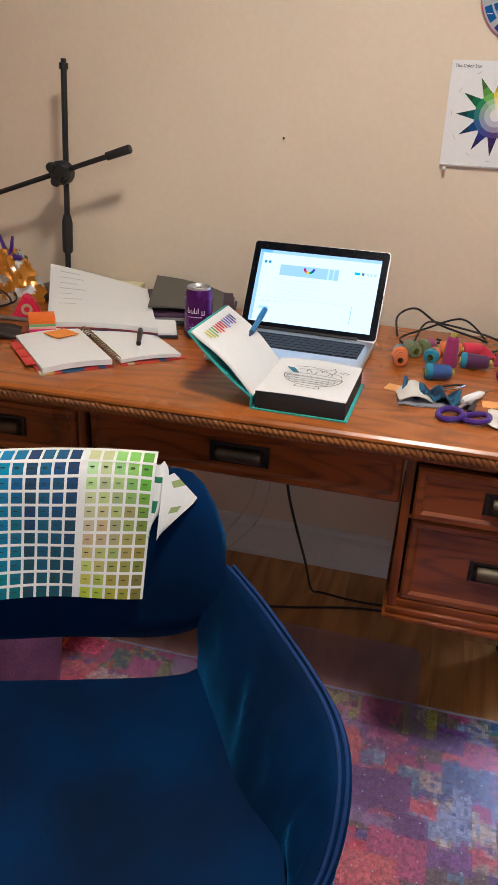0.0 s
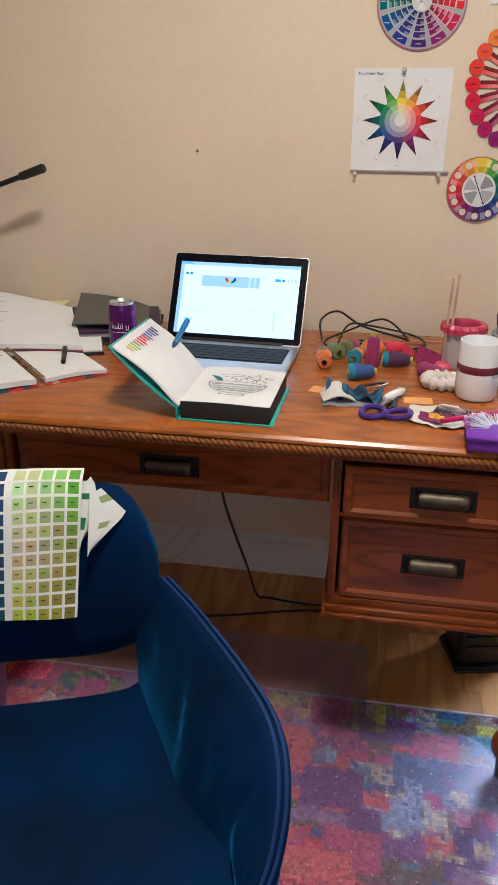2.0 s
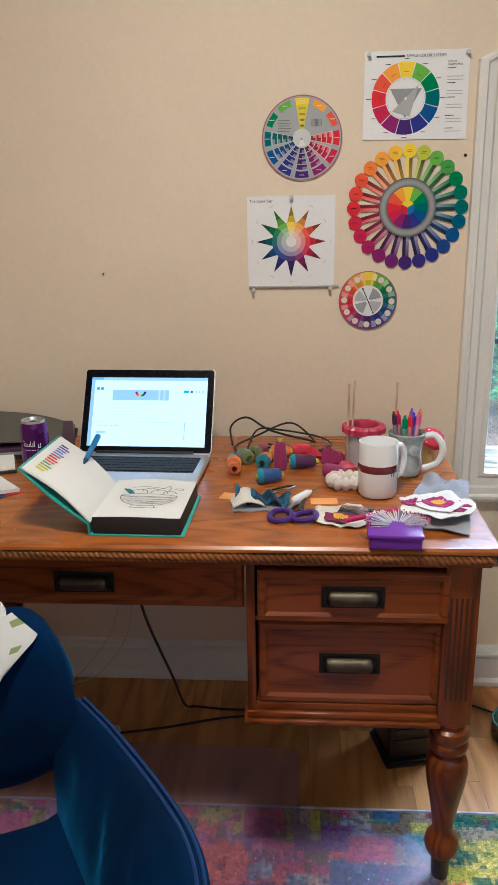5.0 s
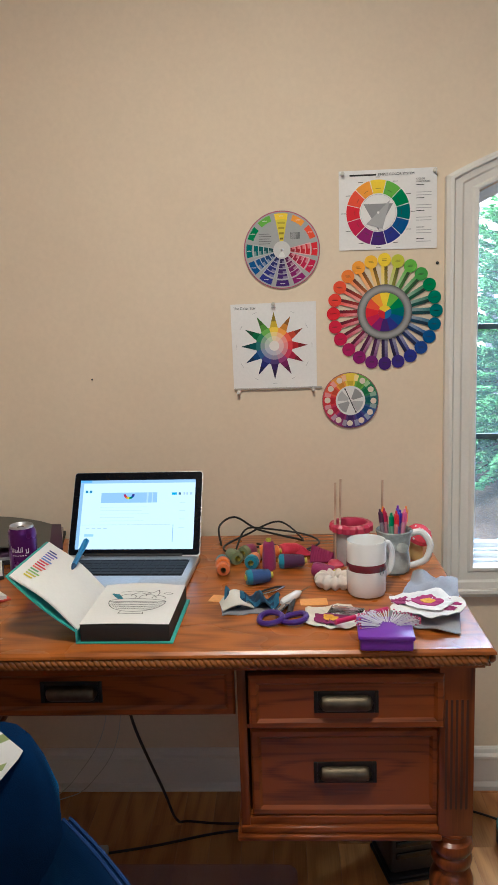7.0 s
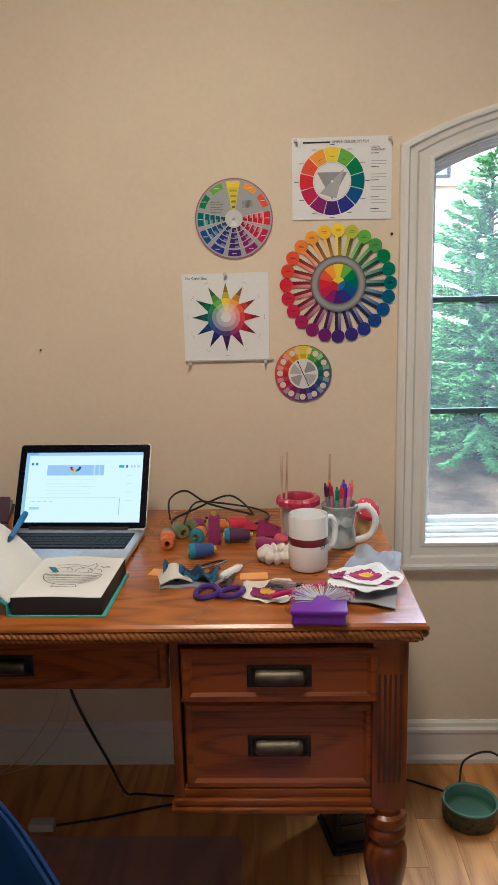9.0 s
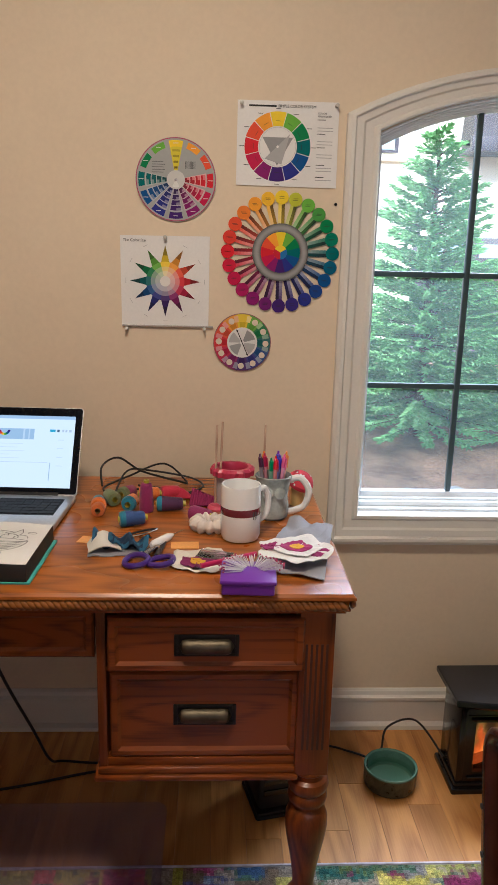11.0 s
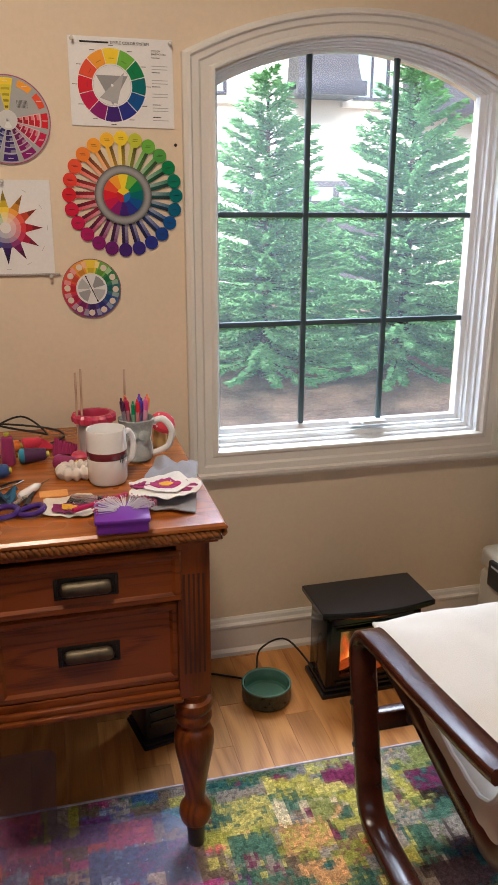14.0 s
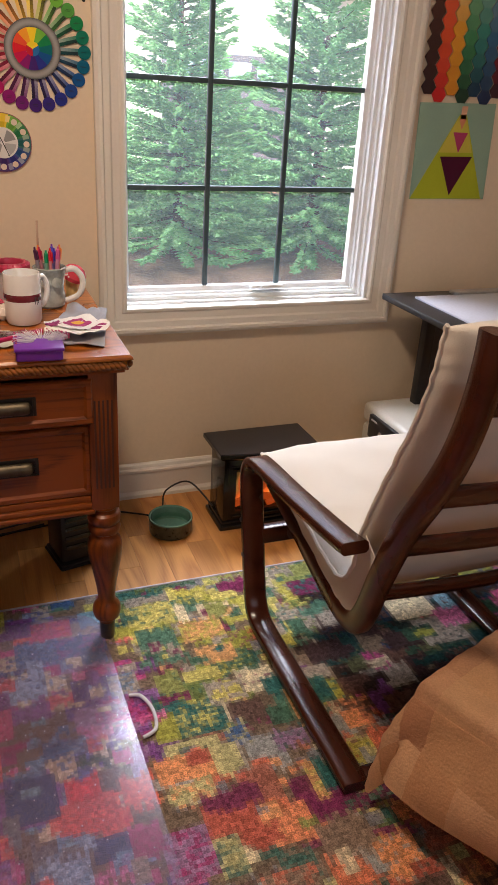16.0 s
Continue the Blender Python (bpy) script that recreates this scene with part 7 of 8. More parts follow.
def boom_stand():
    x, y = -0.785, 1.92
    t = thing("boom_stand", (x, y, TOP), "black desktop boom stand with a tilted arm and clutch", "stand")
    bm = nb()
    lathe(bm, [(0, 0), (0.085, 0), (0.085, 0.010), (0.075, 0.016), (0.02, 0.020), (0.014, 0.03), (0, 0.03)], 32, Matrix.Translation((x, y, TOP)))
    part("base", bm, M_BLACK, t)
    bm = nb()
    tube(bm, [(x, y, TOP + 0.02), (x, y, 1.272)], 0.0068, 12)
    part("pole", bm, M_BLACK, t)
    bm = nb()
    lathe(bm, [(0, 0.868), (0.0105, 0.868), (0.0125, 0.875), (0.0125, 0.938), (0.0095, 0.952), (0.008, 0.956), (0, 0.956)], 16, Matrix.Translation((x, y, 0)))
    part("collar", bm, M_BLACK, t)
    bm = nb()
    lathe(bm, [(0, 1.262), (0.010, 1.262), (0.010, 1.274), (0.006, 1.276), (0.006, 1.283), (0, 1.283)], 12, Matrix.Translation((x, y, 0)))
    part("pole_cap", bm, M_BLACK, t)
    bm = nb()
    a, b = Vector((-1.02, y - 0.022, 0.962)), Vector((-0.618, y - 0.022, 1.117))
    d = (b - a).normalized()
    tube(bm, [a, b], 0.0058, 10)
    part("boom", bm, M_BLACK, t)
    bm = nb()
    tube(bm, [b - d * 0.062, b - d * 0.060, b - d * 0.004, b], [0.0065, 0.0092, 0.0100, 0.0085], 12)
    part("grip", bm, M_BLACK, t)
    bm = nb()
    lathe(bm, [(0, -0.020), (0.020, -0.020), (0.026, -0.014), (0.026, 0.010), (0.020, 0.018), (0, 0.018)], 26, Matrix.Translation((x - 0.002, y - 0.018, 1.050)) @ pose(0, 0, 0, 90))
    part("clutch", bm, M_BLACK, t)
    bm = nb()
    for k in range(3):
        a = radians(20 + 120 * k)
        lathe(bm, [(0, -0.007), (0.010, -0.007), (0.012, 0), (0.010, 0.007), (0, 0.007)], 10, Matrix.Translation((x - 0.002 + 0.018 * math.cos(a), y - 0.040, 1.050 + 0.018 * math.sin(a))) @ pose(0, 0, 0, 90))
    lathe(bm, [(0, -0.006), (0.017, -0.006), (0.017, 0.004), (0, 0.004)], 14, Matrix.Translation((x - 0.002, y - 0.040, 1.050)) @ pose(0, 0, 0, 90))
    part("clutch_knob", bm, M_BLACK, t)


boom_stand()


def paper_pad():
    t = thing("writing_pad", (-0.60, 1.72, TOP), "thick white writing pad on a black folder, curling up", "pad")
    a, b = Vector((-0.640, 1.566, 0.789)), Vector((-0.420, 1.622, 0.789))
    c, d = Vector((-0.778, 1.822, 0.848)), Vector((-0.556, 1.878, 0.800))
    def sheet(off, shrink=0.0):
        def fn(u, v):
            u, v = shrink + u * (1 - 2 * shrink), shrink + v * (1 - 2 * shrink)
            p = a.lerp(b, u).lerp(c.lerp(d, u), v)
            return p + Vector((0, 0, off - 0.010 * math.sin(math.pi * v) * (1 - u) + 0.004 * math.sin(math.pi * u)))
        return fn
    for k, (o, th, m) in enumerate(((0.0, 0.010, M_PAPER), (-0.011, 0.0016, mat("red card", (0.28, 0.03, 0.03), 0.7)), (-0.0135, 0.0016, mat("navy card", (0.03, 0.04, 0.10), 0.7)))):
        bm = nb()
        grid(bm, sheet(o, -0.004 * k), 12, 12)
        thicken(bm, th)
        part(("page_block", "back_card", "divider")[k], bm, m, t, sharp=1.0)
    bm = nb()
    for k in range(7):
        s = sheet(0.0012)
        u0, v = 0.10, 0.90 - 0.09 * k
        w = (0.20, 0.24, 0.18, 0.26, 0.12, 0.22, 0.16)[k]
        bm.faces.new([bm.verts.new(s(u, q)) for u, q in ((u0, v), (u0 + w, v), (u0 + w, v + 0.012), (u0, v + 0.012))])
    part("handwriting", bm, mat("faint pencil", (0.55, 0.54, 0.52), 0.8), t, "faint unreadable pencil lines")["kind"] = "stuff"
    m = rot((-0.565, 1.735, TOP), 24)
    f = thing("folder", (-0.56, 1.73, TOP), "black folder with a papers inside under the pad", "folder")
    bm = nb()
    box(bm, -0.125, 0.130, -0.155, 0.15, 0.0, 0.007, 0.002, m)
    part("cover", bm, M_CHARCOAL, f)
    bm = nb()
    box(bm, -0.122, 0.127, -0.152, 0.147, 0.007, 0.012, 0.001, m)
    part("papers", bm, M_PAPER, f)
    bm = nb()
    box(bm, -0.10, 0.11, 0.07, 0.16, 0.0, 0.032, 0.003, rot((-0.66, 1.78, TOP), 12))
    solo("legal_pad", bm, mat("cream legal pad", (0.66, 0.60, 0.36), 0.8), "cream yellow legal pad behind the papers", "pad")
    # dark binder leaning behind
    bd = thing("ring_binder", (-0.44, 1.86, TOP), "dark grey binder propped open beside the can", "binder")
    for k, (z, col) in enumerate(((0.004, (0.03, 0.03, 0.032)), (0.014, (0.30, 0.28, 0.28)), (0.022, (0.05, 0.02, 0.05)))):
        bm = nb()
        box(bm, -0.105, 0.105, -0.11, 0.12, z - 0.004, z + 0.004, 0.001, rot((-0.435, 1.86, TOP), 14 + 3 * k))
        part("folder_leaf", bm, mat("binder leaf", col, 0.6), bd)
    bm = nb()
    def lid(u, v):
        return rot((-0.445, 1.855, TOP + 0.026), 18) @ Vector((-0.075 + 0.165 * u, -0.10 + 0.22 * v, 0.034 * (1 - u) * (0.4 + 0.6 * v) + 0.006 * math.sin(math.pi * u)))
    grid(bm, lid, 8, 6)
    thicken(bm, 0.003)
    part("cover", bm, mat("grey green board", (0.075, 0.075, 0.065), 0.4), bd, "curling grey cover board")


paper_pad()


def planner():
    o = Vector((-0.512, 1.512, TOP))
    d, n = Vector((0.70, -0.714, 0)), Vector((0.714, 0.70, 0))
    t = thing("spiral_planner", o, "open spiral planner with blank pages and a bright patterned cover", "notebook")
    L = 0.112
    rr = random.Random(2)
    for side, w, h in ((-1, 0.135, 0.014), (1, 0.128, 0.011)):
        bm = nb()
        def cov(u, v, lift=0.0, inset=0.0):
            return o + d * ((v * 2 - 1) * (L - inset)) + n * side * (0.008 + (w - inset) * u) + Vector((0, 0, lift))
        grid(bm, lambda u, v: cov(u, v, 0.0026), 10, 12)
        k = 0
        bm.faces.ensure_lookup_table()
        for f in bm.faces:
            paint(bm, [f], hexrgb(rr.choice(["b83a30", "c04a3a", "d0a860", "3a5a80", "b8403a", "c8b89a", "a83030"])))
        thicken(bm, 0.0022)
        part("cover", bm, M_PRINT, t, "red patterned cover board")
        bm = nb()
        grid(bm, lambda u, v: cov(u, v, h + 0.0035 * math.sin(math.pi * u) - 0.002 * u, 0.006), 10, 6)
        thicken(bm, h - 0.004)
        part("page_block", bm, M_PAPER, t, "blank white pages", sharp=1.0)
        if side < 0:
            for k in range(3):
                bm = nb()
                p = cov(0.96, 0.25 + 0.22 * k, 0.006)
                box(bm, -0.014, 0.012, -0.022, 0.022, 0, 0.0015, 0.0005, Matrix.Translation(p - n * 0.004) @ pose(0, 0, 0, 0, 0, 44))
                part("divider_tab", bm, mat("red tab", (0.55, 0.05, 0.03), 0.6), t)
    for k in range(19):
        p = o + d * (-L + 0.012 + 0.0112 * k) + Vector((0, 0, 0.010))
        bm = nb()
        tube(bm, [p + n * 0.0095 * math.cos(2 * math.pi * i / 14) + Vector((0, 0, 0.0095 * math.sin(2 * math.pi * i / 14))) + d * 0.002 * (i / 14) for i in range(15)], 0.0011, 5)
        part("coil", bm, mat("gold wire", (0.5, 0.40, 0.22), 0.25, metal=1.0, bump=0) if k == 0 else bpy.data.materials["gold wire"], t)
    bm = nb()
    box(bm, -0.025, 0.025, -0.025, 0.025, 0, 0.0006, 0, Matrix.Translation(o - d * 0.060 - n * 0.055 + Vector((0, 0, 0.0190))) @ pose(0, 0, 0, 0, 0, -25))
    solo("sticky_note", bm, mat("orange note paper", (0.85, 0.30, 0.03), 0.7), "orange sticky note on the planner page", "sticky note", "sticky notes")
    a, b = o + d * 0.045 + n * 0.068 + Vector((0, 0, 0.0195)), o - d * 0.028 + n * 0.098 + Vector((0, 0, 0.0195))
    q = (b - a).normalized()
    p = thing("felt_pen", a, "black felt pen lying on the planner", "pen")
    bm = nb()
    tube(bm, [a + q * 0.0, a + q * 0.050], 0.0048, 10)
    part("barrel", bm, M_BLACK, p)
    bm = nb()
    tube(bm, [a + q * 0.050, a + q * 0.053, b + q * 0.015, b + q * 0.018], [0.0048, 0.0056, 0.0054, 0.004], 10)
    part("cap", bm, M_BLACK, p)


planner()


def left_clutter():
    cols = ["e87a2a", "e8b090", "d84a80", "8fb88a", "e88a3a"]
    t = thing("sticky_cube", (-0.652, 1.548, TOP), "cube of sticky notes in orange, green and pink layers", "sticky notes")
    m = rot((-0.655, 1.556, TOP), 33)
    z = 0.0
    for k, (h, c) in enumerate(((0.010, "e87a2a"), (0.006, "d83a78"), (0.005, "e8b8a0"), (0.005, "7fb87a"), (0.012, "ee7a22"))):
        bm = nb()
        box(bm, -0.026, 0.026, -0.026, 0.026, z, z + h, 0.0003, m)
        col_part("layer", bm, hexrgb(c), t, M_PRINT)
        z += h
    # tape dispenser wedge
    t = thing("tape_dispenser", (-0.735, 1.64, TOP), "hot pink wedge-shaped tape dispenser", "tape dispenser")
    bm = nb()
    pr = [(-0.034, 0), (0.034, 0), (0.012, 0.046), (-0.004, 0.052)]
    m = rot((-0.738, 1.648, TOP), 30)
    va, vb = [bm.verts.new(m @ Vector((x, -0.014, z))) for x, z in pr], [bm.verts.new(m @ Vector((x, 0.014, z))) for x, z in pr]
    bm.faces.new(va), bm.faces.new(vb)
    for i in range(4):
        bm.faces.new((va[i], va[(i + 1) % 4], vb[(i + 1) % 4], vb[i]))
    bmesh.ops.bevel(bm, geom=bm.edges[:], offset=0.004, segments=2, affect="EDGES")
    col_part("shell", bm, hexrgb("d8284a"), t)
    bm = nb()
    lathe(bm, [(0.006, -0.0155), (0.012, -0.0155), (0.012, 0.0155), (0.006, 0.0155)], 18, m @ Matrix.Translation((0, 0, 0.020)) @ pose(0, 0, 0, 90), closed=True)
    col_part("tape_roll", bm, hexrgb("c8a878"), t)
    # snack bag, clipped
    t = thing("snack_bag", (-0.815, 1.79, TOP), "gold foil snack bag, folded and held by a purple clip", "bag")
    bm = nb()
    lay = bm.loops.layers.float_color.new("Col")
    for s in (1, -1):
        def bag(u, v):
            w = 0.058 * (1 - 0.62 * v ** 1.4)
            th = 0.030 * math.sin(math.pi * min(1, u)) * (1 - v) ** 0.7
            p = Vector(((2 * u - 1) * w - 0.030 * v, s * th, 0.115 * v))
            p += Vector((0.007 * noise.noise((u * 6, v * 7, 3)), 0.008 * noise.noise((u * 7, v * 8, s)), 0))
            return rot((-0.808, 1.775, TOP), 20) @ p
        grid(bm, bag, 16, 18)
    for f in bm.faces:
        c = f.calc_center_median()
        k = noise.noise((c.x * 45, c.y * 20, c.z * 40))
        paint(bm, [f], hexrgb("c8861f") if k > -0.18 else hexrgb("cfc8bc"))
    bmesh.ops.remove_doubles(bm, verts=bm.verts, dist=0.0008)
    part("pouch", bm, mat("foil print", (1, 1, 1), 0.25, attr=True, metal=0.4, bump=0.05, bscale=60), t, sharp=0.5)
    bm = nb()
    top = Vector((-0.838, 1.765, TOP + 0.108))
    for dx in (-0.022, 0.012):
        tube(bm, [top + Vector((0, 0, -0.012)), top + Vector((dx * 0.6, 0, 0.012)), top + Vector((dx, 0, 0.036))], [0.006, 0.0045, 0.003], 8)
    box(bm, top.x - 0.004, top.x + 0.030, top.y - 0.006, top.y + 0.006, top.z - 0.016, top.z - 0.004, 0.002)
    col_part("clip", bm, hexrgb("4a2a80"), t, None, "purple plastic bag clip")
    bm = nb()
    box(bm, -0.045, 0.045, -0.03, 0.03, 0, 0.085, 0.006, rot((-0.878, 1.815, TOP), 15))
    solo("small_speaker", bm, M_BLACK, "small black speaker box against the wall", "speaker")
    bm = nb()
    def flapb(u, v):
        return rot((-0.735, 1.50, TOP), 30) @ Vector((-0.075 + 0.13 * u, -0.04 + 0.08 * v, 0.004 + 0.012 * noise.noise((u * 3, v * 3, 1)) * 0.6 + 0.010 * math.sin(math.pi * u)))
    grid(bm, flapb, 10, 6)
    thicken(bm, 0.004)
    solo("black_pouch", bm, M_BLACK, "flat black fabric pouch at the desk edge", "pouch")
    bm = nb()
    box(bm, -0.014, 0.016, -0.006, 0.006, 0, 0.010, 0.003, rot((-0.690, 1.395, TOP), -35))
    col_ = solo("green_clip", bm, mat("green plastic", (0.10, 0.40, 0.10), 0.35), "small green plastic clip", "clip")
    bm = nb()
    tube(bm, [(-0.79, 1.60, TOP + 0.006), (-0.70, 1.605, TOP + 0.006)], 0.005, 10)
    solo("felt_pen", bm, mat("grey pen", (0.25, 0.22, 0.2), 0.3, metal=0.5), "grey metal pen lying behind the notes", "pen")
    for k in range(2):
        cable("charger_cable", [(-0.93, 1.70 + 0.05 * k, TOP + 0.004), (-0.86, 1.72 + 0.04 * k, TOP + 0.030), (-0.80, 1.69 + 0.02 * k, TOP + 0.012), (-0.84, 1.64, TOP + 0.004), (-0.92, 1.62 - 0.03 * k, TOP + 0.004)], 0.0022, M_CABLE, "thin black cable curled on the desk")


left_clutter()


# things on the desk's left part shifted to fit the camera's view
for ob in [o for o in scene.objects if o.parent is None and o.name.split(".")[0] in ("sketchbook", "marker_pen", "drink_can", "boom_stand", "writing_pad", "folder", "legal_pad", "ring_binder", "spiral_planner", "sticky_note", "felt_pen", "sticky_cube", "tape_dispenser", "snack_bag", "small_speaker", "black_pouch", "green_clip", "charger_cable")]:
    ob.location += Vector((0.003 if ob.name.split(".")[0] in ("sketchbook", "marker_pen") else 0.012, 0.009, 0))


def mug():
    c = Vector((0.372, 1.612, TOP))
    t = thing("mug", c, "tall white ceramic mug with a maroon band and notes", "mug")
    bm = nb()
    lathe(bm, [(0.0, 0.001), (0.032, 0.0), (0.038, 0.003), (0.0415, 0.012), (0.0420, 0.058)], 40, Matrix.Translation(c), closed=True)
    lathe(bm, [(0.0420, 0.074), (0.0415, 0.117), (0.0408, 0.1195), (0.0392, 0.1195), (0.0380, 0.117), (0.0380, 0.010), (0.0, 0.008)], 40, Matrix.Translation(c), closed=True)
    part("body", bm, M_CERAMIC, t)
    bm = nb()
    lathe(bm, [(0.0420, 0.058), (0.0423, 0.0585), (0.0423, 0.0735), (0.0420, 0.074)], 40, Matrix.Translation(c), closed=True)
    part("band", bm, M_MAROON, t, "maroon glazed band")
    bm = nb()
    dx = Vector((0.80, 0.60, 0))
    pts = spline([c + dx * 0.040 + Vector((0, 0, 0.098)), c + dx * 0.062 + Vector((0, 0, 0.100)), c + dx * 0.074 + Vector((0, 0, 0.072)), c + dx * 0.066 + Vector((0, 0, 0.040)), c + dx * 0.041 + Vector((0, 0, 0.030))], 6)
    tube(bm, pts, 0.0068, 10)
    part("handle", bm, M_CERAMIC, t)
    bm = nb()
    for a, z0, h in ((36, 0.052, 0.017), (43, 0.050, 0.019), (50, 0.053, 0.014)):
        p = c + Vector((0.0426 * math.sin(radians(a)), -0.0426 * math.cos(radians(a)), z0))
        q = c + Vector((0.0426 * math.sin(radians(a + 2.6)), -0.0426 * math.cos(radians(a + 2.6)), z0))
        bm.faces.new([bm.verts.new(v) for v in (p, q, q + Vector((0, 0, h)), p + Vector((0, 0, h)))])
    part("note_mark", bm, M_INK, t, "small black note shapes")


mug()


def pen_jug():
    c = Vector((0.452, 1.752, TOP))
    t = thing("pen_jug", c, "grey-green ceramic owl jug with a white handle", "jug")
    bm = nb()
    lathe(bm, [(0.0, 0.001), (0.028, 0.0), (0.034, 0.006), (0.036, 0.030), (0.032, 0.052), (0.036, 0.075), (0.041, 0.097), (0.039, 0.099), (0.034, 0.076), (0.030, 0.052), (0.030, 0.012), (0.0, 0.010)], 32, Matrix.Translation(c), closed=True)
    part("body", bm, M_GREYGLAZE, t)
    for sx in (-1, 1):
        bm = nb()
        lathe(bm, [(0.0, 0.0), (0.012, 0.0), (0.012, 0.003), (0.006, 0.005), (0, 0.006)], 16, Matrix.Translation(c + Vector((0.013 * sx, -0.036, 0.066))) @ pose(0, 0, 0, 78))
        part("eye", bm, M_GREYGLAZE, t)
    bm = nb()
    pts = spline([c + Vector((0.036, 0.000, 0.088)), c + Vector((0.060, -0.004, 0.092)), c + Vector((0.078, -0.008, 0.066)), c + Vector((0.070, -0.006, 0.032)), c + Vector((0.048, -0.002, 0.018)), c + Vector((0.034, 0, 0.014))], 6)
    tube(bm, pts, [0.0075] * len(pts), 10)
    part("handle", bm, M_CERAMIC, t, "white looped handle")
    cols = ["4632b4", "f08a24", "dc2034", "7a2ab0", "4a1a40", "e0609a", "22b070", "12945e", "f09038", "c02450", "4a50d0"]
    rr = random.Random(5)
    for k, h in enumerate(cols):
        a = k * 2.39
        r = 0.010 + 0.016 * ((k * 5) % 7) / 7
        b = c + Vector((r * 0.7 * math.cos(a), r * 0.7 * math.sin(a), 0.014))
        e = c + Vector((r * 1.35 * math.cos(a), r * 1.35 * math.sin(a), 0.128 + 0.022 * rr.random()))
        d = (e - b).normalized()
        p = thing("gel_pen", b, "click gel pen in " + ("violet", "orange", "red", "purple", "dark plum", "pink", "green", "deep green", "amber", "wine", "blue")[k] + " standing in the jug", "pen", "pens in the jug")
        bm = nb()
        tube(bm, [b, b + d * 0.004, e - d * 0.030], [0.002, 0.0042, 0.0042], 8)
        col_part("barrel", bm, mixrgb(hexrgb(h), (0.8, 0.8, 0.8), 0.3), p)
        bm = nb()
        tube(bm, [e - d * 0.030, e - d * 0.028, e - d * 0.008, e - d * 0.006, e], [0.0042, 0.0046, 0.0044, 0.0026, 0.0022], 8)
        col_part("clicker", bm, hexrgb(h), p)
        bm = nb()
        s = Vector((0.0052, 0, 0))
        tube(bm, [e - d * 0.010 + s, e - d * 0.036 + s * 1.1], 0.0011, 5)
        col_part("clip", bm, hexrgb(h), p)


pen_jug()


def spool(at, body, second, rz, standing=False, big=1.0, h=0.046, group="thread spools"):
    names = {"e07a2a": "orange", "2a7f9a": "teal", "6f7a52": "olive green", "2f4f8a": "blue", "8a1f5a": "magenta", "4a1f4a": "plum", "c8243f": "red", "c96a2a": "amber"}
    t = thing("thread_spool", at, names.get(body, "coloured") + (" cone spool of thread standing" if standing else " cone spool of thread lying") + " on the desk" + ("" if not second else ", banded " + names.get(second, "dark")), "thread spool", group)
    m = rot(at, rz) if standing else rot((at[0], at[1], at[2] + 0.0165 * big), rz, 0, 90)
    bm = nb()
    b = big
    prof = [(0.006 * b, 0.0), (0.0145 * b, 0.001), (0.0165 * b, 0.006), (0.0168 * b, 0.012), (0.0135 * b, h * 0.86), (0.011 * b, h * 0.93), (0.006 * b, h * 0.94)]
    lathe(bm, prof, 20, m, closed=True)
    part_rgb = hexrgb(body)
    inv = m.inverted()
    for f in bm.faces:
        z = (inv @ f.calc_center_median()).z
        paint(bm, [f], hexrgb(second) if second and z < h * 0.22 else part_rgb)
    part("thread", bm, M_THREAD, t, sharp=1.0)
    bm = nb()
    lathe(bm, [(0.0065 * b, -0.002), (0.0065 * b, h + 0.002), (0.0040 * b, h + 0.002), (0.0040 * b, -0.002)], 14, m, closed=True)
    col_part("core", bm, hexrgb("b8b03a") if body not in ("c96a2a",) else hexrgb("8a6a3a"), t)
    return t


spool((0.078, 1.728, TOP), "2a7f9a", "e07a2a", 100, h=0.044)
spool((0.079, 1.700, TOP), "c96a2a", None, 95, big=0.9, h=0.030)
spool((0.108, 1.775, TOP), "6f7a52", None, 118, h=0.050)
spool((0.138, 1.745, TOP), "e07a2a", "2a7f9a", 80, h=0.046)
spool((0.128, 1.650, TOP), "2f4f8a", "2a7f9a", 18, h=0.056)
spool((0.177, 1.752, TOP), "8a1f5a", None, 0, True, 0.95, 0.070)
spool((0.198, 1.762, TOP), "4a1f4a", "2a7f9a", 5, h=0.062)
spool((0.155, 1.830, TOP), "e07a2a", None, 10, h=0.050)
spool((0.205, 1.840, TOP), "c8243f", None, 24, h=0.048)
spool((0.118, 1.815, TOP), "8a1f5a", "6f7a52", 60, h=0.046)
spool((0.272, 1.712, TOP), "8a1f5a", None, -28, h=0.052)


def blob_cloth(name, label, category, fn, nu, nv, rgb, th=0.002, painter=None):
    bm = nb()
    grid(bm, fn, nu, nv)
    if painter:
        for f in bm.faces:
            paint(bm, [f], painter(f.calc_center_median()))
    else:
        paint(bm, bm.faces, rgb)
    thicken(bm, th)
    return solo(name, bm, M_CLOTH, label, category, sharp=1.4)


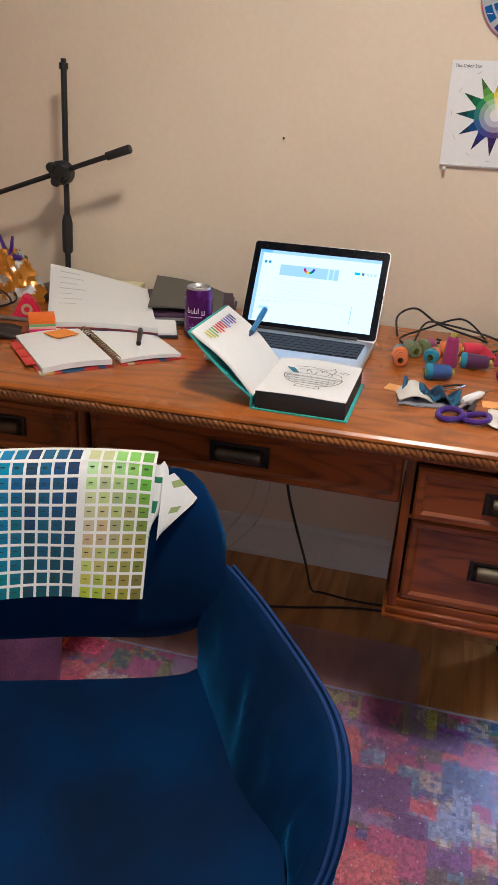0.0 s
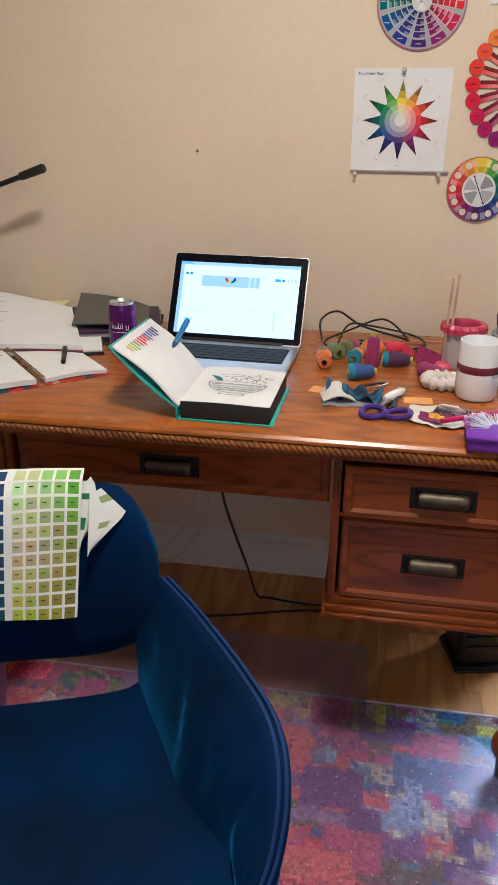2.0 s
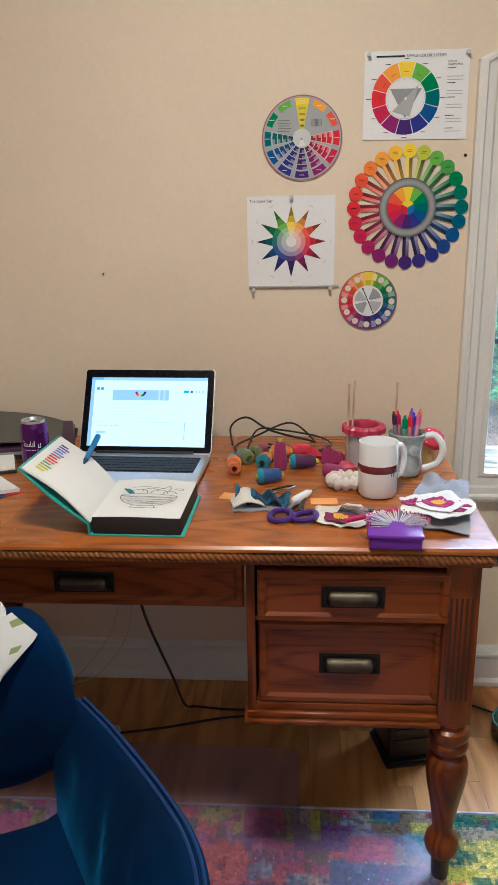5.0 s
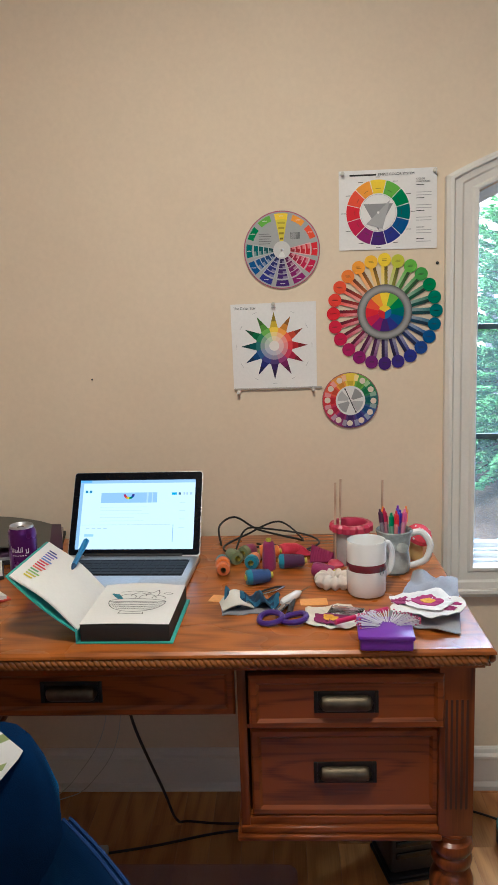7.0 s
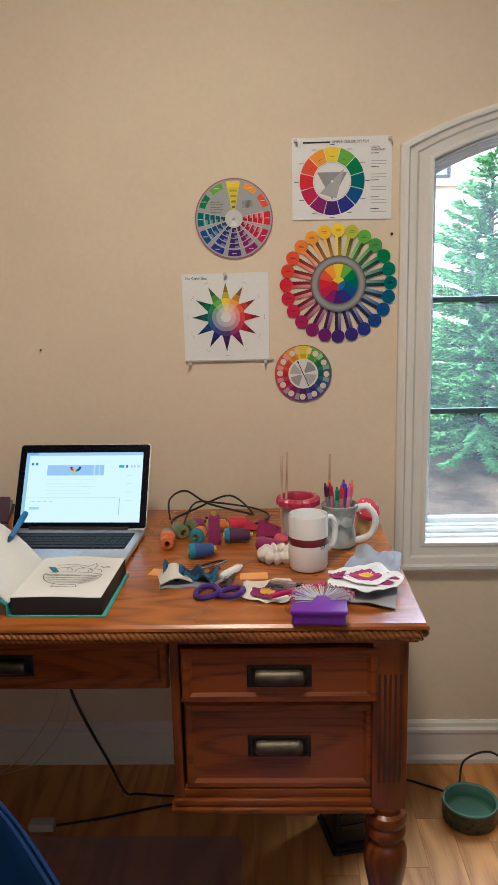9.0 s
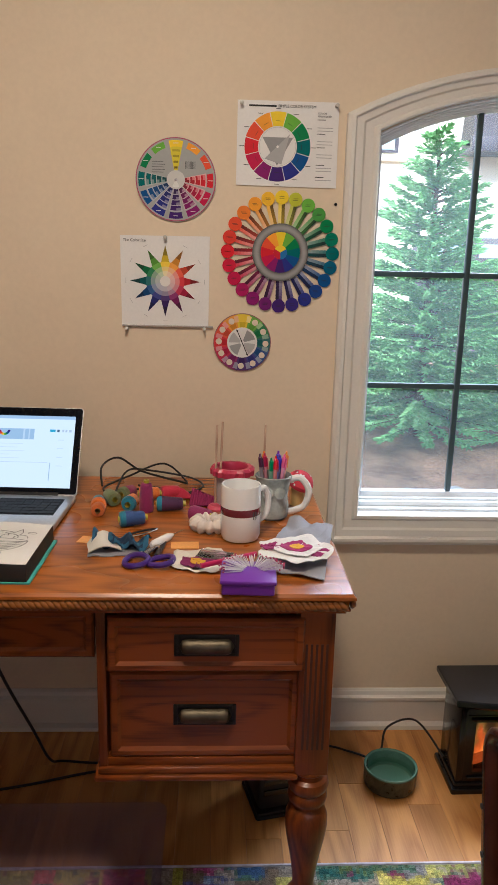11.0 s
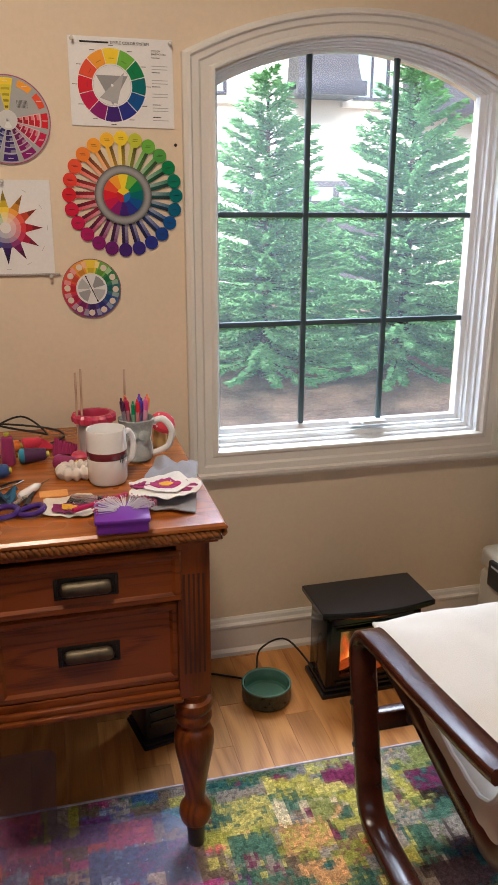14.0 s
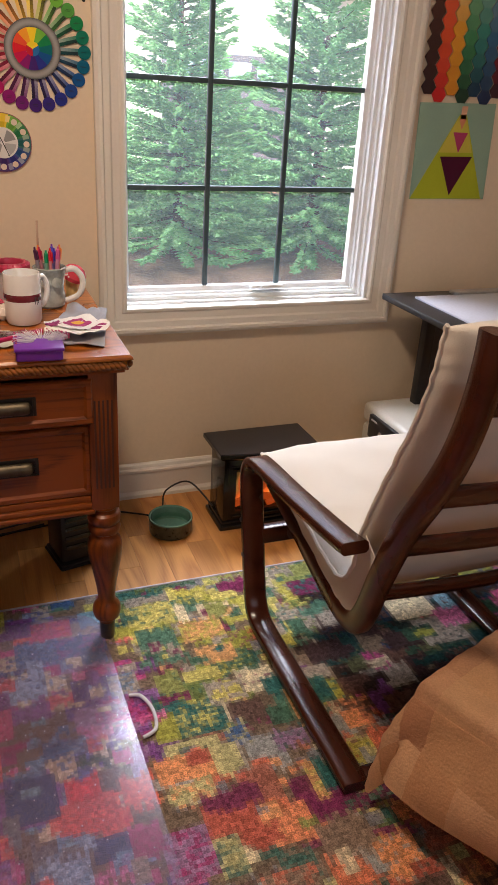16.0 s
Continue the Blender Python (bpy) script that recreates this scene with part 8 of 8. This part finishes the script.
def sewing_clutter():
    # scrunchie
    bm = nb()
    R, r = 0.028, 0.0135
    def tor(u, v):
        a, b = 2 * math.pi * u, 2 * math.pi * v
        rr = r * (1 + 0.28 * math.sin(a * 11) + 0.18 * noise.noise((u * 20, v * 4, 1)))
        return Vector((0.312 + (R + rr * math.cos(b)) * math.cos(a), 1.652 + (R + rr * math.cos(b)) * math.sin(a) * 0.85, TOP + 0.0145 + rr * math.sin(b) * 0.95))
    grid(bm, tor, 66, 12)
    bmesh.ops.remove_doubles(bm, verts=bm.verts, dist=1e-4)
    paint(bm, bm.faces, hexrgb("d8cdc2"))
    solo("scrunchie", bm, M_CLOTH, "gathered off-white fabric scrunchie", "scrunchie", sharp=1.5)
    # pink jar with a fluted ring
    c = Vector((0.366, 1.815, TOP))
    t = thing("knitting_jar", c, "clear plastic jar with a fluted pink ring lid", "jar")
    bm = nb()
    lathe(bm, [(0, 0.001), (0.038, 0), (0.041, 0.006), (0.040, 0.078), (0.036, 0.078), (0.037, 0.008), (0, 0.006)], 32, Matrix.Translation(c), closed=True)
    part("jar", bm, mat("frosted plastic", (0.50, 0.50, 0.52), 0.3, var=0.05), t)
    bm = nb()
    prof = [(0.034, 0.076), (0.048, 0.078), (0.049, 0.090), (0.044, 0.096), (0.036, 0.096), (0.033, 0.086)]
    lathe(bm, prof + prof[:1], 48, Matrix.Translation(c), closed=True)
    for v in bm.verts:
        q = v.co - c
        if math.hypot(q.x, q.y) > 0.042:
            k = 1 + 0.05 * math.sin(math.atan2(q.y, q.x) * 16)
            v.co.x, v.co.y = c.x + q.x * k, c.y + q.y * k
    col_part("ring", bm, hexrgb("c03a58"), t, None, "pink fluted ring")
    # dowels on pink feet
    for k, (x, y, n) in enumerate(((0.330, 1.790, 2), (0.440, 1.825, 1))):
        t = thing("dowel_stand", (x, y, TOP), "pale wooden dowels standing in a round pink foot", "dowel stand")
        bm = nb()
        lathe(bm, [(0, 0), (0.020, 0), (0.021, 0.004), (0.017, 0.010), (0.006, 0.014), (0, 0.014)], 24, Matrix.Translation((x, y, TOP)))
        col_part("foot", bm, hexrgb("d0506a"), t)
        for q in range(n):
            bm = nb()
            tube(bm, [(x - 0.002 + 0.006 * q, y, TOP + 0.010), (x - 0.003 + 0.010 * q, y + 0.002 * q, TOP + 0.050), (x - 0.001 + 0.012 * q, y + 0.004 * q, 0.958 + 0.007 * q)], 0.0026, 8)
            part("dowel", bm, M_DOWEL, t)
    # dotted pin cushion
    t = thing("pin_cushion", (0.522, 1.852, TOP), "pink dotted fabric mushroom pin cushion", "pin cushion")
    bm = nb()
    lathe(bm, [(0, 0), (0.017, 0), (0.016, 0.03), (0.014, 0.052), (0, 0.054)], 18, Matrix.Translation((0.520, 1.850, TOP)))
    col_part("stem", bm, hexrgb("c8a868"), t, M_CLOTH)
    bm = nb()
    mm = rot((0.524, 1.848, TOP + 0.052), 0, 18, 22)
    lathe(bm, [(0.0, -0.006), (0.020, -0.008), (0.031, -0.002), (0.032, 0.008), (0.024, 0.022), (0.012, 0.029), (0, 0.031)], 24, mm)
    col_part("cap", bm, hexrgb("c83a4a"), t, M_CLOTH, "pink dotted cap")
    rr = random.Random(3)
    for k in range(16):
        a, e = rr.uniform(0, 6.28), rr.uniform(0.1, 1.3)
        p = mm @ Vector((0.0325 * math.cos(e) * math.cos(a), 0.0325 * math.cos(e) * math.sin(a), 0.004 + 0.0285 * math.sin(e)))
        q = mm @ Vector((0, 0, 0.0))
        bm = nb()
        lathe(bm, [(0, 0), (0.0026, 0), (0, 0.0006)], 8, Matrix.Translation(p) @ (p - q).to_track_quat("Z", "Y").to_matrix().to_4x4())
        col_part("dot", bm, (0.75, 0.7, 0.68), t, M_CLOTH)
    # ribbed magenta cloth behind the spools
    blob_cloth("ribbed_swatch", "folded ribbed magenta knit swatch", "fabric", lambda u, v: Vector((0.270 + 0.055 * u + 0.012 * v, 1.80 + 0.05 * v, TOP + 0.004 + 0.034 * (1 - abs(2 * v - 1)) * (0.35 + 0.65 * (1 - u)) + 0.0016 * math.sin(u * 60))), 40, 8, hexrgb("8a1f52"))
    blob_cloth("red_swatch", "crumpled red cloth scrap", "fabric", lambda u, v: Vector((0.215 + 0.06 * u, 1.84 + 0.03 * v, TOP + 0.006 + 0.022 * math.sin(math.pi * u) * math.sin(math.pi * v))), 10, 8, hexrgb("b8243f"))
    # notes
    for x, y, a in ((0.085, 1.566, -12), (0.262, 1.558, 4)):
        bm = nb()
        box(bm, -0.027, 0.027, -0.017, 0.017, 0.0, 0.0012, 0.0, rot((x, y, TOP), a))
        solo("sticky_note", bm, mat("amber note paper", (0.80, 0.38, 0.10), 0.7), "pale orange sticky note on the desktop", "sticky note", "sticky notes")
    # blue and white fabric bundle
    blob_cloth("grey_scrap", "grey cloth scrap under the blue ruffle", "fabric", lambda u, v: rot((0.135, 1.515, TOP), 8) @ Vector((-0.052 + 0.10 * u, -0.026 + 0.05 * v, 0.003 + 0.004 * noise.noise((u * 4, v * 4, 0)))), 10, 8, hexrgb("8a8a90"))
    blob_cloth("white_scrap", "white cloth scrap folded over", "fabric", lambda u, v: rot((0.118, 1.518, TOP), 15) @ Vector((-0.036 + 0.060 * u, -0.022 + 0.045 * v, 0.008 + 0.024 * math.sin(math.pi * u) * (0.4 + 0.6 * v))), 12, 8, hexrgb("cfcac0"))
    blob_cloth("blue_ruffle", "ruffled indigo and teal fabric strip", "fabric", lambda u, v: rot((0.140, 1.535, TOP), -4) @ Vector((-0.050 + 0.105 * u, -0.022 + 0.046 * v + 0.006 * math.sin(u * 14), 0.012 + 0.007 * math.sin(u * 19 + v * 3) + 0.008 * noise.noise((u * 7, v * 3, 2)) + 0.014 * math.sin(math.pi * v) * (1.2 - u))), 46, 8, hexrgb("1f4560"), painter=lambda c: hexrgb("2a5a78") if noise.noise(c * 60) > 0 else hexrgb("16304a"))
    # seam ripper gadget
    t = thing("seam_tool", (0.222, 1.57, TOP), "white handled rotary seam tool with a steel tip", "tool")
    a, b = Vector((0.200, 1.535, TOP + 0.008)), Vector((0.245, 1.600, TOP + 0.010))
    d = (b - a).normalized()
    bm = nb()
    tube(bm, [a, a + d * 0.008, a + d * 0.05, a + d * 0.066], [0.004, 0.0075, 0.0085, 0.003], 12)
    part("handle", bm, M_CERAMIC, t)
    bm = nb()
    tube(bm, [a + d * 0.064, b + d * 0.022], [0.0018, 0.0006], 6)
    part("tip", bm, M_STEEL, t)
    # scissors
    t = thing("scissors", (0.215, 1.48, TOP), "steel scissors with purple plastic finger loops", "scissors")
    for x, y, rx, ry, a in ((0.166, 1.468, 0.0215, 0.0250, 20), (0.213, 1.466, 0.0220, 0.0255, -32)):
        bm = nb()
        pts = [rot((x, y, TOP + 0.008), a) @ Vector((rx * math.cos(2 * math.pi * i / 28) * (1 - 0.16 * math.sin(2 * math.pi * i / 28)), ry * math.sin(2 * math.pi * i / 28), 0.003 * math.cos(2 * math.pi * i / 28))) for i in range(29)]
        tube(bm, pts, 0.0056, 8, cap=False)
        col_part("finger_loop", bm, hexrgb("43267e"), t, None, "purple finger loop")
    for s in (-1, 1):
        bm = nb()
        p0, p1 = Vector((0.190 - 0.012 * s, 1.487, TOP + 0.008 + 0.002 * s)), Vector((0.218 + 0.004 * s, 1.600, TOP + 0.005))
        tube(bm, [p0, p0.lerp(p1, 0.22), p0.lerp(p1, 0.36)], [0.0070, 0.0062, 0.0040], 8)
        strap(bm, [p0.lerp(p1, 0.28), p0.lerp(p1, 0.5), p0.lerp(p1, 0.8), p1], 0.011, 0.0018, (1, 0, 0))
        part("blade", bm, M_STEEL if s > 0 else M_BLACK, t)
    bm = nb()
    lathe(bm, [(0, 0), (0.0055, 0), (0.005, 0.003), (0, 0.0035)], 14, Matrix.Translation((0.200, 1.528, TOP + 0.010)))
    part("pivot", bm, M_STEEL, t)
    # snips
    t = thing("thread_snips", (0.165, 1.60, TOP), "small black-handled thread snips", "scissors")
    for s in (-1, 1):
        bm = nb()
        tube(bm, spline([(0.150, 1.585 + 0.004 * s, TOP + 0.005), (0.165, 1.594 + 0.010 * s, TOP + 0.006), (0.188, 1.612 + 0.010 * s, TOP + 0.006), (0.205, 1.625, TOP + 0.006)], 5), 0.0022, 6)
        part("blade", bm, M_STEEL if s < 0 else M_BLACK, t)
    # applique pieces
    def applique(cx, cy, r, a, z, name, seed, layers):
        t = thing("applique_flower", (cx, cy, TOP), name, "fabric")
        def edge(u, k):
            return r * k * (1 + 0.09 * math.sin(5 * 2 * math.pi * u + seed) + 0.16 * noise.noise((3 * math.cos(2 * math.pi * u), 3 * math.sin(2 * math.pi * u), seed + k)))
        for n, (nm, k0, rgb, off) in enumerate(layers):
            bm = nb()
            def f(u, v):
                q = edge(u, k0) * (0.02 + 0.98 * v)
                an = 2 * math.pi * u
                x, y = off[0] + q * math.cos(an) * 1.06, off[1] + q * math.sin(an) * 0.98
                lift = 0.009 * abs(noise.noise((x * 26, y * 26, seed))) + 0.006 * math.hypot(x, y) / r * (0.5 + noise.noise((3 * math.cos(an), 3 * math.sin(an), 9 + seed)))
                return rot((cx, cy, TOP + z), a) @ Vector((x, y, 0.002 + 0.0013 * n + lift))
            grid(bm, f, 44, 9)
            paint(bm, bm.faces, hexrgb(rgb))
            thicken(bm, 0.0009)
            part(nm, bm, M_CLOTH, t, sharp=1.5)
    applique(0.292, 1.480, 0.058, -6, 0.0, "cream cotton piece with plum and yellow flower", 1.0,
             (("ground_cloth", 1.0, "ddd6ca", (0, 0)), ("petal_cloth", 0.50, "7d2a5c", (0.014, 0.012)), ("petal_cloth", 0.30, "a98a94", (0.020, 0.018)), ("petal_cloth", 0.46, "7a1f55", (-0.013, -0.018)), ("centre_cloth", 0.22, "d8a62a", (-0.010, -0.018))))
    blob_cloth("grey_cloth", "rumpled grey cotton cloth under the flower piece", "fabric", lambda u, v: rot((0.480, 1.545, TOP), -20) @ Vector((-0.058 + (0.095 + 0.04 * (1 - v)) * u, -0.135 + 0.275 * v + 0.010 * noise.noise((u * 3, v * 2, 5)), 0.004 + 0.020 * abs(noise.noise((u * 2.4, v * 3.4, 3))) + 0.005 * math.sin(u * 6 + v * 7) ** 2)), 34, 40, hexrgb("96969c"))
    applique(0.464, 1.482, 0.069, 4, 0.020, "white cotton piece with magenta and yellow flower", 2.4,
             (("ground_cloth", 1.0, "dedad4", (0, 0)), ("petal_cloth", 0.40, "8a1f5a", (0.030, -0.010)), ("petal_cloth", 0.30, "8a1f5a", (-0.045, 0.010)), ("inner_cloth", 0.62, "dcd8d4", (0.002, 0.003)), ("petal_cloth", 0.40, "9a2463", (0.0, 0.006)), ("centre_cloth", 0.18, "dba52c", (0.002, 0.006))))
    # clear template
    bm = nb()
    box(bm, -0.032, 0.032, -0.018, 0.018, 0.0, 0.0016, 0.0006, rot((0.318, 1.492, TOP + 0.0095), -18, 4))
    solo("clear_template", bm, glass_mat("acrylic", (0.9, 0.88, 0.92), 1.0, 0.05, 0.06), "small clear acrylic template on the flower piece", "template")
    # pink pen
    t = thing("water_pen", (0.33, 1.46, TOP), "magenta and white fabric marking pen", "pen")
    a, b = Vector((0.292, 1.425, TOP + 0.016)), Vector((0.395, 1.478, TOP + 0.020))
    d = (b - a).normalized()
    for nm, s0, s1, rgb in (("cap", 0.0, 0.042, "b81f5a"), ("barrel", 0.042, 0.085, "d8c8cc"), ("tail", 0.085, 0.112, "b81f5a")):
        bm = nb()
        tube(bm, [a + d * s0, a + d * s1], 0.0048, 10)
        col_part(nm, bm, hexrgb(rgb), t)
    # pin box
    t = thing("pin_box", (0.365, 1.38, TOP), "purple magnetic pin dish covered in fanned pins", "pin dish")
    m = rot((0.372, 1.380, TOP), -2)
    bm = nb()
    box(bm, -0.045, 0.045, -0.042, 0.042, 0.0, 0.026, 0.004, m, 3)
    box(bm, -0.048, 0.048, -0.045, 0.045, 0.020, 0.028, 0.003, m, 2)
    col_part("dish", bm, hexrgb("7030a4"), t)
    rr = random.Random(17)
    st = mat("bright pin steel", (0.78, 0.76, 0.78), 0.3, metal=0.5, bump=0)
    for k in range(70):
        f = k / 70
        a = radians(-10 + 215 * f + rr.uniform(-5, 5))
        r0 = 0.012 + 0.010 * rr.random()
        r1 = r0 + 0.030
        p0, p1 = m @ Vector((0.006 + r0 * math.cos(a), 0.004 + r0 * math.sin(a), 0.0288)), m @ Vector((0.006 + r1 * math.cos(a) * 1.1, 0.004 + r1 * math.sin(a), 0.0300 + 0.012 * rr.random()))
        bm = nb()
        tube(bm, [p0, p1], 0.0007, 4)
        pn = part("pin", bm, st, t)
        bm = nb()
        bmesh.ops.create_icosphere(bm, subdivisions=1, radius=0.0019, matrix=Matrix.Translation(p1))
        col_part("pin_head", bm, hexrgb("a01f5a") if k % 3 else hexrgb("c8507a"), pn)
    # black cables behind
    cable("charger_cable", [(0.06, 1.93, TOP + 0.003), (0.05, 1.985, TOP + 0.036), (0.09, 1.99, TOP + 0.058), (0.15, 1.96, TOP + 0.034), (0.24, 1.93, TOP + 0.02), (0.26, 1.97, TOP + 0.006), (0.20, 2.01, TOP + 0.040), (0.12, 1.97, TOP + 0.018), (0.07, 1.90, TOP + 0.008), (0.10, 1.87, TOP + 0.003), (0.18, 1.90, TOP + 0.012), (0.24, 1.89, TOP + 0.004), (0.33, 1.86, TOP + 0.003)], 0.0026, M_CABLE, "black charger cable in a loose coil")
    cable("charger_cable", [(0.10, 1.86, TOP + 0.004), (0.12, 1.93, TOP + 0.042), (0.17, 1.98, TOP + 0.030), (0.27, 1.985, TOP + 0.012), (0.30, 1.94, TOP + 0.003), (0.24, 1.87, TOP + 0.006), (0.15, 1.90, TOP + 0.016)], 0.0024, M_CABLE, "black cable looped behind the spools")
    bm = nb()
    tube(bm, [(0.100, 1.862, TOP + 0.004), (0.078, 1.853, TOP + 0.004)], [0.004, 0.0045], 8)
    solo("plug_tip", bm, M_STEEL, "small steel cable plug", "plug")


sewing_clutter()

# ---------------------------------------------------------------- the loose things placed and sized to fit the camera's view
def fit_to_view(ob, plan, grow, z0):
    """Moves, turns and sizes a thing on its support by a plane-to-plane map fitted to the camera's view."""
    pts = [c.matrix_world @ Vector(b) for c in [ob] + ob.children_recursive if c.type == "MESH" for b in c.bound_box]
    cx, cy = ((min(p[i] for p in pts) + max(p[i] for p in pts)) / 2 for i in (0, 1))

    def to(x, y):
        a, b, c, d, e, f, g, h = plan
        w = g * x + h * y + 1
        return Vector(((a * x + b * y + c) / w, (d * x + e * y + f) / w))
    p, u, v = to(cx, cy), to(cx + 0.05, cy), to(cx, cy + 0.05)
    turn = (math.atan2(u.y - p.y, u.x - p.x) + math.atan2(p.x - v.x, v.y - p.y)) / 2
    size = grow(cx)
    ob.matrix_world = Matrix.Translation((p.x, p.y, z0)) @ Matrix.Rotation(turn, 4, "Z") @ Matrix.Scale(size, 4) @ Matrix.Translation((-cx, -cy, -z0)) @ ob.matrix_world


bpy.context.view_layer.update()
DESK_VIEW_MAP = (1.0959, -0.0259, 0.0174, 0.0307, 1.0886, -0.0682, 0.0763, 0.0168)
FLOOR_VIEW_MAP = (1.0409, -0.0280, -0.0009, 0.0392, 1.0299, -0.0575, 0.0288, 0.0041)
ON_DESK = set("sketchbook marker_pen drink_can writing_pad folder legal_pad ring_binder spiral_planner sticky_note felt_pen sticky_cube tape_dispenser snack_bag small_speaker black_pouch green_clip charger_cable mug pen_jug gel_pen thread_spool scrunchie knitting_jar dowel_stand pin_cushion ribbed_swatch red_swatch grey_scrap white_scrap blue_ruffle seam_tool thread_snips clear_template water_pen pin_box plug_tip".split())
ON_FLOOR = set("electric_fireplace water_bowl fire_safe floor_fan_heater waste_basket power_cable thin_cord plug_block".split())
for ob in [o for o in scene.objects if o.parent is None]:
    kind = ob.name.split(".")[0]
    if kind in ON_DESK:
        fit_to_view(ob, DESK_VIEW_MAP, (lambda x: 0.97) if kind in ("drink_can", "mug") else (lambda x: 1.047 - 0.105 * x), TOP)
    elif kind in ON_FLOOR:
        fit_to_view(ob, FLOOR_VIEW_MAP, lambda x: 1.02 - 0.035 * x, 0.0)
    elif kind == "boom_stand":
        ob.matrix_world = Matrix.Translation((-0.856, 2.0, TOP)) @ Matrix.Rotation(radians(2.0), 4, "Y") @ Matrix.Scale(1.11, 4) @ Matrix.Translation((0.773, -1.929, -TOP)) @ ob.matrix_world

# ---------------------------------------------------------------- floor boards
def boards():
    r = random.Random(9)
    w = 0.0826
    shapes = {}
    cells = []
    x = X0
    while x < X1:
        y = Y0 - r.uniform(0, 0.9)
        while y < WY:
            ln = r.choice((0.35, 0.5, 0.65, 0.8, 1.0, 1.25))
            a, b = max(y, Y0), min(y + ln, WY)
            if b - a > 0.03:
                cells.append((x, a, min(w, X1 - x), b - a))
            y += ln
        x += w
    near = [c for c in cells if c[1] + c[3] > 1.5 or c[0] > 1.9]
    near = [c for c in near if c[0] > -1.1][:300]
    keep = set(near)
    rest = nb()
    for c in cells:
        x, y, ww, ln = c
        if c not in keep:
            box(rest, x + 0.0006, x + ww - 0.0006, y + 0.0006, y + ln - 0.0006, -0.008, 0.0)
            continue
        key = (round(ww, 3), round(ln, 2))
        if key not in shapes:
            bm = nb()
            box(bm, 0.0002, ww - 0.0002, 0.0002, ln - 0.0002, -0.008, 0.0, 0.0004, seg=1)
            me = finish(bm, "plank")
            me.materials.append(M_FLOOR)
            shapes[key] = me
        p = new("plank", shapes[key])
        p.location = (x, y, 0)
        p.parent = FLOOR
    part("far_planks", rest, M_FLOOR, FLOOR)["kind"] = "stuff"


boards()
